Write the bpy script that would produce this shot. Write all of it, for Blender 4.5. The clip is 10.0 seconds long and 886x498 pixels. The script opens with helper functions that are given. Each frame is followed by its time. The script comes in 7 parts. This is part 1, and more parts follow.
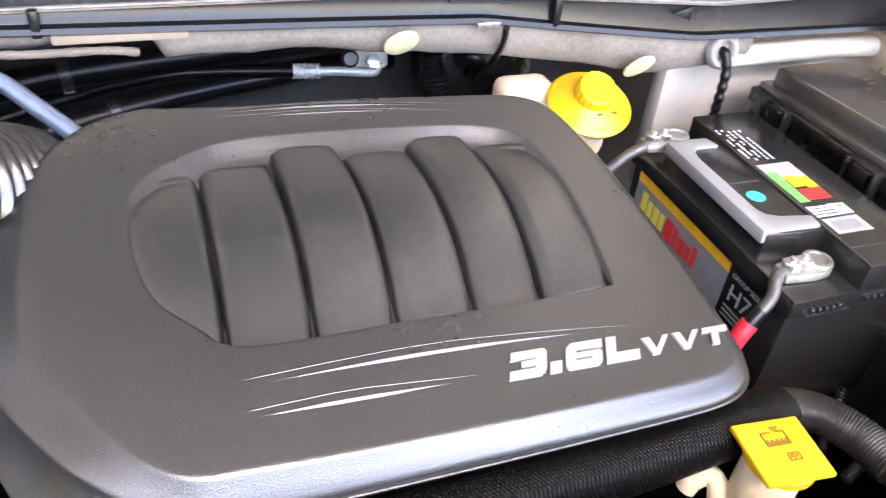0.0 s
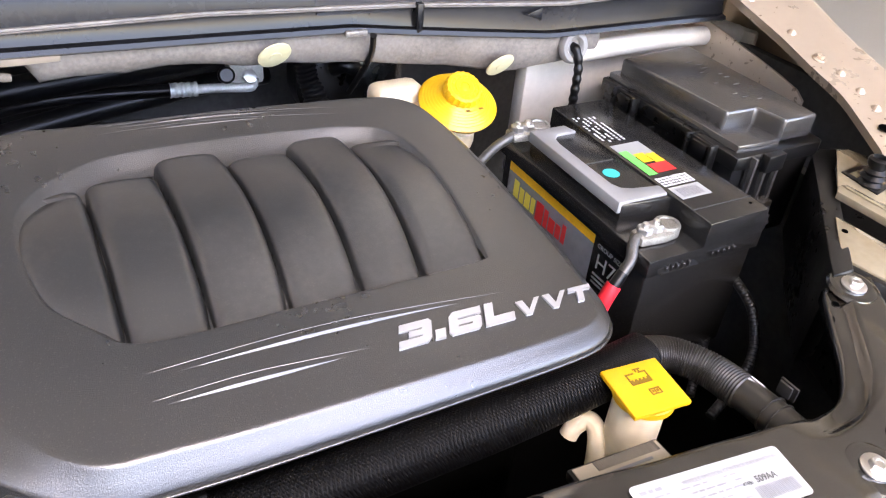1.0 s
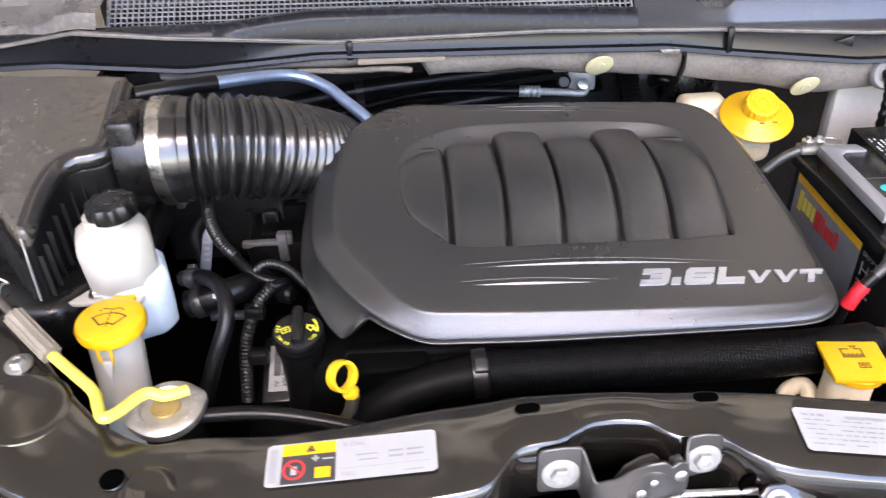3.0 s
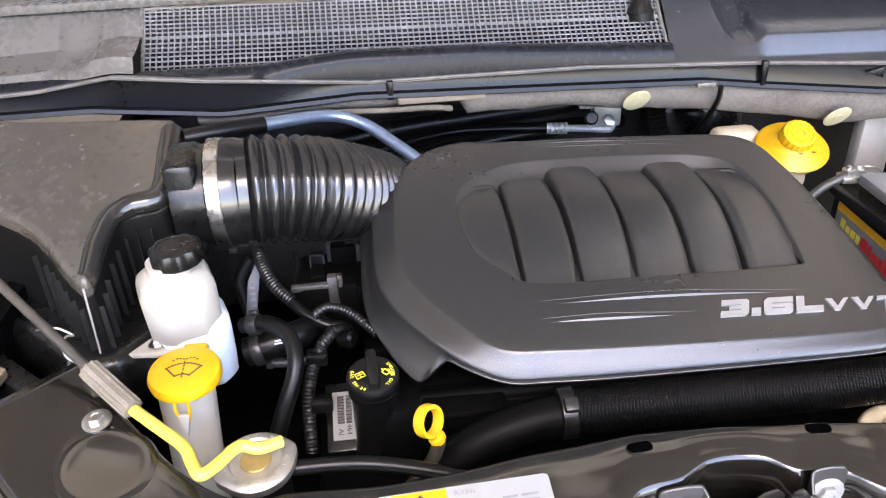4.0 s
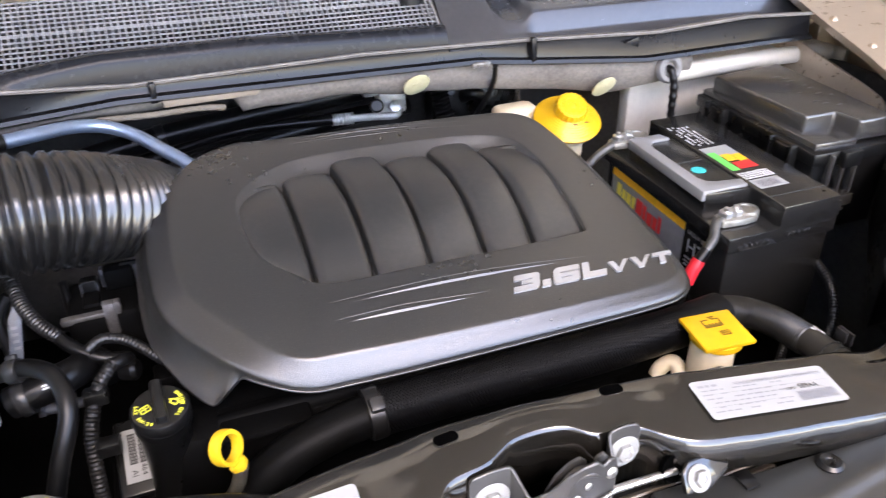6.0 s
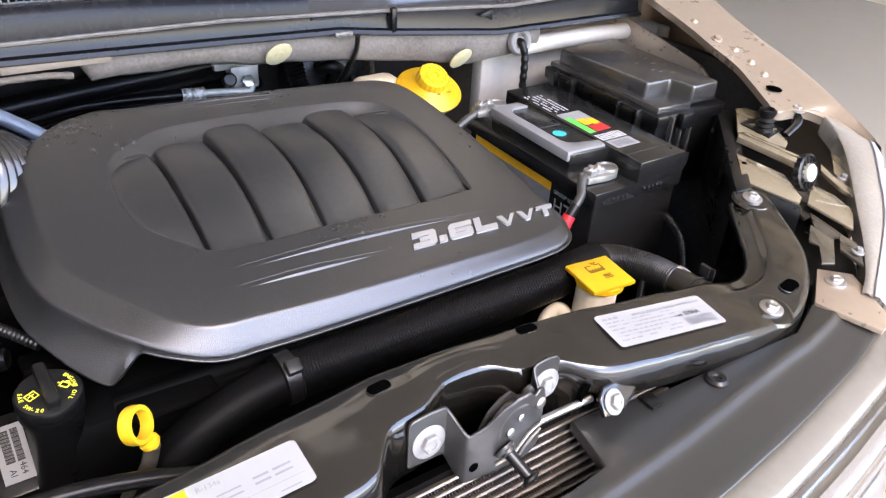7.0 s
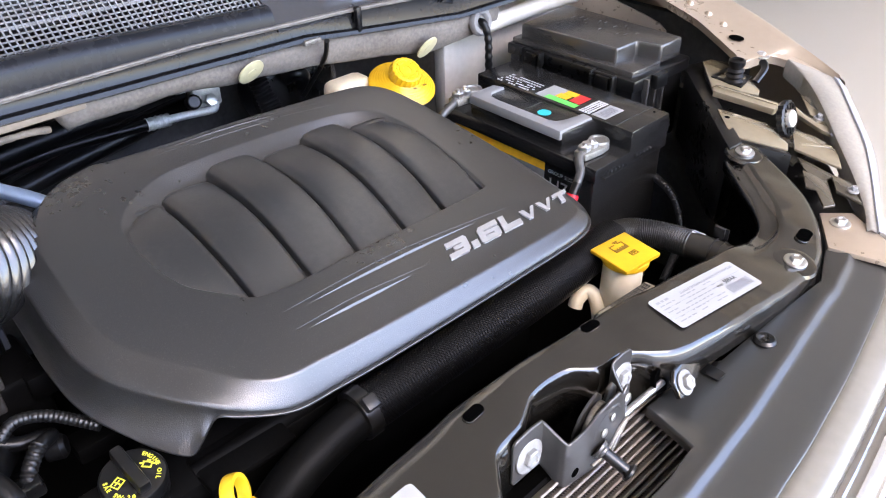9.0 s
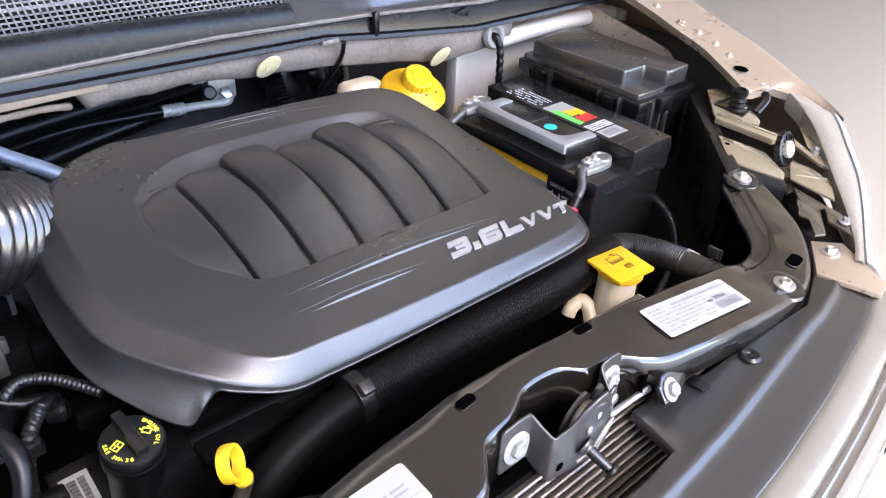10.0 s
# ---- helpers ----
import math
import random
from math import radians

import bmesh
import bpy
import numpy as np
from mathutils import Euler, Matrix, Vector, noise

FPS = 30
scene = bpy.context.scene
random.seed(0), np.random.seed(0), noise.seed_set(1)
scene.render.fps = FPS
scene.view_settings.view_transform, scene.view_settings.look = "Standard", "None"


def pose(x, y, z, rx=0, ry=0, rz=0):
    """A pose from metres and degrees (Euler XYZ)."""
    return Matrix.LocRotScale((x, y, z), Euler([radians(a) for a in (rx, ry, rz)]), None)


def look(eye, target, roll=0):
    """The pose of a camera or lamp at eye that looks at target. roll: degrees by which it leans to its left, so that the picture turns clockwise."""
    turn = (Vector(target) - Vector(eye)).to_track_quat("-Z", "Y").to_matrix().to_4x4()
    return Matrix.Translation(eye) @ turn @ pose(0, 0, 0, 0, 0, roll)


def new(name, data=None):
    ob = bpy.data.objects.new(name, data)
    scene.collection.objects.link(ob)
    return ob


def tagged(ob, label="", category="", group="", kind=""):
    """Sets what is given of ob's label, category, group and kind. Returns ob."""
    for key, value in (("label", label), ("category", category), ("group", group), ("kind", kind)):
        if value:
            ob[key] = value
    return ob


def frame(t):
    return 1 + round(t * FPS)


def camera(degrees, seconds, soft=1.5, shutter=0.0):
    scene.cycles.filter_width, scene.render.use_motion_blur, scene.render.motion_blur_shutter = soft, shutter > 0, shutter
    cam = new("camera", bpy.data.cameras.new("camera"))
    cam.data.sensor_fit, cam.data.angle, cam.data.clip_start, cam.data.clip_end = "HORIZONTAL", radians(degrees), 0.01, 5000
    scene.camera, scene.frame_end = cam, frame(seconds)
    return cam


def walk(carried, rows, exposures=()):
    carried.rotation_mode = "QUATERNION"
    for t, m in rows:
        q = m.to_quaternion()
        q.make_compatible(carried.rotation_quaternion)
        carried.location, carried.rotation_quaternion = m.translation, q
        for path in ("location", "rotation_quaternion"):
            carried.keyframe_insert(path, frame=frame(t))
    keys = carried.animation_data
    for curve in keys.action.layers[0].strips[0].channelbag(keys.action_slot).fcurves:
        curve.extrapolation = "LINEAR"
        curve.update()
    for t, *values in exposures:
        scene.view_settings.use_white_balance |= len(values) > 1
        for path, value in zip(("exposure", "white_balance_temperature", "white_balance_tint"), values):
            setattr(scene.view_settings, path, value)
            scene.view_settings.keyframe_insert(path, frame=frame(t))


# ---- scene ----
cam = camera(59.67, 10.0, soft=1.1, shutter=0.3)
# seconds, eye (x, y, z), turn (rx, ry, rz)
ROWS = [
    (0, -0.1433, -0.4225, 1.3353, 52.80, -4.45, -19.91),
    (0.5, -0.1489, -0.4457, 1.3387, 54.09, -4.69, -26.73),
    (1, -0.1558, -0.4835, 1.3462, 54.76, -4.59, -29.10),
    (1.5, -0.1861, -0.5158, 1.3515, 54.99, -3.23, -28.26),
    (2, -0.1695, -0.5864, 1.3938, 56.14, -2.41, -25.78),
    (2.5, -0.1289, -0.6489, 1.4071, 55.46, 0.24, -11.96),
    (3, -0.1628, -0.7244, 1.4133, 56.11, 2.05, -3.54),
    (3.2, -0.2075, -0.7263, 1.4213, 57.55, 2.30, -3.69),
    (4.3, -0.2763, -0.6931, 1.3985, 59.19, 1.95, -7.67),
    (4.5, -0.2722, -0.6918, 1.3996, 58.84, 1.83, -8.48),
    (5, -0.2678, -0.6794, 1.3890, 57.93, 1.87, -10.89),
    (5.5, -0.2534, -0.6770, 1.3824, 57.60, 2.05, -14.74),
    (6, -0.2371, -0.6763, 1.3900, 58.05, 1.06, -21.38),
    (6.2, -0.2343, -0.6706, 1.3838, 58.25, 0.21, -24.41),
    (7.3, -0.3562, -0.6469, 1.3498, 57.22, -3.30, -37.09),
    (7.5, -0.3641, -0.6354, 1.3522, 56.40, -2.76, -38.48),
    (8, -0.3674, -0.5936, 1.3969, 54.93, 0.17, -41.28),
    (8.5, -0.3809, -0.5642, 1.3957, 54.53, 1.66, -43.29),
    (9, -0.3966, -0.5602, 1.3939, 55.39, 1.16, -43.99),
    (9.5, -0.4172, -0.5575, 1.3872, 56.41, -0.06, -43.84),
    (10, -0.4248, -0.5784, 1.3912, 56.63, -2.41, -42.09),
]
EXPOSURES = [(0.0, 4.27, 7600, 22), (1.0, 3.97, 7600, 22), (2.0, 3.81, 7550, 21), (2.5, 3.62, 7500, 21), (5.0, 3.56, 7520, 21), (6.0, 3.64, 7560, 21), (7.5, 3.58, 7250, 20), (10.0, 3.68, 7060, 20)]
walk(cam, [(t, pose(x, y, z, rx, ry, rz)) for t, x, y, z, rx, ry, rz in ROWS], EXPOSURES)

# ---- world and light ----
world = bpy.data.worlds.new("sky")
scene.world = world
world.use_nodes = True
sky = world.node_tree.nodes.new("ShaderNodeTexSky")
sky.sky_type, sky.sun_disc = "NISHITA", False
sky.sun_elevation, sky.sun_rotation = radians(54), radians(182)
sky.air_density, sky.dust_density, sky.ozone_density = 1.0, 0.8, 2.5
world.node_tree.links.new(sky.outputs[0], world.node_tree.nodes["Background"].inputs[0])
world.node_tree.nodes["Background"].inputs[1].default_value = 0.15
sun = new("sun", bpy.data.lights.new("sun", "SUN"))
sun.data.energy, sun.data.angle, sun.data.color = 0.5, radians(35), (1.0, 0.95, 0.88)
sun.matrix_world = look((-0.4, -3.3, 4.6), (0, 0, 0))


# ---- materials ----
def mat(name, base, rough=0.5, metal=0.0, var=0.15, vscale=6.0, grain=0.0, gscale=900.0, rvar=0.05,
        coat=0.0, spec=0.5, trans=0.0, sss=0.0, dust=0.0, dust_color=(0.32, 0.29, 0.25), dent=0.0, dscale=14.0, specks=0.0):
    m = bpy.data.materials.new(name)
    m.use_nodes = True
    nt = m.node_tree
    b = nt.nodes["Principled BSDF"]
    b.inputs["Metallic"].default_value = metal
    b.inputs["Coat Weight"].default_value = coat
    b.inputs["Coat Roughness"].default_value = 0.08
    b.inputs["Specular IOR Level"].default_value = spec
    b.inputs["Transmission Weight"].default_value = trans
    if sss:
        b.inputs["Subsurface Weight"].default_value = sss
        b.inputs["Subsurface Radius"].default_value = (0.02, 0.018, 0.014)
        b.inputs["Subsurface Scale"].default_value = 0.6
    tc = nt.nodes.new("ShaderNodeTexCoord")

    def noise_tex(scale, detail):
        n = nt.nodes.new("ShaderNodeTexNoise")
        n.inputs["Scale"].default_value, n.inputs["Detail"].default_value = scale, detail
        nt.links.new(tc.outputs["Object"], n.inputs["Vector"])
        return n.outputs["Fac"]

    def ramp(fac, lo, hi, a, z):
        r = nt.nodes.new("ShaderNodeMapRange")
        r.inputs["From Min"].default_value, r.inputs["From Max"].default_value = lo, hi
        r.inputs["To Min"].default_value, r.inputs["To Max"].default_value = a, z
        nt.links.new(fac, r.inputs["Value"])
        return r.outputs["Result"]

    broad, fine = noise_tex(vscale, 4), noise_tex(vscale * 14, 6)
    both = nt.nodes.new("ShaderNodeMath")
    both.operation = "ADD"
    nt.links.new(broad, both.inputs[0])
    nt.links.new(fine, both.inputs[1])
    shade = ramp(both.outputs[0], 0.7, 1.3, 1 - var, 1 + var)
    col = nt.nodes.new("ShaderNodeVectorMath")
    col.operation = "SCALE"
    col.inputs[0].default_value = base
    nt.links.new(shade, col.inputs["Scale"])
    out = col.outputs[0]
    if dust:
        mix = nt.nodes.new("ShaderNodeMix")
        mix.data_type = "RGBA"
        mix.inputs["B"].default_value = (*dust_color, 1)
        nt.links.new(ramp(both.outputs[0], 0.95, 1.45, 0.0, dust), mix.inputs["Factor"])
        nt.links.new(out, mix.inputs["A"])
        out = mix.outputs["Result"]
    if specks:
        mix = nt.nodes.new("ShaderNodeMix")
        mix.data_type = "RGBA"
        mix.inputs["B"].default_value = (*dust_color, 1)
        nt.links.new(ramp(noise_tex(750, 1), 0.60, 0.74, 0.0, specks), mix.inputs["Factor"])
        nt.links.new(out, mix.inputs["A"])
        out = mix.outputs["Result"]
    nt.links.new(out, b.inputs["Base Color"])
    nt.links.new(ramp(both.outputs[0], 0.7, 1.3, max(rough - rvar, 0.03), min(rough + rvar, 1)), b.inputs["Roughness"])
    if grain:
        bump = nt.nodes.new("ShaderNodeBump")
        bump.inputs["Strength"].default_value, bump.inputs["Distance"].default_value = grain, 0.0006
        nt.links.new(noise_tex(gscale, 2), bump.inputs["Height"])
        nt.links.new(bump.outputs[0], b.inputs["Normal"])
    if dent:
        wave = nt.nodes.new("ShaderNodeBump")
        wave.inputs["Strength"].default_value, wave.inputs["Distance"].default_value = dent, 0.012
        nt.links.new(noise_tex(dscale, 1), wave.inputs["Height"])
        if grain:
            nt.links.new(bump.outputs[0], wave.inputs["Normal"])
        nt.links.new(wave.outputs[0], b.inputs["Normal"])
        nt.links.new(wave.outputs[0], b.inputs["Coat Normal"])
    return m


M_COVER = mat("grained_black_plastic", (0.0140, 0.0141, 0.0141), 0.29, var=0.06, vscale=7, grain=0.46, gscale=1000, rvar=0.02, spec=1.0, specks=0.10)
M_PANEL = mat("ribbed_black_plastic", (0.0135, 0.0136, 0.0136), 0.33, var=0.08, vscale=9, grain=0.24, gscale=1000, rvar=0.03, spec=1.0, dust=0.06, specks=0.06)
M_BLACK = mat("black_plastic", (0.0045, 0.0045, 0.0045), 0.3, var=0.2, grain=0.12, gscale=500, spec=0.45)
M_COWLDARK = mat("black_cowl_plastic", (0.007, 0.0072, 0.008), 0.20, var=0.10, vscale=9, rvar=0.04, spec=0.25, dent=0.05, dscale=9)
# Albedos this low stand in for the deep shade between engine parts.
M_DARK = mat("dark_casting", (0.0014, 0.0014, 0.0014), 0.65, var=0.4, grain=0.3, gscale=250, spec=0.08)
M_VOID = mat("deep_shade_black", (0.002, 0.002, 0.002), 0.8, var=0.4, spec=0.1)
M_RUBBER = mat("black_rubber", (0.0035, 0.0035, 0.0036), 0.34, var=0.25, grain=0.15, gscale=400, spec=0.25)
M_RUBBERC = mat("worn_conduit", (0.009, 0.009, 0.009), 0.36, var=0.3, dust=0.04)
M_PAINT = mat("black_body_paint", (0.009, 0.0081, 0.0067), 0.15, var=0.2, vscale=9, coat=0.3, rvar=0.06, dust=0.025, spec=0.75, dent=0.36, dscale=16)
M_SATIN = mat("satin_black_panel", (0.024, 0.0245, 0.0232), 0.30, var=0.06, grain=0.04, gscale=1400, rvar=0.02, spec=1.0)
M_GOLD = mat("champagne_paint", (0.40, 0.32, 0.24), 0.3, metal=0.45, var=0.04, coat=0.5, rvar=0.04)
M_TAN = mat("tan_primer_paint", (0.20, 0.165, 0.125), 0.45, var=0.15)
M_FRAY = mat("frayed_felt_edge", (0.115, 0.098, 0.078), 0.8, var=0.3, vscale=30, grain=0.6, gscale=250)
M_CREAM = mat("cream_primer_paint", (0.42, 0.385, 0.33), 0.4, var=0.08)
M_LAMP = mat("lamp_housing_plastic", (0.19, 0.157, 0.102), 0.12, var=0.10, rvar=0.03, spec=1.0, coat=0.9)
M_CHROME = mat("chrome", (0.47, 0.47, 0.475), 0.10, metal=1.0, var=0.03, rvar=0.04)
M_TRIM = mat("satin_chrome_trim", (0.33, 0.315, 0.28), 0.22, metal=0.6, var=0.06, coat=0.3)
M_STEEL = mat("zinc_steel", (0.58, 0.57, 0.55), 0.35, metal=1.0, var=0.15, grain=0.1, gscale=400)
M_LEAD = mat("lead_terminal", (0.27, 0.26, 0.235), 0.40, metal=0.6, var=0.4, vscale=40, grain=0.7, gscale=260, dust=0.22, dust_color=(0.45, 0.42, 0.37))
M_ALU = mat("blue_grey_alloy_pipe", (0.27, 0.36, 0.50), 0.33, metal=0.8, var=0.1)
M_WHITE = mat("milky_plastic", (0.42, 0.402, 0.352), 0.34, var=0.04, sss=0.35, rvar=0.06)
M_BLUISH = mat("milky_plastic_with_fluid", (0.62, 0.7, 0.74), 0.38, var=0.05, sss=0.3)
M_AMBERISH = mat("yellowed_milky_plastic", (0.66, 0.55, 0.38), 0.42, var=0.12, sss=0.2)
M_YELLOW = mat("yellow_plastic", (0.64, 0.355, 0.010), 0.34, var=0.07, grain=0.1, gscale=500)
M_LEMON = mat("yellow_enamel", (0.72, 0.595, 0.085), 0.35, var=0.08)
M_PAD = mat("grey_heat_pad", (0.13, 0.115, 0.1), 0.85, var=0.3, vscale=14, grain=0.8, gscale=180)
M_CLIP = mat("cream_push_clip", (0.43, 0.40, 0.25), 0.5, var=0.12)
# Faded cowl plastic, lightened and warmed: a beige reflection put into the colour.
M_COWL = mat("faded_cowl_beige_sheen", (0.125, 0.115, 0.103), 0.28, var=0.12, vscale=9, grain=0.05, gscale=600, rvar=0.04, spec=0.6)
M_SCUTTLE = mat("scuttle_plastic", (0.030, 0.031, 0.034), 0.24, var=0.10, vscale=9, grain=0.04, gscale=700, rvar=0.04, spec=0.7)
M_STRIP = mat("faded_rubber_strip", (0.11, 0.10, 0.088), 0.55, var=0.3, dust=0.2)
M_GREY = mat("grey_handle_plastic", (0.20, 0.20, 0.20), 0.42, var=0.06)
M_PAPER = mat("white_label", (0.295, 0.300, 0.298), 0.4, var=0.03)
M_INK = mat("black_ink", (0.03, 0.03, 0.03), 0.5)
M_GREYINK = mat("grey_ink", (0.20, 0.20, 0.215), 0.5)
M_RED = mat("red_print", (0.6, 0.03, 0.03), 0.4)
M_GREEN = mat("green_print", (0.1, 0.55, 0.1), 0.4)
M_ORANGE = mat("orange_print", (0.85, 0.42, 0.02), 0.4)
M_TEAL = mat("teal_sticker", (0.0, 0.42, 0.44), 0.35)
M_SILVER = mat("silver_letter", (0.33, 0.33, 0.33), 0.32, metal=0.4, var=0.05)
M_FIN = mat("condenser_fin", (0.27, 0.235, 0.20), 0.45, metal=0.5, var=0.2, vscale=40)
# Opaque pale blue: reflectors and sky seen in the lens, put into its colour.
M_LENS = mat("lens_reflection_tone", (0.30, 0.32, 0.36), 0.06, var=0.10, vscale=12, coat=0.6)
M_GLASS = mat("windscreen_glass", (0.03, 0.035, 0.04), 0.05, var=0.02, spec=0.8)
M_FLOOR = mat("pale_concrete", (0.31, 0.290, 0.247), 0.4, var=0.04, vscale=0.5)
M_WALL = mat("tan_wall", (0.74, 0.65, 0.53), 0.8, var=0.06, vscale=0.6)
M_SIDEWALL = mat("tan_side_wall", (0.70, 0.61, 0.49), 0.8, var=0.06, vscale=0.6)
M_LEDGE = mat("smooth_cowl_ledge", (0.010, 0.011, 0.0135), 0.26, var=0.10, rvar=0.04, spec=0.18)
M_CEIL = mat("ceiling_paint", (0.72, 0.68, 0.62), 0.8, var=0.06, vscale=0.6)


# ---- mesh helpers ----
def V(*a):
    return Vector(a)


def part(name, bm, material, parent=None, label="", angle=38):
    bm.normal_update()
    for f in bm.faces:
        f.smooth = True
    lim = radians(angle)
    for e in bm.edges:
        if len(e.link_faces) == 2 and e.calc_face_angle(0) > lim:
            e.smooth = False
    me = bpy.data.meshes.new(name)
    bm.to_mesh(me)
    bm.free()
    me.materials.append(material)
    ob = new(name, me)
    if parent:
        ob.parent = parent
        if parent.type == "EMPTY":
            ob.matrix_parent_inverse = Matrix.Translation(-parent.location)
    if label:
        ob["label"] = label
    return ob


def thing(name, at, label, category, group="", kind=""):
    ob = new(name)
    ob.location = at
    ob.empty_display_size = 0.02
    return tagged(ob, label, category, group, kind)


def single(name, bm, material, label, category, group="", kind="", angle=38):
    return tagged(part(name, bm, material, angle=angle), label, category, group, kind)


def turned(at, zdir, xdir=(1, 0, 0)):
    z = Vector(zdir).normalized()
    x = Vector(xdir)
    x = (x - z * x.dot(z)).normalized()
    y = z.cross(x)
    return Matrix.Translation(at) @ Matrix((x, y, z)).transposed().to_4x4()


def box(c, s, bevel=0.0, m=None, bm=None, seg=2):
    bm = bm or bmesh.new()
    made = bmesh.ops.create_cube(bm, size=1.0)["verts"]
    for v in made:
        v.co = Vector((v.co.x * s[0], v.co.y * s[1], v.co.z * s[2]))
    if bevel:
        edges = list({e for v in made for e in v.link_edges})
        res = bmesh.ops.bevel(bm, geom=edges, offset=bevel, segments=seg, affect="EDGES", profile=0.5)
        made = list({v for f in res["faces"] for v in f.verts} | {v for v in made if v.is_valid})
    full = Matrix.Translation(c) if m is None else m @ Matrix.Translation(c)
    for v in made:
        v.co = full @ v.co
    return bm


def loft(loops, bm=None, closed=True, cap0=False, cap1=False):
    bm = bm or bmesh.new()
    rings = [[bm.verts.new(p) for p in loop] for loop in loops]
    for a, b in zip(rings, rings[1:]):
        n = len(a)
        for i in range(n if closed else n - 1):
            j = (i + 1) % n
            bm.faces.new((a[i], a[j], b[j], b[i]))
    if cap0:
        bm.faces.new(rings[0][::-1])
    if cap1:
        bm.faces.new(rings[-1])
    return bm


def lathe(profile, m, n=32, bm=None, cap0=True, cap1=True, mod=None):
    """profile: (radius, height) from below to above; mod(angle, k) scales the radius."""
    loops = []
    for k, (r, z) in enumerate(profile):
        loops.append([m @ V(r * (mod(a, k) if mod else 1) * math.cos(a), r * (mod(a, k) if mod else 1) * math.sin(a), z)
                      for a in (2 * math.pi * i / n for i in range(n))])
    return loft(loops, bm, True, cap0, cap1)


def catmull(pts, k=8, closed=False):
    pts = [Vector(p) for p in pts]
    n = len(pts)
    out = []
    for i in range(n if closed else n - 1):
        if closed:
            p0, p1, p2, p3 = pts[i - 1], pts[i], pts[(i + 1) % n], pts[(i + 2) % n]
        else:
            p0, p1, p2, p3 = pts[max(i - 1, 0)], pts[i], pts[i + 1], pts[min(i + 2, n - 1)]
        for j in range(k):
            t = j / k
            out.append(0.5 * ((2 * p1) + (p2 - p0) * t + (2 * p0 - 5 * p1 + 4 * p2 - p3) * t * t + (3 * p1 - p0 - 3 * p2 + p3) * t ** 3))
    if not closed:
        out.append(pts[-1])
    return out


def tube(pts, r, k=8, n=16, bm=None, rip=None, flat=1.0, smooth=True):
    """A swept round; rip(s) gives the radius's factor at s metres along it."""
    path = catmull(pts, k) if smooth else [Vector(p) for p in pts]
    if rip:
        fine = [path[0]]
        for a, b in zip(path, path[1:]):
            m = max(1, int((b - a).length / 0.0009))
            fine += [a.lerp(b, (j + 1) / m) for j in range(m)]
        path = fine
    up = V(0, 0, 1)
    loops, s = [], 0.0
    side = None
    for i, p in enumerate(path):
        d = (path[min(i + 1, len(path) - 1)] - path[max(i - 1, 0)]).normalized()
        if side is None:
            side = d.cross(up if abs(d.z) < 0.9 else V(1, 0, 0)).normalized()
        side = (side - d * side.dot(d)).normalized()
        top = side.cross(d)
        if i:
            s += (p - path[i - 1]).length
        rr = r(i / (len(path) - 1)) if callable(r) else r
        if rip:
            rr *= rip(s)
        loops.append([p + side * rr * math.cos(a) + top * rr * flat * math.sin(a) for a in (2 * math.pi * j / n for j in range(n))])
    return loft(loops, bm, True, True, True)


def prism(poly, z0, z1, bevel=0.0, m=None, seg=2, bm=None):
    bm = bm or bmesh.new()
    m = m or Matrix()
    low = [bm.verts.new(m @ V(x, y, z0)) for x, y in poly]
    high = [bm.verts.new(m @ V(x, y, z1)) for x, y in poly]
    n = len(poly)
    faces = [bm.faces.new(high), bm.faces.new(low[::-1])]
    for i in range(n):
        j = (i + 1) % n
        faces.append(bm.faces.new((low[i], low[j], high[j], high[i])))
    bmesh.ops.recalc_face_normals(bm, faces=faces)
    if bevel:
        edges = list({e for f in faces for e in f.edges})
        bmesh.ops.bevel(bm, geom=edges, offset=bevel, segments=seg, affect="EDGES", profile=0.5)
    return bm


def lerp_list(x, xs, ys):
    return float(np.interp(x, xs, ys))


def hexbolt(at, zdir, parent=None, r=0.0075, washer=0.013, name="bolt", label="", group="", mt=None, category="bolt"):
    m = turned(at, zdir)
    bm = lathe([(washer, 0), (washer, 0.0014), (washer * 0.92, 0.002), (r * 1.15, 0.0024)], m, 28, cap1=True)
    lathe([(r, 0.0022), (r, 0.0062), (r * 0.86, 0.0072), (r * 0.5, 0.0072), (r * 0.42, 0.0062)], m, 6, bm)
    if parent:
        return part(name, bm, mt or M_STEEL, parent, label, angle=25)
    return single(name, bm, mt or M_STEEL, label, category, group, angle=25)


def lettering(name, body, size, m, material, parent, depth=0.0004, weight=0.0, wide=1.0, shear=0.0, spacing=1.0, align="LEFT", label=""):
    cu = bpy.data.curves.new("letters", "FONT")
    cu.body, cu.size, cu.extrude, cu.offset, cu.shear, cu.space_character, cu.align_x = body, size, depth, weight, shear, spacing, align
    cu.resolution_u = 3
    tmp = new("letters_tmp", cu)
    dg = bpy.context.evaluated_depsgraph_get()
    dg.update()
    me = bpy.data.meshes.new_from_object(tmp.evaluated_get(dg))
    bpy.data.objects.remove(tmp)
    me.transform(m @ Matrix.Diagonal((wide, 1, 1, 1)))
    me.materials.clear()
    me.materials.append(material)
    ob = new(name, me)
    ob.parent = parent
    if parent.type == "EMPTY":
        ob.matrix_parent_inverse = Matrix.Translation(-parent.location)
    if label:
        ob["label"] = label
    return ob


def bars(rects, m, depth=0.0004):
    """Flat printed bars: (x, y, width, height) on the plane of m."""
    bm = bmesh.new()
    for x, y, w, h in rects:
        box((x + w / 2, y + h / 2, depth / 2), (w, h, depth), m=m, bm=bm)
    return bm


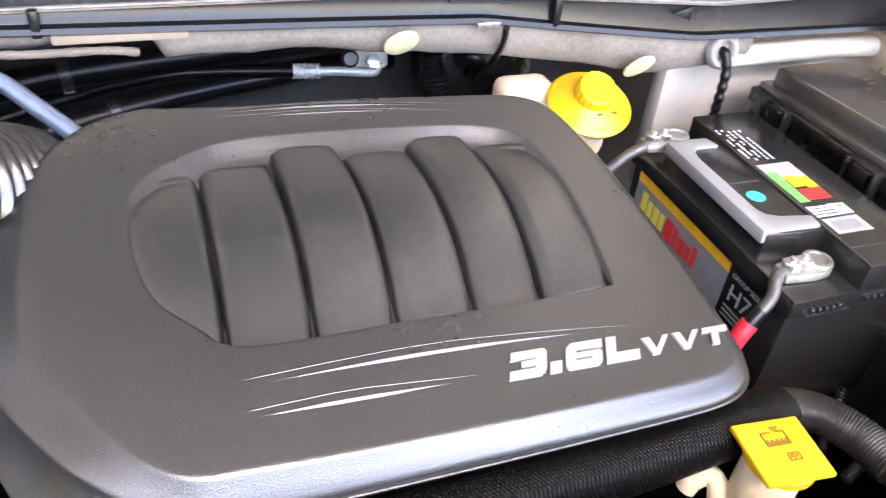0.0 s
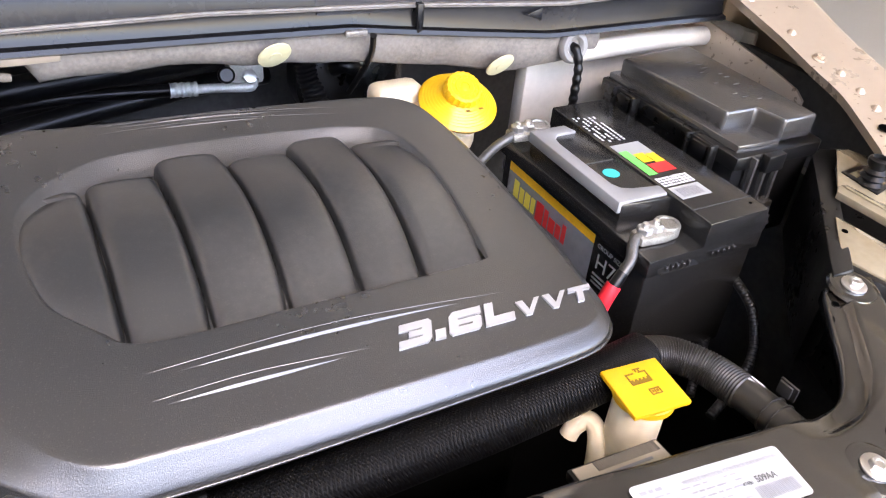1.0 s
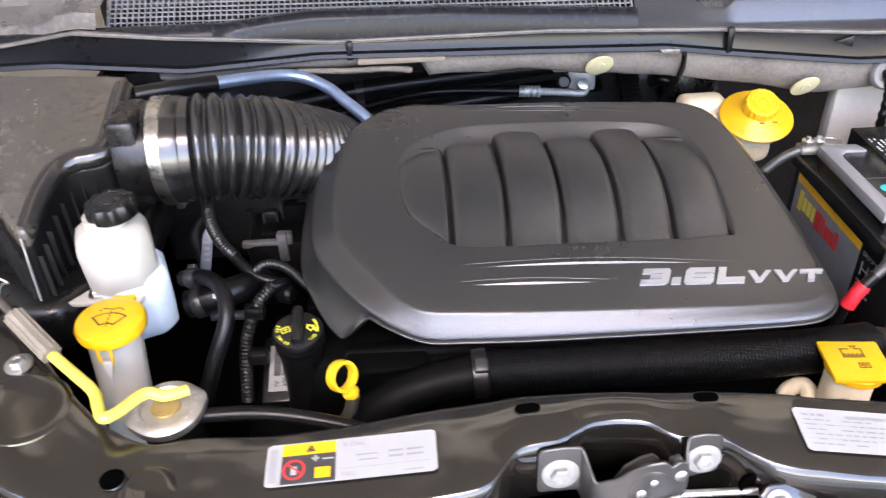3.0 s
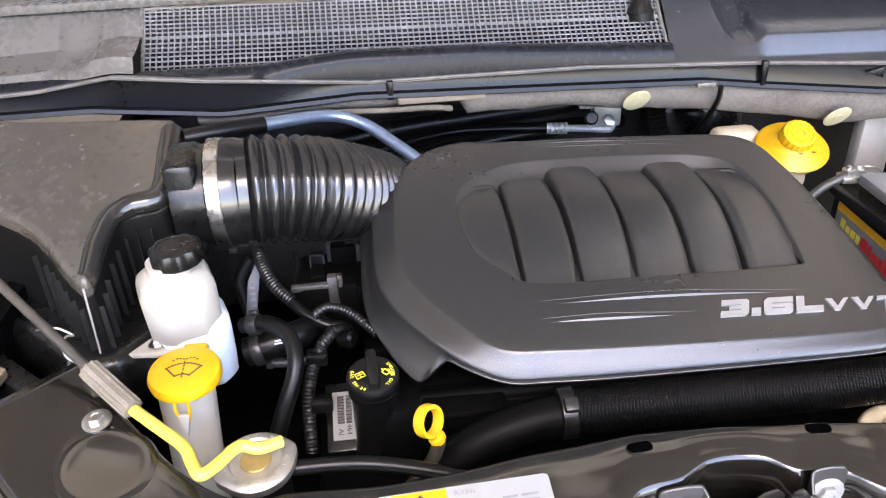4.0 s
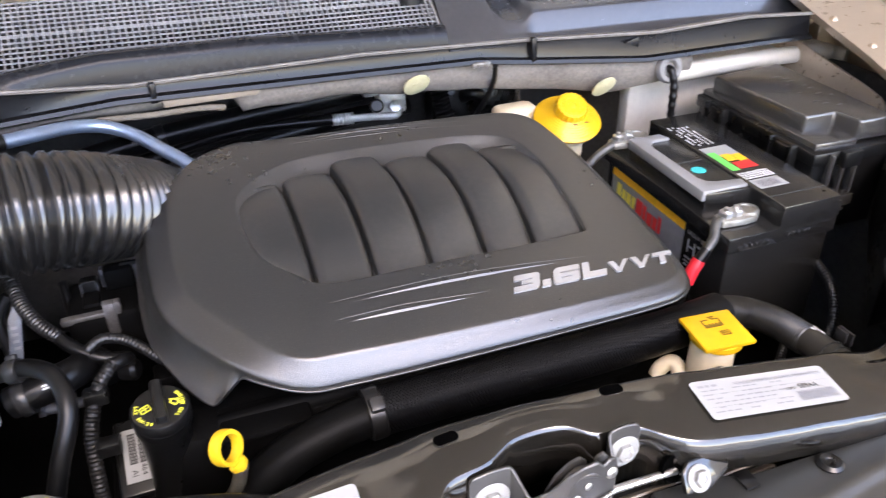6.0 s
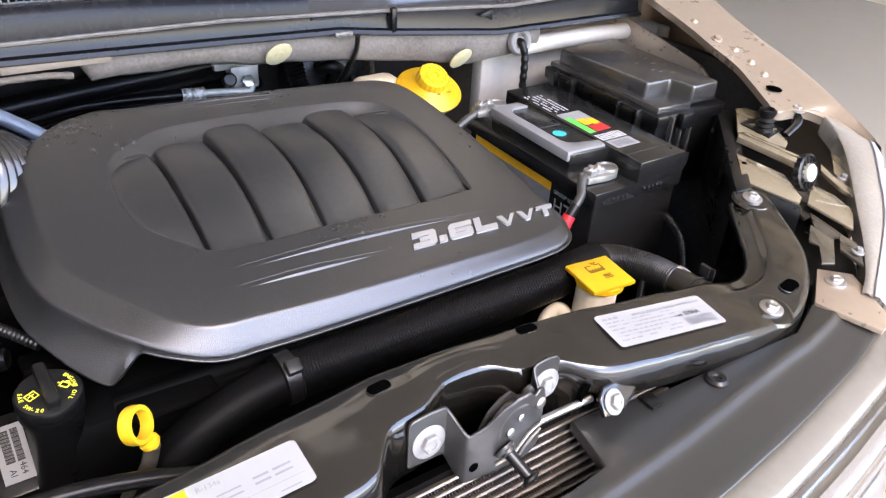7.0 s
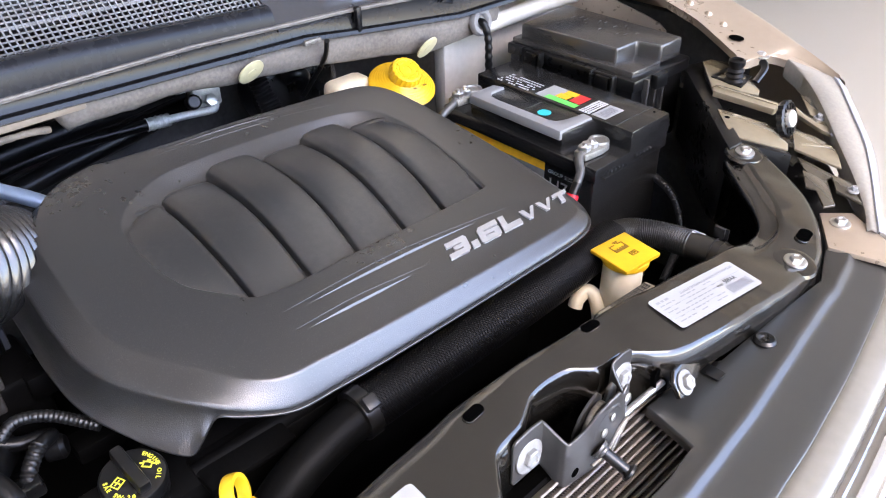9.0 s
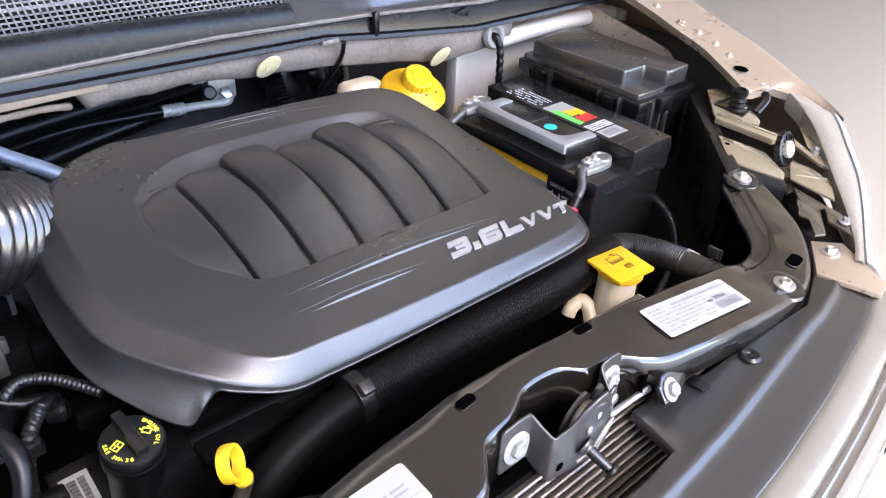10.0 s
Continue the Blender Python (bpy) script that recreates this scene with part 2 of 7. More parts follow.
# ---- the room ----
def sheet(x0, x1, y0, y1, z, name, material, label, category, thick=0.02):
    return single(name, box(((x0 + x1) / 2, (y0 + y1) / 2, z - thick / 2), (x1 - x0, y1 - y0, thick)), material, label, category, kind="structure")


sheet(-40, 40, -40, 40, 0, "floor", M_FLOOR, "pale beige concrete floor under the car", "floor")
# Unseen ceiling and walls, added to shade the bay and tint reflections.
single("ceiling", box((1.4, 2.4, 3.66), (9.2, 9.2, 0.12)), M_CEIL, "plain tan ceiling, added out of view to shade the bay", "ceiling", kind="structure")
single("unseen_wall_west", box((-3.3, -1.9, 1.7), (0.2, 17.8, 3.4)), M_SIDEWALL, "plain tan side wall, added out of view as a reflector", "wall", kind="structure")
single("unseen_wall_east", box((6.1, 1.1, 1.8), (0.2, 11.8, 3.6)), M_WALL, "plain tan side wall, added out of view for warm reflections", "wall", kind="structure")
single("unseen_wall_north", box((1.4, 7.1, 1.8), (9.6, 0.2, 3.6)), M_WALL, "plain tan wall behind the car, added out of view", "wall", kind="structure")


# ---- the raised hood ----
M_SOUNDPAD = mat("dark_hood_pad", (0.088, 0.087, 0.085), 0.85, var=0.2, grain=0.5, gscale=200)


def hood():
    t = thing("hood", (0.05, 0.60, 1.20), "raised champagne painted hood open over the engine bay", "hood")
    tilt = radians(62)

    def at(x, s, n):
        """s runs up the hood from its hinges, n towards the engine."""
        return V(x, 0.66 - s * math.cos(tilt) - n * math.sin(tilt), 1.20 + s * math.sin(tilt) - n * math.cos(tilt))
    loops = []
    for x in np.linspace(-0.78, 0.88, 24):
        u = (x - 0.05) / 0.83
        end = 1.06 - 0.16 * u * u
        loops.append([at(x, s * end, -0.05 * (1 - u * u) - 0.05 * math.sin(math.pi * s) ** 0.7) for s in (0, 0.1, 0.25, 0.4, 0.55, 0.7, 0.85, 0.95, 1.0)])
    skin = part("skin", loft(loops, closed=False), M_GOLD, t, angle=60)
    sol = skin.modifiers.new("thick", "SOLIDIFY")
    sol.thickness, sol.offset = 0.004, 0
    # Unseen underside: frame and pad widths are chosen for the cover's reflections.
    for x0, x1, s0, s1 in ((-0.74, -0.50, 0.05, 0.88), (0.50, 0.84, 0.05, 0.88), (-0.50, 0.50, 0.05, 0.20), (-0.50, 0.50, 0.80, 0.92)):
        b = bmesh.new()
        loft([[at(x, s, n) for x, n in ((x0, -0.03), (x0 + 0.02, 0.0), (x1 - 0.02, 0.0), (x1, -0.03))] for s in np.linspace(s0, s1, 6)], b, closed=False)
        part("inner_frame", b, M_GOLD, t)
    b = bmesh.new()
    loft([[at(x, s, -0.02) for x in np.linspace(-0.49, 0.49, 8)] for s in np.linspace(0.21, 0.79, 6)], b, closed=False)
    part("pad", b, M_SOUNDPAD, t, "dark grey pad, added unseen to darken what the cover reflects")
    return t


hood()


# ---- the bay's shell ----
M_FIREWALL = mat("dusty_firewall_mat", (0.055, 0.054, 0.053), 0.8, var=0.3, vscale=8, grain=0.4, gscale=200, spec=0.2)


def bay_shell():
    t = thing("engine_bay", (0, 0.1, 0.45), "sheet-metal shell of the engine bay, deep shade put in its dark colours", "car body", kind="structure")
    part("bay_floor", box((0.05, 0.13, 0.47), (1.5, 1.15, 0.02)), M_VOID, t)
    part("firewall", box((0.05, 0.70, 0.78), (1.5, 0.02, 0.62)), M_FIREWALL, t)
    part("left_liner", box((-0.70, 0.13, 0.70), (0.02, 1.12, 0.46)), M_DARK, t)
    part("right_liner", box((0.79, 0.20, 0.66), (0.02, 0.48, 0.38)), M_FIREWALL, t)
    part("inner_wing", box((0.925, 0.23, 0.81), (0.02, 0.42, 0.23), 0.004), M_FIREWALL, t)
    part("strut_panel", prism([(0.70, 0.445), (0.93, 0.435), (1.0, 0.47), (1.0, 0.49), (0.70, 0.465)], 0.70, 0.965, 0.006), M_GOLD, t, "champagne painted inner panel behind the fuse box")
    part("strut_tower", prism([(0.147, 0.72), (0.43, 0.72), (0.43, 0.978), (0.335, 0.966), (0.20, 0.940), (0.165, 0.931), (0.150, 0.920)], 0.83, 0.835, 0.001,
                              Matrix(((0, 0, 1, 0), (1, 0, 0, 0), (0, 1, 0, 0), (0, 0, 0, 1)))), M_GOLD, t, "champagne painted side of the strut tower")
    part("lamp_panel", prism([(0.50, -0.345), (0.56, -0.345), (0.79, -0.10), (0.80, -0.03), (0.77, -0.03), (0.76, -0.09)], 0.46, 0.76, 0.0), M_FIREWALL, t)
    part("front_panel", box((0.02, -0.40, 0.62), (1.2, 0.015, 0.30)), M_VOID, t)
    bm = prism([(0.52, 0.40), (0.52, 0.43), (0.93, 0.43), (0.945, 0.34), (0.93, 0.335), (0.905, 0.39)], 0.72, 0.945, 0.006)
    part("cream_panel", bm, M_CREAM, t, "cream painted panel under the cowl")
    bm = tube([(0.575, 0.362, 0.944), (0.70, 0.362, 0.945), (0.79, 0.36, 0.945), (0.90, 0.35, 0.943)], 0.015, n=20)
    part("flange_tube", bm, M_CREAM, t, "cream painted rounded flange below the cowl")
    return t


bay_shell()


# ---- the engine cover ----
def deck(x, y):
    """The plane of the cover's top."""
    return 0.932 - 0.03 * x + 0.20 * y


TOP = [(-0.161, 0.266), (-0.131, 0.264), (-0.054, 0.262), (0.025, 0.262), (0.105, 0.259), (0.186, 0.255), (0.222, 0.247), (0.244, 0.225), (0.256, 0.18), (0.264, 0.12),
       (0.270, 0.05), (0.273, -0.01), (0.272, -0.06), (0.268, -0.088), (0.255, -0.103), (0.22, -0.108), (0.12, -0.108), (0.04, -0.107), (-0.06, -0.105),
       (-0.12, -0.102), (-0.158, -0.099), (-0.184, -0.084), (-0.211, -0.053), (-0.238, -0.016), (-0.257, 0.022), (-0.262, 0.070), (-0.260, 0.130), (-0.256, 0.180),
       (-0.235, 0.220), (-0.205, 0.250)]
RECESS = [(-0.125, -0.004), (-0.146, 0.016), (-0.170, 0.045), (-0.180, 0.076), (-0.1835, 0.109), (-0.180, 0.149), (-0.164, 0.175), (-0.140, 0.193), (-0.097, 0.211), (-0.02, 0.216),
          (0.086, 0.214), (0.157, 0.206), (0.190, 0.187), (0.204, 0.150), (0.208, 0.105), (0.205, 0.050), (0.199, 0.002), (0.188, -0.007), (0.112, -0.009), (0.0, -0.009), (-0.088, -0.010)]
MID = V(0.005, 0.085)
NA = 576


def radial(poly):
    """Distance from MID to the rounded outline, at NA even angles."""
    pts = [Vector((*p, 0)) for p in poly]
    fine = catmull(pts, 10, True)
    ang = np.array([math.atan2(p.y - MID.y, p.x - MID.x) for p in fine])
    rad = np.array([math.hypot(p.x - MID.x, p.y - MID.y) for p in fine])
    order = np.argsort(ang)
    ang, rad = ang[order], rad[order]
    ang = np.concatenate([ang - 2 * math.pi, ang, ang + 2 * math.pi])
    rad = np.tile(rad, 3)
    grid = np.linspace(-math.pi, math.pi, NA, endpoint=False)
    return grid, np.interp(grid, ang, rad)


def smooth01(v):
    v = min(max(v, 0.0), 1.0)
    return v * v * (3 - 2 * v)


def engine_cover():
    t = thing("engine_cover", (0, 0.08, 0.87), "large grained black plastic engine cover with six ribs, dusty", "engine cover")
    ang, rt = radial(TOP)
    _, rr = radial(RECESS)
    co, si = np.cos(ang), np.sin(ang)
    tx, ty = MID.x + rt * co, MID.y + rt * si
    # outward normals of the top outline
    dx, dy = np.roll(tx, -1) - np.roll(tx, 1), np.roll(ty, -1) - np.roll(ty, 1)
    ln = np.hypot(dx, dy)
    nx, ny = dy / ln, -dx / ln

    def soft(v, k=14):
        for _ in range(k):
            v = (np.roll(v, 1) + 2 * v + np.roll(v, -1)) / 4
        return v

    nx, ny = soft(nx, 24), soft(ny, 24)
    left = np.clip((-0.16 - tx) / 0.05, 0, 1) * np.clip((0.27 - ty) / 0.06, 0, 1)
    front = np.clip((-0.055 - ty) / 0.03, 0, 1)
    wide = soft(0.010 + np.maximum(0.0155 * left, 0.003 * front), 24)
    drop = soft(0.014 - 0.0110 * left, 24)
    # the side skirt ends in a pointed corner, then steps up to the front rim
    skirt = soft(np.where((tx < -0.2055) & (ty < 0.262), 1.0, 0.0), 3)
    near = np.exp(-((tx + 0.212) ** 2 + (ty + 0.04) ** 2) / 0.045 ** 2)
    flare = soft(0.010 * near + 0.013 * left, 8) * skirt
    low = 0.003 + (0.014 + 0.018 * left) * skirt + 0.014 * np.clip((tx - 0.15) / 0.1, 0, 1) * (1 - front) + 0.012 * (1 - left) * (1 - front)
    low = soft(low, 4)
    loops = []

    def loop(fx, fy, dz):
        loops.append([V(x, y, deck(x, y) + d) for x, y, d in zip(fx, fy, dz if hasattr(dz, "__len__") else [dz] * NA)])

    # wall of the recess: flush at the front, a steep step at the back
    deep = np.clip((MID.y + rr * si + 0.005) / 0.20, 0.0, 1.0) ** 0.8
    deep = np.where(MID.x + rr * co < -0.12, np.minimum(deep, 0.55 + 0.45 * np.clip((MID.y + rr * si - 0.14) / 0.05, 0, 1)), deep)
    deep = soft(deep, 10)
    for k, d in ((-0.024, -0.0136), (-0.0205, -0.0130), (-0.0140, -0.0096), (-0.0070, -0.0051), (-0.0009, -0.0007), (0.0003, 0.0), (0.004, 0.0)):
        kk = k * np.where(k < 0, 0.07 + 0.93 * deep, 1.0)
        loop(MID.x + (rr + kk) * co, MID.y + (rr + kk) * si, d * (0.14 + 0.86 * deep))
    for f in (0.2, 0.4, 0.6, 0.8, 0.94):
        r = rr + 0.004 + (rt - 0.006 - rr - 0.004) * f
        loop(MID.x + r * co, MID.y + r * si, 0.0010 * math.sin(math.pi * f))
    rnd = np.ones(NA)
    loop(tx - 0.0035 * nx * rnd, ty - 0.0035 * ny * rnd, -0.0001)
    loop(tx - 0.0015 * nx * rnd, ty - 0.0015 * ny * rnd, -0.0005 * rnd)
    loop(tx, ty, -0.0012 * rnd)

    def under(x, y, base):
        loops.append([V(a, b, c) for a, b, c in zip(x, y, base)])

    edge = 0.932 - 0.03 * tx + 0.20 * ty
    bx, by, bz = tx + nx * wide, ty + ny * wide, 0.929 + 0.20 * ty - drop
    fall = edge - bz
    for f in (0.10, 0.5, 0.92):
        g = f + 0.10 * math.sin(math.pi * f) * 0.4
        under(tx + nx * wide * f, ty + ny * wide * f, edge - 0.0012 * rnd * (1 - f) - fall * g)
    under(bx, by, bz - 0.0006)
    under(bx + nx * 0.0012, by + ny * 0.0012, bz - 0.0026)
    for f in (0.08, 0.3, 0.6, 0.96):
        g = f ** 1.7
        under(bx + nx * (0.0014 + flare * g), by + ny * (0.0014 + flare * g), bz - 0.003 - low * f)
    # thin rolled lip
    for o, d in ((0.0028, 0.0004), (0.0040, -0.0006), (0.0040, -0.0018), (0.0030, -0.0026), (-0.001, -0.0024)):
        under(bx + nx * (o + flare), by + ny * (o + flare), bz - 0.003 - low + d)
    under(bx - nx * 0.004, by - ny * 0.004, bz + 0.003 - low * 0.8)
    bm = loft(loops)
    bmesh.ops.reverse_faces(bm, faces=bm.faces[:])
    part("body", bm, M_COVER, t, angle=62)

    # ribbed panel in the recess: padded bars, bowed along their length, with rounded ends at the back
    xs = [-0.21, -0.1245, -0.060, 0.004, 0.070, 0.1315, 0.235]
    bow = [0.0, 0.002, 0.005, 0.0075, 0.0085, 0.009, 0.004]
    ends = [0.192, 0.193, 0.2075, 0.1955, 0.2065, 0.193]
    rise = [-0.004, 0.000, 0.0045, 0.0015, 0.0045, 0.000]
    line_q = [-0.1, 0.0, 0.10, 0.25, 0.45, 0.62, 0.78, 0.88, 1.0]
    line_h = [-0.0052, -0.0038, -0.0004, 0.0038, 0.0068, 0.0066, 0.0032, -0.0004, -0.0052]
    hq = np.linspace(-0.1, 1.0, 111)
    hv = np.interp(hq, line_q, line_h)
    for _ in range(30):
        hv[1:-1] = (hv[:-2] + 2 * hv[1:-1] + hv[2:]) / 4
    gx = np.linspace(-0.19, 0.214, 580)
    gy = np.linspace(-0.016, 0.220, 170)
    bm = bmesh.new()
    grid = []
    for x in gx:
        col = []
        for y in gy:
            v = min(max(y / 0.205, 0.0), 1.0)
            edges = [a + b * 4 * v * (1 - v) for a, b in zip(xs, bow)]
            s = min(max(int(np.searchsorted(edges, x)) - 1, 0), 5)
            w = edges[s + 1] - edges[s]
            d0, d1 = x - edges[s], edges[s + 1] - x
            if s == 0:
                d0 = 1.0
            if s == 5:
                d1 = 1.0
            q = y / ends[s]
            floor_h = -0.0030 - 0.0105 * smooth01(v * 0.97) ** 1.1
            top = float(np.interp(q, hq, hv)) + rise[s] * smooth01(q / 0.5)
            # rounded shoulders beside the grooves
            d = min(d0, d1)
            k = min(d / (0.017 if d == d0 else 0.011), 1.0)
            drop_side = 0.0058 * (1 - k) ** 2.4 + 0.0085 * math.exp(-(d / 0.0019) ** 1.8)
            mid = abs(0.5 - min(max(x - edges[s], 0.0), w) / w) * 2 if 0 < s < 5 else 0.0
            h = top - drop_side - 0.0030 * mid * mid
            # rounded nose
            e = ends[s] - y - 0.004 * (1 - min(d / 0.014, 1.0)) ** 2
            if e < 0.016:
                h -= 0.0150 * min(max((0.016 - e) / 0.016, 0.0), 1.0) ** 2.6
            if e < 0.0:
                h = -1.0
            h = max(h, floor_h if e < 0.018 else floor_h - 0.012)
            a = int((math.atan2(y - MID.y, x - MID.x) + math.pi) / (2 * math.pi) * NA) % NA
            de = max(rr[a] - math.hypot(x - MID.x, y - MID.y), 0.0)
            if s in (0, 5) and y < ends[s] - 0.02:
                h -= (0.0006 + 0.0060 * deep[a]) * math.exp(-(de / 0.014) ** 1.4)
            h -= (0.0075 if x > 0.15 else 0.0045) * math.exp(-(de / (0.0034 if x > 0.15 else 0.0024)) ** 1.2)
            if e < 0.004 and y > 0.10:
                h = min(h, floor_h - 0.003)
            col.append(bm.verts.new((x, y, deck(x, y) + h)))
        grid.append(col)

    def inside(x, y):
        a = math.atan2(y - MID.y, x - MID.x)
        i = int((a + math.pi) / (2 * math.pi) * NA) % NA
        return math.hypot(x - MID.x, y - MID.y) < rr[i] + 0.0008

    for i in range(len(gx) - 1):
        for j in range(len(gy) - 1):
            if inside(gx[i], gy[j]):
                bm.faces.new((grid[i][j], grid[i + 1][j], grid[i + 1][j + 1], grid[i][j + 1]))
    for v in [v for v in bm.verts if not v.link_faces]:
        bm.verts.remove(v)
    part("ribbed_panel", bm, M_PANEL, t, "matt black ribbed panel of six padded bars", angle=85)

    # blade-shaped embossed lines
    def blade(pts, w, name="blade_line"):
        path = catmull([V(x, y, deck(x, y)) for x, y in pts], 12)
        n = len(path)
        low, high = [], []
        for i, p in enumerate(path):
            q = i / (n - 1)
            f = max(min(0.12 + q / 0.4, (1 - q) / 0.45, 1.0), 0.03)
            h = w * f
            low.append([p + V(0, -h, 0.0001 - 0.2 * h), p + V(0, -h * 0.1, 0.95 * h - 0.02 * h), p + V(0, h * 0.1, 0.95 * h + 0.02 * h), p + V(0, h * 0.6, -0.0002 + 0.12 * h)])
            g = 0.0075 * (w / 0.0027) * min(0.7 + q * 0.8, 1.0, 0.35 + (1 - q) * 1.3)
            e = 0.0003 * max(min(q / 0.1, (1 - q) / 0.2, 1.0), 0.1)
            high.append([p + V(0, g + dy * e * 2, dz * e + 0.0011 + 0.2 * g) for dy, dz in ((-1, -0.2), (-0.4, 1), (0.4, 1), (1, -0.2))])
        ln = part(name, loft(low, closed=False), M_GLOSSY, t, "raised glossy black blade-shaped line")
        part("blade_edge", loft(high, closed=False), M_GLOSSY, ln)

    blade([(-0.120, -0.042), (-0.059, -0.0405), (0.004, -0.0405), (0.068, -0.0425), (0.131, -0.0465), (0.198, -0.0525)], 0.0027)
    blade([(-0.121, -0.0665), (-0.067, -0.0665), (-0.006, -0.068), (0.050, -0.070)], 0.0027)
    blade([(-0.098, 0.241), (-0.02, 0.242), (0.06, 0.2385), (0.165, 0.226)], 0.0016)
    blade([(-0.098, 0.2515), (-0.016, 0.2525), (0.061, 0.2485), (0.158, 0.238)], 0.0016)

    # raised block characters, drawn in cells of unit height
    def cell(u0, w, h, kind):
        """Outlines of one character as (u, v) pairs in metres, its foot on the base line."""
        s, b = 0.0066 * h / 0.0215, 0.0086 * h / 0.0215
        if kind == "3":
            return [[(0, 0), (w - 0.004, 0), (w, 0.004), (w, h - 0.003), (w - 0.003, h), (0, h), (0, h - s), (w - b, h - s), (w - b, h / 2 + s * 0.38), (w * 0.30, h / 2 + s * 0.38), (w * 0.30, h / 2 - s * 0.38), (w - b, h / 2 - s * 0.38), (w - b, s), (0, s)]]
        if kind == ".":
            return [[(0, 0), (w, 0), (w, s * 1.35), (0, s * 1.35)]]
        if kind == "6":
            m = 0.60 * h
            return [[(0.003, 0), (w - 0.003, 0), (w, 0.003), (w, m - 0.002), (w - 0.002, m), (b, m), (b, m - s * 0.7), (w - b, m - s * 0.7), (w - b, s), (0, s), (0, 0.003)],
                    [(0, s), (b, s), (b, h - s), (w, h - s), (w, h), (0.004, h), (0, h - 0.004)]]
        if kind == "L":
            return [[(0, 0), (w, 0), (w, s * 1.15), (b, s * 1.15), (b, h), (0, h)]]
        if kind == "V":
            c = w * 0.5
            return [[(c - 0.0030, 0), (c + 0.0034, 0), (w, h), (w - 0.0058, h), (c + 0.0006, 0.0050), (0.0074, h), (0, h)]]
        return [[(w / 2 - 0.0036, 0), (w / 2 + 0.0036, 0), (w / 2 + 0.0036, h - s * 0.9), (w, h - s * 0.9), (w, h), (0, h), (0, h - s * 0.9), (w / 2 - 0.0036, h - s * 0.9)]]

    for kind, u0, w, h in (("3", 0.0690, 0.0305, 0.0222), (".", 0.1025, 0.0100, 0.0222), ("6", 0.1160, 0.0318, 0.0222), ("L", 0.1515, 0.0300, 0.0222),
                           ("V", 0.1840, 0.0258, 0.0158), ("V", 0.2130, 0.0258, 0.0158), ("T", 0.2418, 0.0248, 0.0158)):
        bm = bmesh.new()
        foot = -0.0772 - 0.022 * (u0 - 0.069) - (0.0 if kind in "36.L" else -0.0006)
        for poly in cell(u0, w, h, kind):
            pts = []
            for u, v in poly:
                x, y = u0 + u + 0.45 * v, foot + v - 0.022 * u
                pts.append((x, y, deck(x, y)))
            lo = [bm.verts.new(V(*p) + V(0, 0, -0.0005)) for p in pts]
            hi = [bm.verts.new(V(*p) + V(0, -0.0005, 0.0030)) for p in pts]
            faces = [bm.faces.new(hi)] + [bm.faces.new((lo[i], lo[(i + 1) % len(lo)], hi[(i + 1) % len(lo)], hi[i])) for i in range(len(lo))]
            bmesh.ops.recalc_face_normals(bm, faces=faces)
        part("letter", bm, M_SILVER, t, "raised silver character")
    return t


M_GLOSSY = mat("glossy_black_line", (0.045, 0.045, 0.045), 0.3, var=0.05, rvar=0.03, spec=0.8, coat=0.1)
engine_cover()


# ---- front crossmember ----
CX = [-0.62, -0.545, -0.43, -0.30, -0.16, -0.078, 0.078, 0.15, 0.297, 0.37, 0.426, 0.545, 0.62]
CZ = [0.945, 0.940, 0.922, 0.915, 0.921, 0.925, 0.9235, 0.9215, 0.9005, 0.890, 0.890, 0.884, 0.884]


def shelf(x, y):
    return lerp_list(x, CX, CZ) + 0.13 * (y + 0.25)


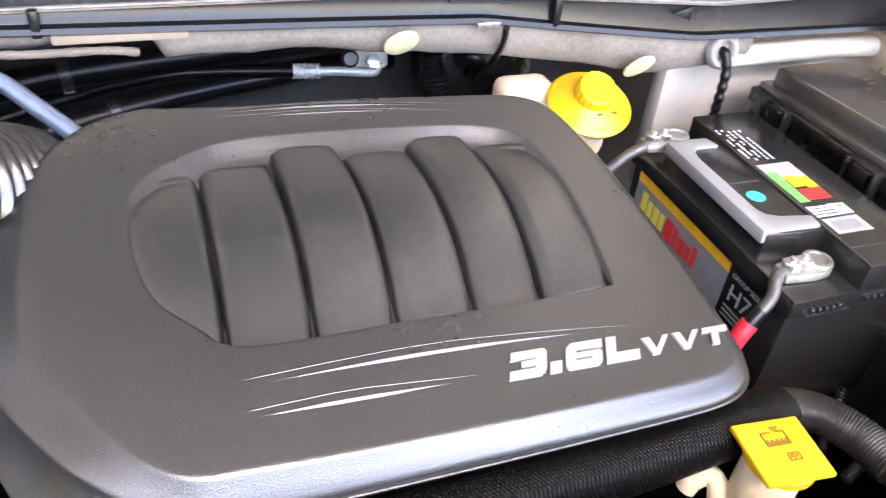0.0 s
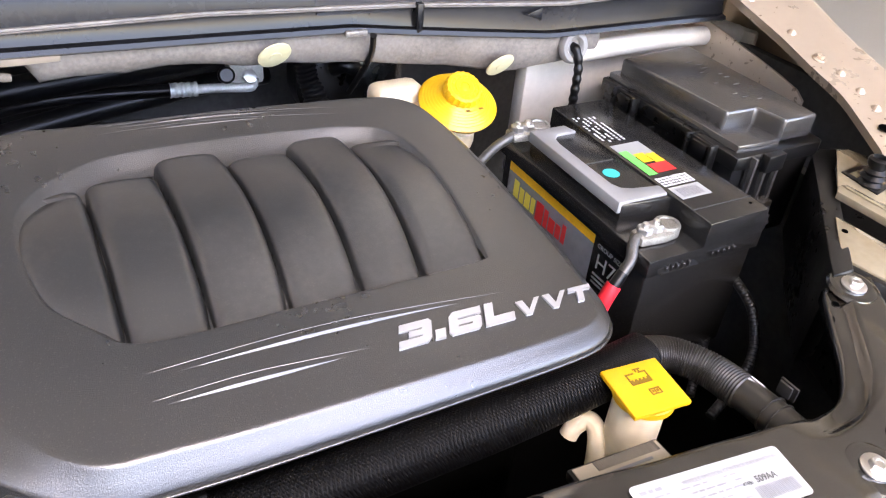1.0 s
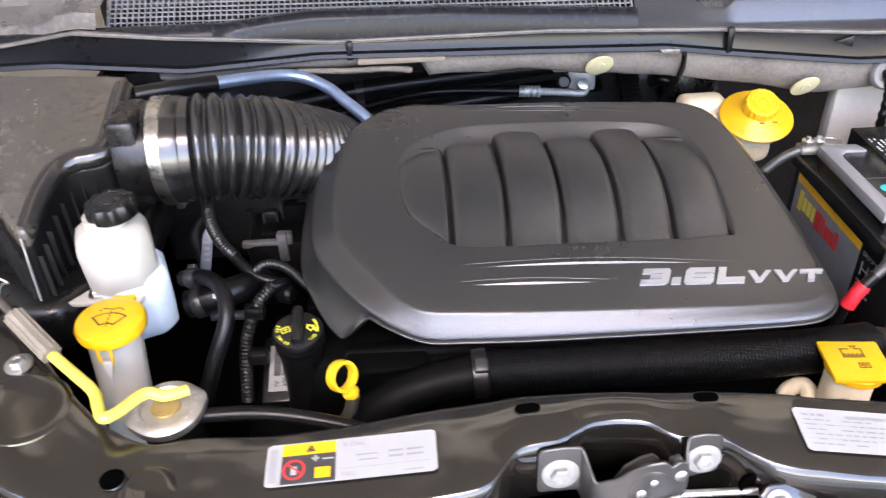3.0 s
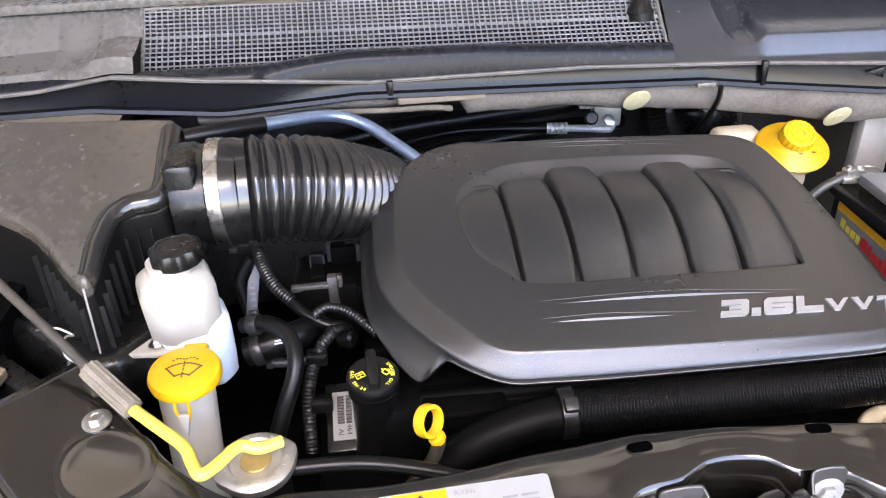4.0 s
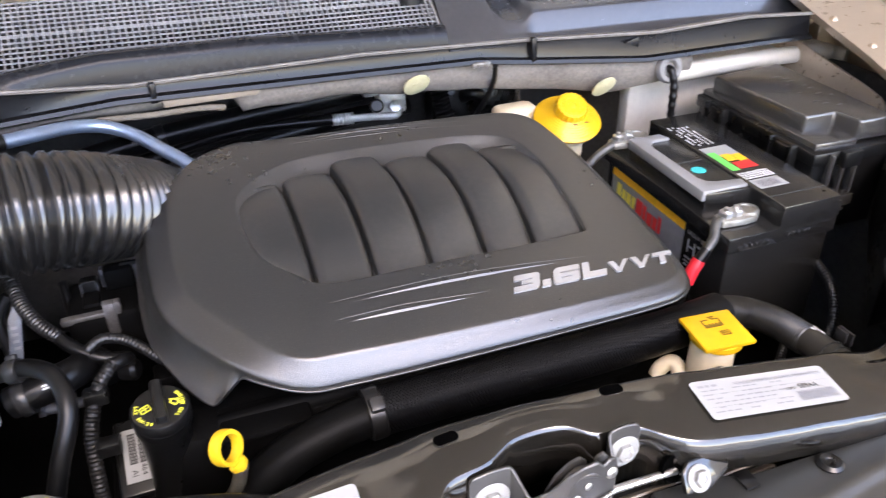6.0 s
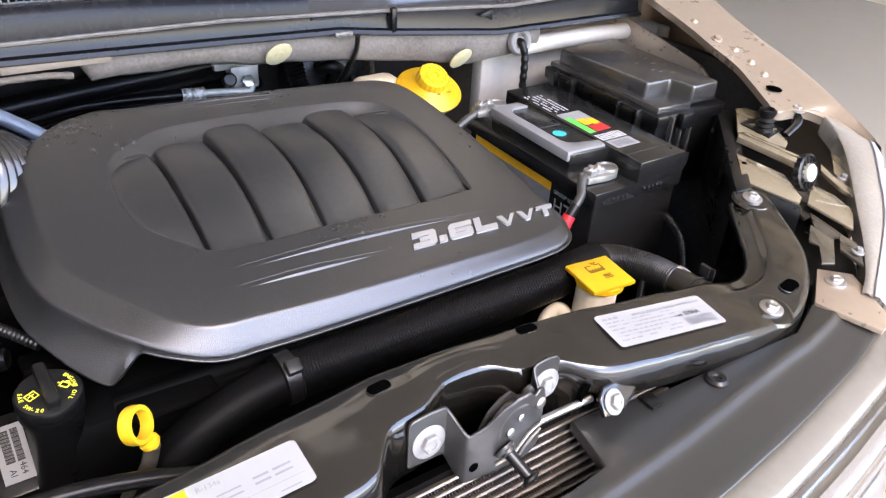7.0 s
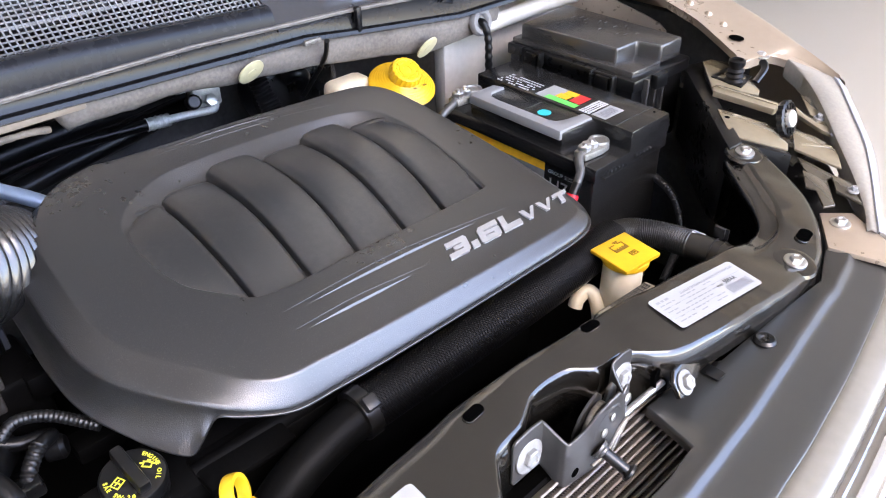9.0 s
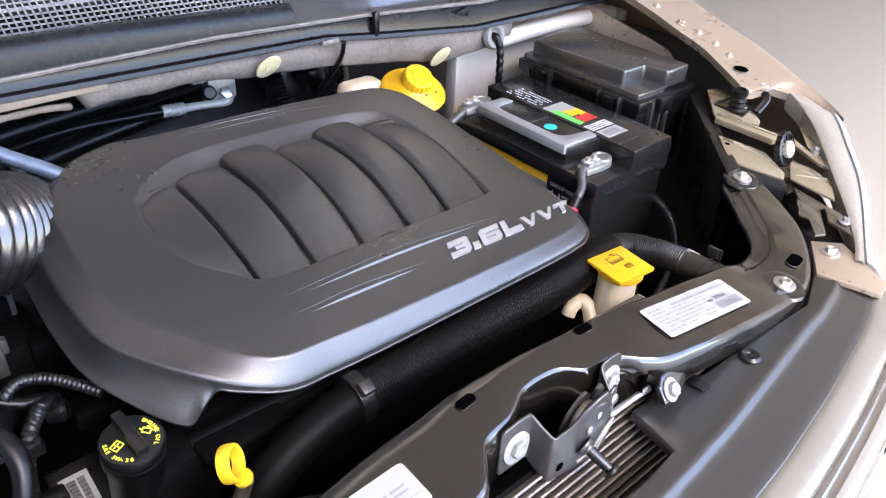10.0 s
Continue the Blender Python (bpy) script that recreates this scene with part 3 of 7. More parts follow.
def crossmember():
    t = thing("crossmember", (0.0, -0.28, 0.80), "glossy black painted steel radiator crossmember", "car body")
    back = [(-0.56, -0.10), (-0.52, -0.16), (-0.46, -0.225), (-0.405, -0.256), (-0.362, -0.252), (-0.29, -0.2525), (-0.2315, -0.250), (-0.174, -0.244), (-0.125, -0.2415), (-0.104, -0.240),
            (-0.086, -0.2385), (-0.055, -0.2385), (-0.038, -0.239), (-0.022, -0.2393), (0.0, -0.240), (0.022, -0.242), (0.040, -0.2437), (0.053, -0.2447), (0.078, -0.2462), (0.105, -0.248),
            (0.130, -0.2505), (0.18, -0.2555), (0.235, -0.257), (0.29, -0.260), (0.345, -0.262), (0.385, -0.262), (0.415, -0.256), (0.447, -0.232), (0.475, -0.201), (0.523, -0.147)]
    fore = [(-0.64, -0.16), (-0.60, -0.23), (-0.54, -0.285), (-0.45, -0.325), (-0.37, -0.338), (-0.29, -0.338), (-0.222, -0.335), (-0.162, -0.330), (-0.122, -0.325), (-0.104, -0.308),
            (-0.088, -0.2935), (-0.056, -0.2885), (-0.038, -0.280), (-0.024, -0.2735), (0.0, -0.272), (0.022, -0.276), (0.038, -0.289), (0.050, -0.2935), (0.078, -0.2955), (0.100, -0.314),
            (0.125, -0.328), (0.18, -0.336), (0.225, -0.338), (0.285, -0.341), (0.345, -0.343), (0.40, -0.338), (0.445, -0.320), (0.495, -0.288), (0.535, -0.245), (0.585, -0.160)]
    b = catmull([V(*p, 0) for p in back], 5)
    f = catmull([V(*p, 0) for p in fore], 5)
    loops = []
    for p, q in zip(b, f):
        d = (q - p)
        u = d.normalized()
        L = d.length
        row = []
        # at one end the inner edge steps down to a narrow flange
        st = 0.009 * min(max((p.x - 0.33) / 0.06, 0.0), 1.0)
        ka, kb = min(1.0, L * 0.42 / 0.027), min(1.0, L * 0.4 / 0.010)
        inner = [(-0.001, -0.026), (-0.0025, -0.004 - st), (0.0, -0.0008 - st), (0.004, -st), (0.012, 0.0004 - st), (0.015, 0.0002 - st * 0.92), (0.019, -st * 0.45), (0.023, -st * 0.06), (0.027, -0.0002)]
        outer = [(0.010, -0.0006), (0.0058, -0.0014), (0.0028, -0.0036), (0.0010, -0.0078), (0.0003, -0.016), (0.0, -0.034 - 0.028 * math.exp(-(max(abs(p.x) - 0.09, 0.0) / 0.03) ** 2))]
        for s, dz in [(q * ka, z) for q, z in inner] + [(L * 0.5, -0.0010)] + [(L - q * kb, z) for q, z in outer]:
            r = p + u * s
            row.append(V(r.x, r.y, shelf(r.x, r.y) + dz))
        loops.append(row)
    body = part("beam", loft(loops, closed=False), M_PAINT, t, angle=75)
    sol = body.modifiers.new("thick", "SOLIDIFY")
    sol.thickness, sol.offset = 0.0018, -1
    # oval slots and holes
    for x, y, rx, ry, turn in ((-0.424, -0.290, 0.0105, 0.0095, 0), (-0.078, -0.252, 0.011, 0.0052, 5), (0.078, -0.252, 0.011, 0.0052, -5), (0.426, -0.304, 0.0145, 0.0078, 8), (0.5, -0.175, 0.004, 0.004, 0)):
        m = Matrix.Translation((x, y, shelf(x, y) + 0.0002)) @ pose(0, 0, 0, 7.5, 0, turn)
        lo = []
        for g, dz in ((1.10, 0.0001), (1.06, 0.0006), (1.0, 0.0005), (0.97, -0.001)):
            lo.append([m @ V((max(rx - ry, 0) * (1 if math.cos(a) > 0 else -1)) + ry * g * math.cos(a), ry * g * math.sin(a), dz) for a in (2 * math.pi * (i + 0.5) / 28 for i in range(28))])
        rim = part("slot_rim", loft(lo), M_PAINT, t)
        hole = loft([lo[2]], cap1=True)
        for v in hole.verts:
            v.co.z += 0.0001
        part("slot", hole, M_HOLE, rim, "open dark slot")
    # pressed pads round the bolts
    for x, y in ((0.370, -0.320), (0.545, -0.162)):
        m = Matrix.Translation((x, y, shelf(x, y) + 0.0002)) @ pose(0, 0, 0, 7.5)
        pad = part("bolt_pad", lathe([(0.026, -0.003), (0.024, 0.0006), (0.020, 0.0016), (0.017, 0.0012)], m, 32), M_PAINT, t)
        hexbolt(m @ V(0, 0, 0.0014), (0, -0.13, 1), pad, label="zinc bolt with washer")
    m = Matrix.Translation((-0.532, -0.176, shelf(-0.532, -0.176) + 0.0006))
    hexbolt(m @ V(0, 0, 0), (0, -0.13, 1), t, 0.0075, 0.0125, label="zinc bolt with washer")
    # pressed forms at one end
    m = Matrix.Translation((-0.515, -0.222, shelf(-0.515, -0.222) + 0.0004)) @ pose(0, 0, 0, 7.5, 9, 0)
    part("pressed_bulge", lathe([(0.041, -0.003), (0.039, 0.0002), (0.036, 0.0012), (0.033, 0.0014), (0.028, 0.0006), (0.012, 0.0003)], m, 48), M_PAINT, t)
    m = Matrix.Translation((-0.395, -0.300, shelf(-0.395, -0.300))) @ pose(0, 0, 0, 7.5, 0, 0)
    part("pressed_bulge", lathe([(0.024, -0.002), (0.020, 0.0010), (0.015, 0.0016), (0.010, 0.0002)], m, 32), M_PAINT, t)
    # hanging front face with two mounting ears
    for x, y, z in ((0.114, -0.3365, 0.8845), (-0.205, -0.338, 0.872)):
        m = turned((x, y, z), (0.12, -0.80, 0.58))
        ear = part("mount_ear", prism([(-0.0145, -0.010), (0.010, -0.013), (0.033, -0.003), (0.036, 0.003), (0.014, 0.0150), (-0.006, 0.0155), (-0.0145, 0.008)], -0.006, 0.0, 0.002, m), M_PAINT, t)
        hexbolt(m @ V(0, 0, 0.0005), m.to_3x3() @ V(0, 0, 1), ear, 0.0075, 0.0118, label="bright zinc flange bolt", mt=M_ZINC)
    part("cable_hole", lathe([(0.0125, -0.004), (0.0122, 0.0008), (0.011, 0.0012), (0.004, -0.002)], turned((0.101, -0.3195, 0.884), (0.1, -0.93, 0.35)), 24), M_HOLE, t, "open dark hole for the release cable")
    return t


M_ZINC = mat("white_zinc", (0.24, 0.24, 0.235), 0.45, metal=0.2, var=0.2, vscale=90)
# Near-black discs carry the shade inside the holes and slots.
M_HOLE = mat("hole_shade_black", (0.001, 0.001, 0.001), 0.9, spec=0.0)
crossmember()


def hood_latch():
    t = thing("hood_latch", (0.0, -0.30, 0.84), "black and zinc steel hood latch bolted to the crossmember", "latch")

    def upright(poly, y, thick, bevel=0.0008):
        """A plate cut in the x-z plane, its front face at y."""
        m = turned((0, y, 0), (0, -1, 0), (1, 0, 0))
        return prism(poly, -thick, 0.0, bevel, m)
    def folded(name, line, label=""):
        """Sheet steel bent along a plan line, with its lower and upper edge at each point."""
        fine = catmull([V(x, y, 0) for x, y, lo, hi in line], 4)
        k = np.linspace(0, len(line) - 1, len(fine))
        lo = np.interp(k, range(len(line)), [p[2] for p in line])
        hi = np.interp(k, range(len(line)), [p[3] for p in line])
        rows = [[V(p.x, p.y, a), V(p.x, p.y, a * 0.96 + b * 0.04), V(p.x, p.y, (a + b) / 2), V(p.x, p.y, b * 0.96 + a * 0.04), V(p.x, p.y, b)] for p, a, b in zip(fine, lo, hi)]
        ob = part(name, loft(rows, closed=False), M_LATCH, t, label, angle=60)
        sol = ob.modifiers.new("thick", "SOLIDIFY")
        sol.thickness, sol.offset = 0.0024, 0
        return ob

    sheet_l = folded("folded_sheet", [(-0.0745, -0.2925, 0.869, 0.911), (-0.071, -0.2925, 0.866, 0.917), (-0.055, -0.2925, 0.866, 0.919), (-0.0405, -0.2925, 0.866, 0.918), (-0.0370, -0.2945, 0.862, 0.914), (-0.0345, -0.303, 0.853, 0.907), (-0.0325, -0.3115, 0.846, 0.902),
                                   (-0.0290, -0.3150, 0.846, 0.899), (-0.016, -0.3190, 0.850, 0.907), (-0.004, -0.3225, 0.853, 0.922), (0.008, -0.3250, 0.856, 0.930), (0.019, -0.3255, 0.857, 0.932), (0.026, -0.3250, 0.859, 0.925), (0.032, -0.3240, 0.860, 0.929), (0.038, -0.3222, 0.863, 0.926), (0.041, -0.3212, 0.865, 0.914)], "dark steel sheet with a bolted ear")
    hexbolt((-0.0555, -0.2940, 0.889), (0, -1, 0.10), sheet_l, 0.0088, 0.0160, label="large bright zinc bolt", mt=M_ZINC)
    sheet_r = folded("ear_plate", [(0.0430, -0.318, 0.866, 0.904), (0.0450, -0.309, 0.868, 0.914), (0.0470, -0.3005, 0.874, 0.924), (0.0500, -0.2985, 0.878, 0.928), (0.062, -0.2985, 0.882, 0.930), (0.073, -0.2985, 0.884, 0.928), (0.077, -0.2985, 0.888, 0.922)])
    hexbolt((0.0625, -0.3000, 0.902), (0, -1, 0.10), sheet_r, 0.0085, 0.0150, label="large bright zinc bolt", mt=M_ZINC)
    part("side_hole", lathe([(0.0048, 0), (0.0044, 0.0006)], turned((-0.030, -0.3238, 0.872), (0, -1, 0)), 16), M_HOLE, t, "open round hole")
    # cheek plate behind the sheet, with the open jaw of the catch
    cheek = [(-0.014, 0.868), (-0.014, 0.892), (-0.006, 0.907), (0.006, 0.917), (0.016, 0.920), (0.022, 0.914), (0.022, 0.899), (0.028, 0.897), (0.031, 0.914), (0.038, 0.917), (0.045, 0.908), (0.045, 0.880), (0.036, 0.866)]
    part("cheek_plate", upright(cheek, -0.3085, 0.003, 0.0007), M_LATCH, t)
    claw = [(-0.004, 0.880), (-0.006, 0.894), (0.002, 0.908), (0.014, 0.914), (0.022, 0.908), (0.018, 0.900), (0.010, 0.900), (0.008, 0.892), (0.016, 0.884), (0.010, 0.874)]
    part("catch_hook", upright([(p.x, p.y) for p in catmull([V(x, z, 0) for x, z in claw], 4, True)], -0.3150, 0.0055, 0.001), M_WORN, t, "worn bare steel catch hook")
    arch = [V(0.012 + 0.0165 * math.cos(a), 0, 0.893 + 0.027 * math.sin(a)) for a in np.linspace(math.pi * 1.05, math.pi * 0.12, 14)]
    part("pressed_arch", tube([(p.x, -0.3258 + 0.0035 * abs(p.x - 0.016) / 0.016, p.z) for p in arch], 0.0026, n=8), M_LATCH, t)
    for x, y, z, r in ((0.004, -0.3258, 0.895, 0.0044), (0.013, -0.3268, 0.908, 0.0036), (0.0345, -0.3250, 0.913, 0.0055)):
        part("rivet", lathe([(r, 0), (r, r * 0.2), (r * 0.6, r * 0.42)], turned((x, y, z), (0.1, -1, 0.1)), 18), M_ZINC if r > 0.006 else M_STEEL, t)
    part("torsion_spring", tube([(-0.010, -0.3275, 0.867), (0.006, -0.3300, 0.874), (0.022, -0.3290, 0.888), (0.036, -0.3270, 0.891)], 0.0016, n=8), M_WORN, t)
    part("torsion_spring", tube([(0.014, -0.3295, 0.868), (0.026, -0.3285, 0.880), (0.037, -0.3265, 0.884)], 0.0014, n=8), M_WORN, t)
    m = turned((0.0, -0.3245, 0.8795), (0.26, -0.90, -0.50))
    part("pivot_collar", lathe([(0.0095, 0), (0.0095, 0.002), (0.0075, 0.004), (0.0075, 0.006), (0.006, 0.007)], m, 24), M_LATCH, t)
    part("release_pin", lathe([(0.0058, 0.004), (0.0052, 0.007), (0.0052, 0.030), (0.0060, 0.031), (0.0084, 0.032), (0.0086, 0.0342), (0.0056, 0.0355)], m, 24), M_BLACK, t)
    part("cable_rod", tube([(0.036, -0.320, 0.8838), (0.070, -0.3198, 0.8822), (0.104, -0.3200, 0.8805)], 0.0034, n=10), M_STEEL, t, "pale steel release rod")
    return t


M_WORN = mat("worn_bare_steel", (0.26, 0.24, 0.22), 0.33, metal=0.9, var=0.35, vscale=40, grain=0.2, gscale=300)
M_LATCH = mat("black_phosphate_steel", (0.085, 0.083, 0.081), 0.33, metal=0.6, var=0.12, rvar=0.06)
hood_latch()


# ---- grille cover, condenser, grille and bumper ----
def grille_cover():
    t = thing("grille_cover", (0.2, -0.39, 0.83), "satin black plastic sight shield over the grille", "panel")
    inner = [(-0.52, -0.29), (-0.40, -0.345), (-0.27, -0.335), (-0.17, -0.343), (-0.09, -0.322), (-0.082, -0.374), (-0.03, -0.378), (0.03, -0.378), (0.074, -0.373), (0.085, -0.318), (0.14, -0.322), (0.176, -0.334), (0.267, -0.338), (0.39, -0.346), (0.455, -0.322), (0.515, -0.288)]
    outer = [(-0.47, -0.390), (-0.40, -0.409), (-0.30, -0.429), (-0.2, -0.442), (-0.13, -0.449), (-0.09, -0.452), (-0.03, -0.454), (0.03, -0.453), (0.075, -0.451), (0.10, -0.449), (0.145, -0.446), (0.19, -0.441), (0.265, -0.432), (0.36, -0.417), (0.42, -0.406), (0.475, -0.390)]
    k = 5
    a = [V(*p, 0) for p in inner]
    b = catmull([V(*p, 0) for p in outer], k)
    fine = []
    for i in range(len(a) - 1):
        fine += [a[i].lerp(a[i + 1], j / k) for j in range(k)]
    fine.append(a[-1])
    loops = []
    for p, q in zip(fine, b):
        row = []
        L = (q - p).length
        base = 0.862
        for s, dz in ((0.0, -0.012), (0.001, -0.001), (0.004, 0.0), (max(L - 0.072, 0.008), 0.0006), (max(L - 0.064, 0.012), 0.0026), (max(L - 0.060, 0.016), 0.0036), (max(L - 0.057, 0.019), 0.0034), (max(L - 0.054, 0.022), 0.0022), (max(L - 0.050, 0.026), -0.0006), (max(L - 0.046, 0.030), -0.0022), (max(L - 0.040, 0.036), -0.0030), (L - 0.012, -0.0045), (L - 0.0015, -0.0049), (L - 0.0003, -0.0056), (L, -0.0085)):
            r = p + (q - p) * (s / L)
            row.append(V(r.x, r.y, base + dz - 0.01 * abs(r.x) ** 2))
        loops.append(row)
    body = part("shield", loft(loops, closed=False), M_SATIN, t, angle=60)
    sol = body.modifiers.new("thick", "SOLIDIFY")
    sol.thickness, sol.offset = 0.002, -1
    for x, y in ((0.246, -0.352), (-0.246, -0.352)):
        m = Matrix.Translation((x, y, 0.862))
        part("push_pin", lathe([(0.012, 0), (0.012, 0.002), (0.009, 0.0045), (0.005, 0.0035), (0.004, 0.0025)], m, 24), M_BLACK, t)
    part("pin_tab", prism([(-0.007, -0.012), (0.007, -0.012), (0.008, 0.008), (-0.008, 0.008)], 0.863, 0.866, 0.001, Matrix.Translation((0.165, -0.338, 0))), M_BLACK, t)
    return t


grille_cover()


def condenser():
    t = thing("condenser", (0, -0.34, 0.70), "grey finned condenser core behind the grille", "radiator")
    m = turned((0.0, -0.352, 0.795), (0, -0.75, 0.66), (1, 0, 0))
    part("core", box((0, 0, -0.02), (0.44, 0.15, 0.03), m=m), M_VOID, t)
    for i in range(19):
        y = -0.066 + i * 0.0075
        bm = box((0, y, 0.0), (0.44, 0.0027, 0.012), 0.0007, m=m, seg=1)
        part("flat_tube", bm, M_FIN, t)
    # slanted fins between the tube rows
    bm = bmesh.new()
    for i in range(18):
        y = -0.066 + i * 0.0075 + 0.00375
        for j in range(72):
            x = -0.108 + j * 0.003
            box((x, y, -0.003), (0.0006, 0.0046, 0.008), m=m @ pose(0, 0, 0, 0, 0, 0), bm=bm)
    tagged(part("fin", bm, M_FINS, t), kind="stuff")
    return t


M_FINS = mat("dark_fins", (0.06, 0.052, 0.046), 0.6, metal=0.4, var=0.3, vscale=60)
condenser()


def front_end():
    t = thing("grille", (0.3, -0.44, 0.60), "chrome grille surround with pale chrome bars", "grille")
    edge = [(-0.47, -0.394), (-0.30, -0.433), (-0.13, -0.453), (0.03, -0.457), (0.145, -0.450), (0.265, -0.436), (0.36, -0.421), (0.42, -0.410), (0.477, -0.393), (0.50, -0.386)]
    path = catmull([V(*p, 0) for p in edge], 6)

    def band(profile, name, material, label=""):
        loops = []
        for i, p in enumerate(path):
            d = (path[min(i + 1, len(path) - 1)] - path[max(i - 1, 0)]).normalized()
            nrm = V(d.y, -d.x, 0)
            loops.append([p + nrm * o + V(0, 0, 0.862 + z - 0.01 * p.x ** 2) for o, z in profile])
        part(name, loft(loops, closed=False, cap0=False), material, t, label, angle=50)

    band([(-0.0075, -0.016), (-0.0068, -0.0085), (-0.0050, -0.0066), (0.003, -0.0062), (0.022, -0.0085), (0.026, -0.0115), (0.0275, -0.020)], "surround", M_TRIM, "pale satin chrome surround")
    band([(0.027, -0.020), (0.030, -0.0185), (0.034, -0.0195), (0.036, -0.026), (0.039, -0.027), (0.043, -0.0262), (0.046, -0.034), (0.050, -0.040), (0.055, -0.042), (0.058, -0.056), (0.052, -0.07)], "surround_step", M_CHROME)
    for i in range(4):
        z = -0.085 - i * 0.05
        band([(0.030, z - 0.012), (0.052 + 0.006 * i, z - 0.010), (0.058 + 0.006 * i, z), (0.050 + 0.006 * i, z + 0.008), (0.03, z + 0.008)], "grille_bar", M_CHROME)
    b = thing("bumper", (0.45, -0.45, 0.25), "champagne painted front bumper and nose", "bumper")
    outl = [(-0.80, -0.10), (-0.70, -0.27), (-0.5, -0.44), (-0.25, -0.53), (0.0, -0.555), (0.25, -0.53), (0.5, -0.455), (0.62, -0.38), (0.74, -0.25), (0.84, -0.08)]
    pth = catmull([V(*p, 0) for p in outl], 6)
    loops = []
    for p in pth:
        c = V(0, 0.15, 0)
        u = (p - c).normalized()
        loops.append([p - u * 0.06 + V(0, 0, 0.64), p + V(0, 0, 0.635), p + u * 0.022 + V(0, 0, 0.60), p + u * 0.03 + V(0, 0, 0.5), p + u * 0.02 + V(0, 0, 0.3), p - u * 0.06 + V(0, 0, 0.22)])
    part("skin", loft(loops, closed=False), M_GOLD, b, angle=50)
    tab = prism([(0.452, -0.326), (0.470, -0.397), (0.500, -0.392), (0.548, -0.315), (0.520, -0.285)], 0.858, 0.8645, 0.001)
    tb = single("grille_bracket", tab, M_GOLD, "champagne painted bracket at the grille's corner", "bracket")
    hexbolt((0.513, -0.314, 0.8645), (0, 0, 1), tb, 0.0075, 0.0125, label="zinc bolt")


front_end()


# ---- wings and headlamp ----
INNER = [(0.84, 0.50), (0.822, 0.40), (0.812, 0.30), (0.808, 0.20), (0.800, 0.135), (0.795, 0.078), (0.777, 0.028), (0.758, -0.018), (0.750, -0.043), (0.806, -0.056), (0.830, -0.105), (0.834, -0.155)]
OUTER = [(1.0, 0.50), (0.972, 0.40), (0.945, 0.30), (0.917, 0.19), (0.906, 0.12), (0.901, 0.06), (0.893, 0.005), (0.882, -0.042), (0.876, -0.064), (0.868, -0.090), (0.854, -0.125), (0.838, -0.160)]


def wing_z(y):
    return 0.948 + 0.255 * y


def wing(side, label):
    t = thing("front_wing", (side * 0.95, 0.2, 0.6), label, "car body")

    def sgn(p):
        return V(side * p[0], p[1], p[2])
    a = catmull([(x, y, wing_z(y)) for x, y in INNER], 8)
    b = catmull([(x, y, wing_z(y) + 0.004) for x, y in OUTER], 8)
    loops = []
    for p, q in zip(a, b):
        d = q - p
        loops.append([sgn(p + V(0.004, 0, -0.014)), sgn(p + V(0.002, 0, -0.004)), sgn(p), sgn(p + d * 0.06 + V(0, 0, 0.001)), sgn(p + d * 0.50), sgn(p + d * 0.56 + V(0, 0, 0.003)), sgn(p + d * 0.84 + V(0, 0, 0.006)), sgn(p + d * 0.91 + V(0, 0, 0.009)),
                      sgn(q + V(0, 0, 0.006)), sgn(q + V(0.012, -0.006, -0.004)), sgn(q + V(0.018, -0.010, -0.03)), sgn(q + V(0.022, -0.012, -0.12)), sgn(q + V(0.0, 0.0, -0.4))])
    if side < 0:
        loops = loops[::-1]
    part("skin", loft(loops, closed=False), M_GOLD, t, angle=45)
    for x, y in ((0.830, 0.29), (0.832, 0.205), (0.832, 0.111), (0.829, 0.073), (0.821, 0.039)):
        part("dimple", lathe([(0.0075, -0.001), (0.0055, 0.003), (0.0022, 0.0058)], Matrix.Translation(sgn((x, y, wing_z(y) + 0.0015))), 16), M_GOLD, t)
    hexbolt(sgn((0.824, 0.145, wing_z(0.145) + 0.002)), (0, -0.25, 1), t, 0.0065, 0.0095, label="painted flange bolt", mt=M_GOLD)
    hole = loft([[sgn(V(0.797, 0.0, wing_z(0.0)) + V(0.0125 * math.cos(c) - 0.004 * math.sin(c), 0.0105 * math.sin(c), 0.0045 + 0.255 * 0.0105 * math.sin(c))) for c in (2 * math.pi * i / 24 for i in range(24))]], cap1=True)
    bmesh.ops.recalc_face_normals(hole, faces=hole.faces[:])
    part("drain_hole", hole, M_HOLE, t, "open dark hole")
    return t


wing(1, "champagne painted front wing flange with dimples")
wing(-1, "champagne painted front wing flange with dimples")


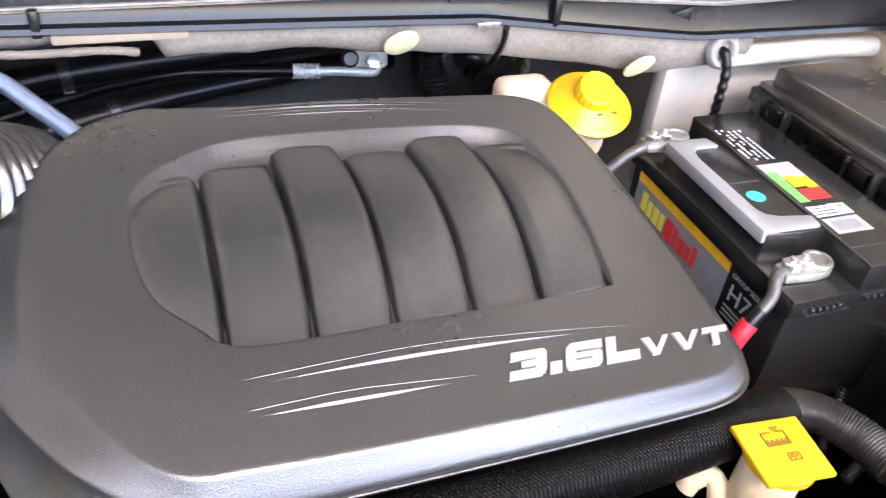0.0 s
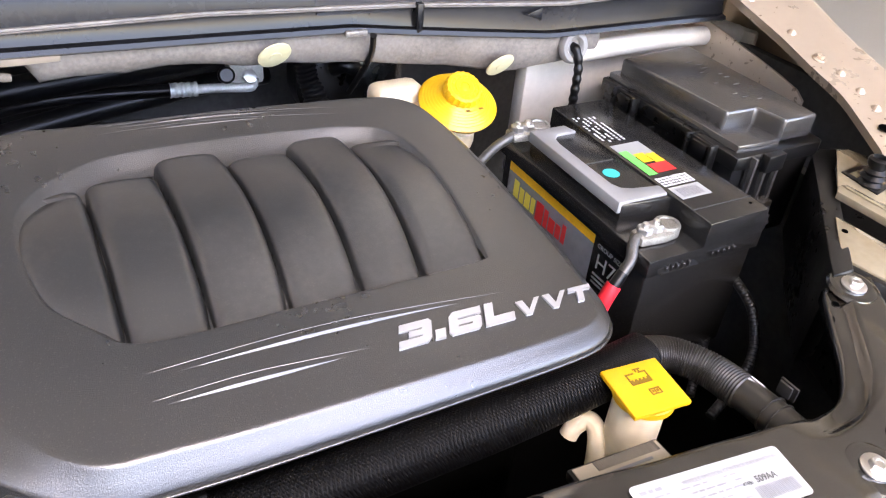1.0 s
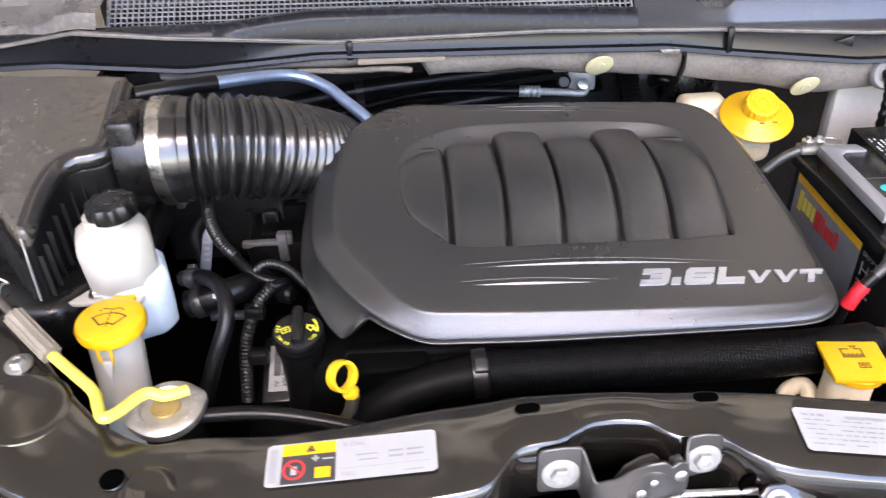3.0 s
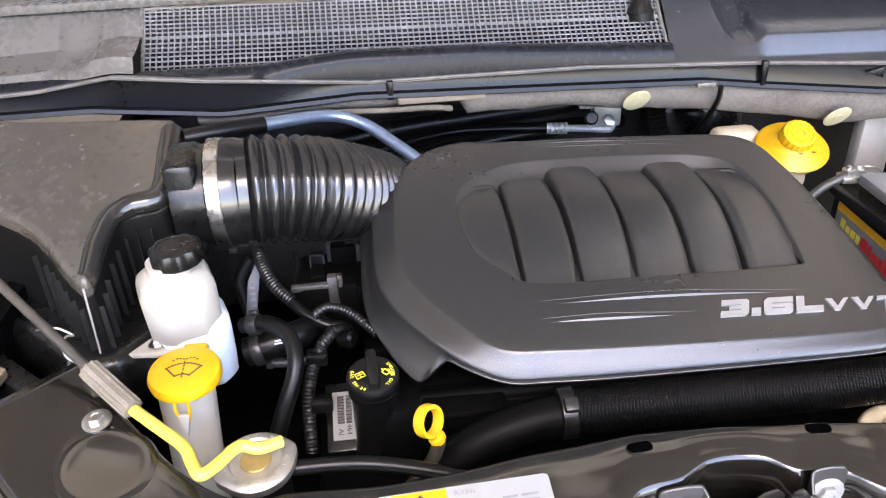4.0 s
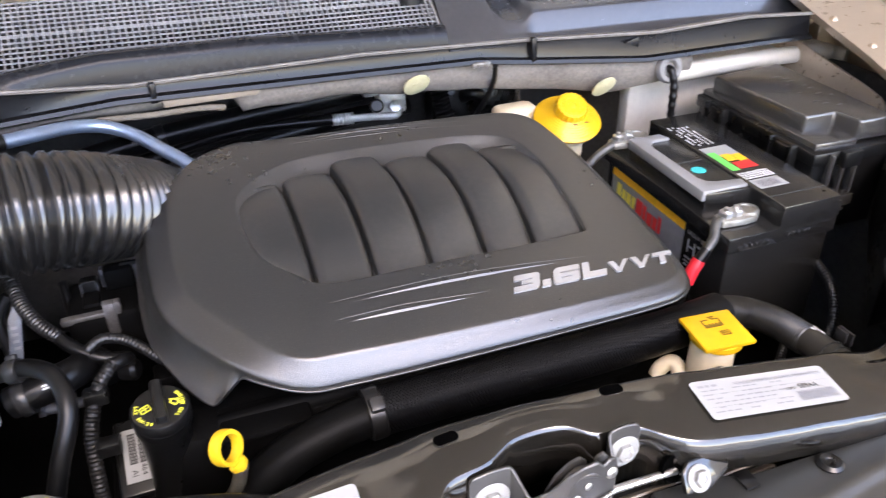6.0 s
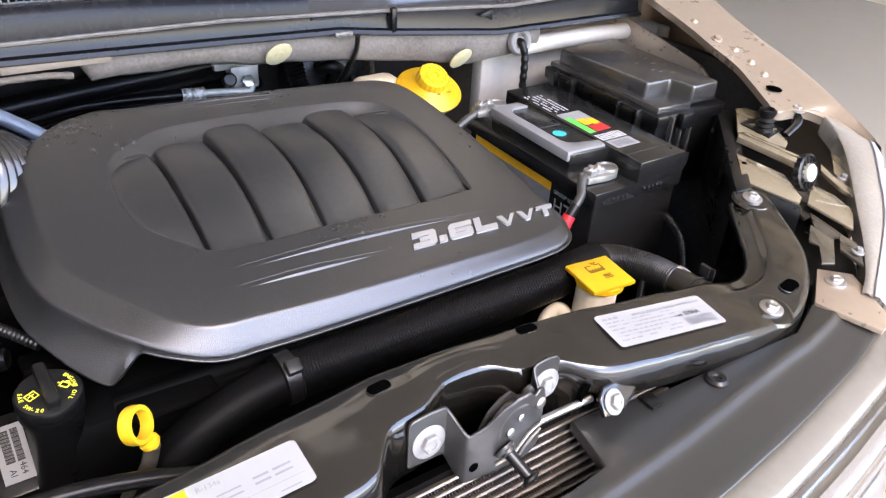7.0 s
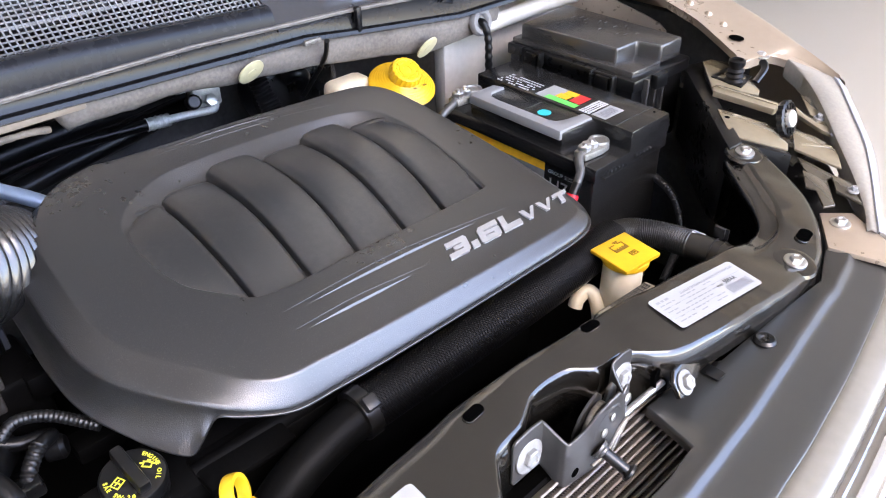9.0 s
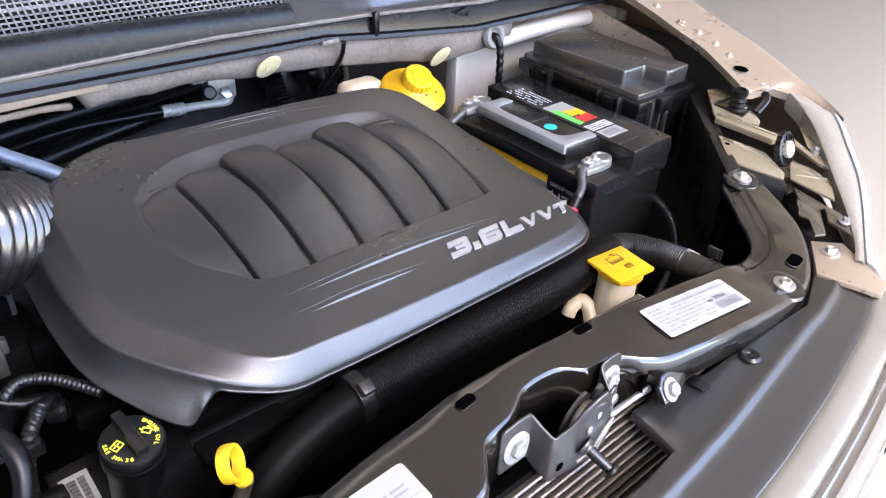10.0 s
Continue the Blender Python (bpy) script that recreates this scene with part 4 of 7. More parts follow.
def headlamp(side=1):
    t = thing("headlamp", (side * 0.65, -0.17, 0.75), "headlamp unit with glossy brown-black housing and clear lens edge", "headlamp")

    def S(pts):
        return [(side * x, y) for x, y in (pts if side > 0 else pts[::-1])]
    part("housing", prism(S([(0.60, -0.10), (0.56, -0.20), (0.50, -0.30), (0.56, -0.325), (0.66, -0.25), (0.74, -0.18), (0.82, -0.07), (0.80, 0.03), (0.70, 0.0)]), 0.74, 0.850, 0.006), M_BLACK, t)
    def plate(name, pts, off=0.0, thick=0.004, material=None, parent=None):
        """A thin plate lying on the sloping top of the lamp unit."""
        bm = prism(S(pts), -thick, 0.0, min(0.0012, thick * 0.3))
        for v in bm.verts:
            v.co.z += 0.918 + 0.12 * v.co.y - off
        return part(name, bm, material or M_LAMP, parent or t)

    rear = plate("rear_plate", [(0.684, -0.029), (0.722, -0.089), (0.740, -0.081), (0.786, 0.001), (0.771, 0.025), (0.752, 0.028)], 0.004)
    ring = plate("rear_frame", [(0.712, -0.011), (0.718, -0.061), (0.768, -0.052), (0.756, -0.010)], 0.0018, 0.002, M_BLACK, rear)
    plate("rear_panel", [(0.719, -0.018), (0.724, -0.054), (0.757, -0.048), (0.749, -0.017)], 0.0012, 0.002, None, ring)
    rail = plate("rail", [(0.667, -0.041), (0.690, -0.130), (0.708, -0.131), (0.717, -0.126), (0.692, -0.035), (0.679, -0.033)], 0.0, 0.010)
    plate("rail_lip", [(0.682, -0.040), (0.703, -0.127), (0.708, -0.127), (0.687, -0.039)], -0.0022, 0.003, None, rail)
    mid = plate("mid_plate", [(0.572, -0.126), (0.602, -0.197), (0.617, -0.190), (0.646, -0.141), (0.632, -0.091), (0.625, -0.073)], 0.002, 0.004)
    part("plate_hole", lathe([(0.0038, -0.001), (0.0036, 0.0004)], Matrix.Translation((side * 0.613, -0.096, 0.918 - 0.0115 - 0.0018)), 16), M_HOLE, mid, "small dark hole")
    plate("plate_skirt", [(0.566, -0.132), (0.596, -0.206), (0.602, -0.1985), (0.572, -0.1275)], 0.005, 0.060, M_BLACK)
    plate("side_plate", [(0.619, -0.199), (0.622, -0.242), (0.624, -0.265), (0.666, -0.239), (0.677, -0.201), (0.667, -0.172)], 0.006, 0.004)
    plate("side_ridge", [(0.634, -0.200), (0.666, -0.232), (0.669, -0.229), (0.638, -0.197)], 0.0050, 0.002)
    plate("small_plate", [(0.722, -0.192), (0.746, -0.181), (0.783, -0.146), (0.781, -0.128), (0.728, -0.169)], 0.004, 0.004)
    plate("bright_rail", [(0.693, -0.203), (0.695, -0.217), (0.721, -0.200), (0.717, -0.175), (0.731, -0.143), (0.710, -0.157)], 0.002, 0.006)
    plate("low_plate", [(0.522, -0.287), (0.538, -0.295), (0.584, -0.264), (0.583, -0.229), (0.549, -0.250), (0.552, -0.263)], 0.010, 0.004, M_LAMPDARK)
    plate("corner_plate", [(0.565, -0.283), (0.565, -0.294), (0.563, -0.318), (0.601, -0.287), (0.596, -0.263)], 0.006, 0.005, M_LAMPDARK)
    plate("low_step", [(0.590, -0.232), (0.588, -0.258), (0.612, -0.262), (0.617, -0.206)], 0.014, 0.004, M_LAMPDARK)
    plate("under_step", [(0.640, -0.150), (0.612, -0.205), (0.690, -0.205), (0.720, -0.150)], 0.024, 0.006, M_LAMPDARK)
    for x, y in ((0.724, -0.184), (0.696, -0.223), (0.575, -0.300)):
        hexbolt((side * x, y, 0.915 + 0.12 * y), (0, -0.12, 1), t, 0.0045, 0.0075, label="small pale screw", mt=M_ZINC)
    part("black_shield", prism(S([(0.765, 0.058), (0.740, 0.050), (0.556, -0.122), (0.532, -0.146), (0.562, -0.148), (0.735, 0.012), (0.795, 0.047)]), 0.78, 0.902, 0.002), M_BLACK, t)
    m = turned((side * 0.655, -0.170, 0.912), (side * 0.06, -0.86, 0.30))
    wheel = part("adjuster_wheel", lathe([(0.010, -0.016), (0.026, -0.010), (0.026, -0.002), (0.023, 0.0), (0.021, -0.004), (0.012, -0.004)], m, 36,
                                 mod=lambda a, k: 1 + 0.04 * math.cos(18 * a) if k in (1, 2) else 1), M_BLACK, t)
    for i in range(12):
        a = 2 * math.pi * i / 12
        part("wheel_spoke", box((0.0175, 0, -0.002), (0.009, 0.0012, 0.002), m=m @ pose(0, 0, 0, 0, 0, math.degrees(a))), M_BLACK, wheel)
    part("adjuster_hub", lathe([(0.0125, -0.004), (0.0125, 0.003), (0.011, 0.0045), (0.006, 0.0045), (0.005, 0.003)], m, 24), M_WHITE, wheel, "white plastic hub")
    m2 = Matrix.Translation((side * 0.727, -0.042, 0.909))
    part("adjuster_bellow", lathe([(0.012, 0), (0.015, 0.004), (0.011, 0.008), (0.015, 0.012), (0.011, 0.016), (0.014, 0.020), (0.010, 0.024), (0.013, 0.030), (0.013, 0.036), (0.009, 0.038), (0.008, 0.033), (0.004, 0.032)], m2, 22), M_RUBBER, t)
    part("bracket_arm", tube([(side * 0.760, -0.062, 0.905), (side * 0.785, -0.062, 0.920), (side * 0.795, -0.050, 0.929)], 0.006, n=8, flat=0.6), M_BLACK, t)
    hexbolt((side * 0.797, -0.046, 0.9330), (0, 0, 1), t, 0.0075, 0.0135, label="zinc bolt")
    # lens: a cream inner flange, a seam, and the pale opaque outer shell that rolls over the nose
    inl = catmull([(0.823, -0.078, 0.930), (0.806, -0.112, 0.922), (0.778, -0.146, 0.914), (0.733, -0.186, 0.905), (0.669, -0.238, 0.893), (0.605, -0.290, 0.881), (0.549, -0.328, 0.873), (0.515, -0.345, 0.868)], 6)
    seam = catmull([(0.838, -0.150, 0.915), (0.828, -0.162, 0.911), (0.813, -0.176, 0.907), (0.762, -0.214, 0.899), (0.700, -0.260, 0.889), (0.630, -0.300, 0.880), (0.566, -0.333, 0.872), (0.520, -0.356, 0.867)], 6)
    rim, shell = [], []
    for p, q in zip(inl, seam):
        o = (q - p)
        o.z = 0
        o.normalize()
        rim.append([V(side * r.x, r.y, r.z) for r in (p + V(0, 0, -0.03), p + V(0, 0, -0.002), p + o * 0.003, p.lerp(q, 0.5) + V(0, 0, 0.001), q - o * 0.003, q + V(0, 0, -0.0015))])
        shell.append([V(side * r.x, r.y, r.z) for r in (q + V(0, 0, -0.0015), q + o * 0.0015 + V(0, 0, 0.0012), q + o * 0.007 + V(0, 0, 0.0004), q + o * 0.015 + V(0, 0, -0.006), q + o * 0.026 + V(0, 0, -0.022), q + o * 0.042 + V(0, 0, -0.075), q + o * 0.050 + V(0, 0, -0.14), q + o * 0.044 + V(0, 0, -0.23))])
    part("lens_flange", loft(rim, closed=False), M_LENSRIM, t, "cream tinted inner edge of the lens", angle=50)
    part("lens", loft(shell, closed=False), M_LENS, t, "opaque lens shell, pale sky reflection put in its colour", angle=50)
    return t


# Darker copy of the lamp plastic, with the lower plates' shade in its colour.
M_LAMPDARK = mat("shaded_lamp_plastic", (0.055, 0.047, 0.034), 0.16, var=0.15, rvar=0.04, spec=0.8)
M_LENSRIM = mat("tinted_lens_flange", (0.25, 0.232, 0.20), 0.10, var=0.12, vscale=14, coat=0.5)
headlamp(1)
headlamp(-1)


# ---- cowl ----
def tab_line(pairs):
    xs, ys = [p[0] for p in pairs], [p[1] for p in pairs]
    return lambda x: lerp_list(x, xs, ys)


pad_low = tab_line([(-0.76, 0.985), (-0.40, 0.975), (-0.11, 0.984), (0.0, 0.986), (0.2, 0.966), (0.33, 0.949), (0.47, 0.919), (0.56, 0.924), (0.62, 0.930), (0.9, 0.93)])
pad_high = tab_line([(-0.76, 1.025), (-0.48, 1.012), (-0.23, 1.024), (0.1, 1.006), (0.24, 1.003), (0.4, 0.984), (0.55, 0.964), (0.7, 0.962), (0.9, 0.96)])
lip = tab_line([(-0.8, 1.040), (-0.655, 1.040), (-0.48, 1.021), (-0.29, 1.031), (0.05, 1.021), (0.23, 1.015), (0.31, 1.004), (0.51, 0.977), (0.74, 0.974), (0.9, 0.968)])
strip_z = tab_line([(-0.8, 1.066), (-0.72, 1.069), (-0.62, 1.082), (-0.5, 1.068), (-0.27, 1.049), (0.05, 1.048), (0.31, 1.036), (0.53, 1.018), (0.69, 1.022), (0.83, 1.010), (0.95, 1.0)])
tube_z = tab_line([(-0.8, 1.074), (-0.6, 1.078), (-0.42, 1.076), (-0.36, 1.083), (-0.3, 1.088), (-0.11, 1.084), (0.19, 1.066), (0.3, 1.050), (0.6, 1.035), (0.95, 1.01)])


yc = tab_line([(-0.8, 0.352), (-0.6, 0.356), (-0.3, 0.385), (0.13, 0.396), (0.32, 0.390), (0.44, 0.366), (0.556, 0.346), (0.8, 0.324), (0.95, 0.31)])


def on_cowl(x, y, z):
    """Sweeps a section drawn at y = 0.37 back or forward to the cowl's curve."""
    k = (yc(x) + 0.692) / 1.062
    return V(x, y + yc(x) - 0.37, 1.4 - (1.4 - z) * k)


def cowl():
    t = thing("cowl", (0.05, 0.42, 1.0), "grey-black plastic windscreen cowl with a faded rubber strip", "cowl panel")
    xs = np.linspace(-0.78, 0.815, 120)

    def skin(name, rows, material, label="", x0=-1.0, x1=1.0, angle=45):
        loops = [[on_cowl(x, y, z) if y < 0.41 else V(x, y, z) for y, z in rows(x)] for x in xs if x0 <= x <= x1]
        return part(name, loft(loops, closed=False), material, t, label, angle=angle)

    skin("front_panel", lambda x: [(0.385, lip(x) - 0.010), (0.364, lip(x) - 0.007), (0.358, lip(x) - 0.003), (0.360, lip(x) + 0.002), (0.368, lip(x) + 0.004), (0.372, (lip(x) * 0.4 + strip_z(x) * 0.6)), (0.372, strip_z(x) - 0.003)], M_COWLDARK)
    skin("edge_strip", lambda x: [(0.374, strip_z(x) - 0.005), (0.3655, strip_z(x) - 0.0035), (0.3645, strip_z(x) - 0.0025), (0.3655, strip_z(x) - 0.0015), (0.369, strip_z(x) - 0.0018), (0.370, strip_z(x) + 0.0002), (0.372, strip_z(x) + 0.0008), (0.382, strip_z(x) - 0.001)], M_STRIP, "faded brown-grey rubber edge strip")
    skin("rounded_ledge", lambda x: [(0.374, strip_z(x)), (0.3755, tube_z(x) - 0.013), (0.379, tube_z(x) - 0.005), (0.385, tube_z(x) - 0.0005), (0.392, tube_z(x) + 0.001), (0.399, tube_z(x)), (0.405, tube_z(x) - 0.005), (0.409, tube_z(x) - 0.014)], M_LEDGE, x1=0.19)
    # panel either side of the mesh
    def apron(x):
        k = 0.011 * smooth01((x + 0.668) / 0.022) + 0.008 * (1 - smooth01((x + 0.715) / 0.022))
        z = strip_z(x)
        return [(0.385, z), (0.392, z + 0.006), (0.400, z + 0.010 + 0.8 * k), (0.408, z + 0.013 + k), (0.444, z + 0.021 + k), (0.452, z + 0.024 + 0.8 * k), (0.458, z + 0.028 + 0.2 * k), (0.494, 1.138), (0.505, 1.142), (0.62, 1.16)]

    rows = [[on_cowl(x, y, z) if y < 0.405 else V(x, y, z) for y, z in apron(x)] for x in np.linspace(-0.80, -0.594, 60)]
    part("left_apron", loft(rows, closed=False), M_COWL, t, "moulded grey apron with two raised blocks", angle=50)

    def mixed(a, b, q):
        q = min(max(q, 0.0), 1.0)
        q = q * q * (3 - 2 * q)
        return [(p[0] + (r[0] - p[0]) * q, p[1] + (r[1] - p[1]) * q) for p, r in zip(a, b)]

    def scuttle(x):
        sz = 1.040 - 0.030 * (x - 0.25)
        saddle = [(0.392, sz - 0.018), (0.402, sz - 0.006), (0.412, sz + 0.002), (0.425, sz + 0.012), (0.445, sz + 0.034), (0.475, sz + 0.062), (0.52, sz + 0.080), (0.62, sz + 0.12)]
        block = [(0.392, sz - 0.018), (0.404, sz - 0.008), (0.410, sz - 0.003), (0.414, sz + 0.010), (0.420, sz + 0.014), (0.47, sz + 0.022), (0.52, sz + 0.070), (0.62, sz + 0.12)]
        big = [(0.392, sz - 0.020), (0.408, sz - 0.012), (0.412, sz - 0.006), (0.419, sz + 0.022), (0.424, sz + 0.027), (0.50, sz + 0.046), (0.56, sz + 0.058), (0.62, sz + 0.12)]
        if x < 0.30:
            return mixed(saddle, block, (x - 0.262) / 0.03)
        return mixed(block, big, (x - 0.318) / 0.022)

    loops = [[V(x, y + (0.0 if x < 0.6 else -0.03 * (x - 0.6)), z) for y, z in scuttle(x)] for x in np.linspace(0.186, 0.93, 260)]
    part("scuttle", loft(loops, closed=False), M_SCUTTLE, t, "stepped grey-black scuttle moulding with a raised box", angle=50)
    # rear ledge under the glass
    part("rear_ledge", box((0.05, 0.553, 1.150), (1.8, 0.12, 0.014), 0.004), M_COWL, t)
    # Near-black box that supplies the shade seen through the mesh.
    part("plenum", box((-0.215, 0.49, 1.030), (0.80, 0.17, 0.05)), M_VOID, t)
    # mesh of thin bars on two slopes
    prof = ([0.408, 0.416, 0.428, 0.458, 0.494, 0.505], [1.050, 1.068, 1.080, 1.103, 1.141, 1.143])

    def mesh_z(x, y):
        return float(np.interp(y, *prof)) - 0.024 * (x + 0.59)

    along = bmesh.new()
    box((0, 0, 0), (0.772, 0.0013, 0.0022), bm=along)
    for v in along.verts:
        v.co.z -= 0.024 * (v.co.x + 0.386)
    first = part("mesh_bar", along, M_COWLBAR, t)
    m0 = first.matrix_parent_inverse.copy()
    low_y = [0.411 + 0.0062 * k for k in range(9)]
    rows = low_y + [0.4625 + 0.0046 * k for k in range(8)]
    for i, y in enumerate(rows):
        ob = first if i == 0 else first.copy()
        if i:
            scene.collection.objects.link(ob)
        ob.matrix_parent_inverse = m0
        ob.matrix_basis = pose(-0.206, y, mesh_z(-0.592, y))
    across = bmesh.new()
    loft([[V(x, y - 0.408, np.interp(y, *prof) - 1.050 + dz) for x, dz in ((-0.0011, 0.0016), (0.0011, 0.0016), (0.0011, -0.0024), (-0.0011, -0.0024))] for y in (0.408, 0.416, 0.428, 0.456, 0.460, 0.480, 0.4945)], across, True, True, True)
    bmesh.ops.recalc_face_normals(across, faces=across.faces[:])
    one = part("mesh_bar", across, M_COWLBAR, t)
    for i in range(92):
        ob = one if i == 0 else one.copy()
        if i:
            scene.collection.objects.link(ob)
        x = -0.592 + 0.00848 * i
        ob.matrix_parent_inverse = m0
        ob.matrix_basis = pose(x, 0.408, 1.050 - 0.024 * (x + 0.59))
    part("mesh_frame", tube([(-0.595, 0.410, 1.060), (-0.595, 0.460, 1.105), (-0.595, 0.495, 1.143)], 0.003, k=4, n=8, smooth=False), M_COWL, t)
    part("mesh_frame", tube([(0.182, 0.410, 1.040), (0.180, 0.460, 1.086), (0.178, 0.495, 1.124)], 0.003, k=4, n=8, smooth=False), M_COWL, t)
    # joint and triangular clip on the front panel
    part("joint_cover", box((0.322, yc(0.322) - 0.006, 1.012), (0.010, 0.010, 0.040), 0.002), M_COWLDARK, t)
    part("joint_cover", box((-0.245, yc(-0.245) - 0.006, 1.030), (0.010, 0.010, 0.028), 0.002), M_COWLDARK, t)
    m = turned((0.486, yc(0.486) - 0.003, 1.012), (0, -1, 0.1))
    part("arrow_clip", prism([(-0.018, 0.0), (0.010, 0.008), (0.010, -0.009)], -0.004, 0.003, 0.001, m), M_COWLDARK, t)
    part("hook_clip", box((0.232, yc(0.232) - 0.010, 1.002), (0.03, 0.012, 0.008), 0.002), M_COWL, t)
    # wiper pivot
    m = Matrix.Translation((0.150, 0.470, 1.085))
    part("wiper_pivot", lathe([(0.022, 0), (0.022, 0.012), (0.017, 0.018), (0.012, 0.028), (0.008, 0.03)], m, 24), M_BLACK, t)
    part("wiper_arm", tube([(0.150, 0.470, 1.112), (0.06, 0.53, 1.155), (-0.2, 0.62, 1.20)], 0.009, n=10, flat=0.6), M_BLACK, t)
    return t


M_COWLBAR = mat("cowl_mesh_plastic", (0.15, 0.151, 0.155), 0.22, var=0.25, dust=0.15, spec=1.0)
cowl()
glass = bmesh.new()
box((0, 0, 0), (1.62, 0.9, 0.006), m=pose(0.05, 1.00, 1.43, 32, 0, 0), bm=glass)
single("windscreen", glass, M_GLASS, "dark laminated windscreen glass above the cowl", "windscreen")


def heat_pad():
    t = thing("heat_pad", (0.2, 0.38, 0.93), "grey-brown felt heat pad hanging under the cowl", "insulation")
    xs = np.linspace(-0.52, 0.60, 90)
    loops = []
    for x in xs:
        w = 0.0022 * noise.noise(V(x * 14, 0, 0)) + 0.001 * noise.noise(V(x * 60, 3, 0))
        lo = pad_low(x) + 1.2 * w
        if x < -0.14:
            lo = max(lo, pad_high(x) - 0.016 + 0.004 * math.sin(x * 30))
        hi = pad_high(x)
        loops.append([on_cowl(x, *p) for p in ((0.41, lo + 0.003), (0.386 + w, lo), (0.380 + w, lo + 0.004), (0.374 + 1.5 * w, (lo + hi) / 2), (0.372 + w, hi - 0.004), (0.376, hi + 0.006))])
    pad = part("pad", loft(loops, closed=False), M_PAD, t, angle=60)
    for x, z in ((0.129, 0.982), (0.442, 0.942)):
        m = turned((x, yc(x) - 0.006, z), (0.11, -0.84, -0.54))
        bm = lathe([(0.0215, -0.001), (0.0215, 0.0012), (0.0195, 0.002), (0.008, 0.0022), (0.007, 0.0032), (0.003, 0.0028)], m, 32)
        part("push_clip", bm, M_CLIP, pad, "round cream plastic push clip")
    edge = [(-0.40, 0.368, 1.000), (-0.3707, 0.370, 1.001), (-0.3209, 0.372, 1.0056), (-0.2544, 0.373, 1.0026), (-0.1882, 0.374, 1.0016), (-0.1560, 0.378, 0.9960)]
    part("torn_edge", tube(edge, 0.0042, n=10, rip=lambda q: 1 + 0.25 * noise.noise(V(q * 90, 0, 0))), M_FRAY, pad, "pale frayed lower edge")
    part("exposed_flange", box((-0.17, yc(-0.17) - 0.002, 1.012), (0.13, 0.008, 0.014), 0.003, m=None), M_TAN, t, "cream painted metal edge")
    return t


heat_pad()


def grommet():
    t = thing("cable_grommet", (0.556, 0.345, 0.96), "grey rubber grommet with a black taped cable hanging from it", "grommet")
    m = turned((0.556, 0.344, 0.961), (0, -0.97, 0.22))
    part("ring", lathe([(0.024, -0.006), (0.024, 0.0), (0.021, 0.004), (0.015, 0.004), (0.012, 0.001), (0.011, -0.003)], m, 32), M_PADRING, t)
    part("cable", tube([(0.556, 0.36, 0.962), (0.557, 0.340, 0.958), (0.559, 0.331, 0.935), (0.558, 0.328, 0.895), (0.560, 0.330, 0.84)], 0.0065, n=12, rip=lambda s: 1 + 0.10 * math.sin(s * 420)), M_RUBBER, t)
    return t


M_PADRING = mat("grey_rubber", (0.16, 0.155, 0.15), 0.6, var=0.2)
grommet()


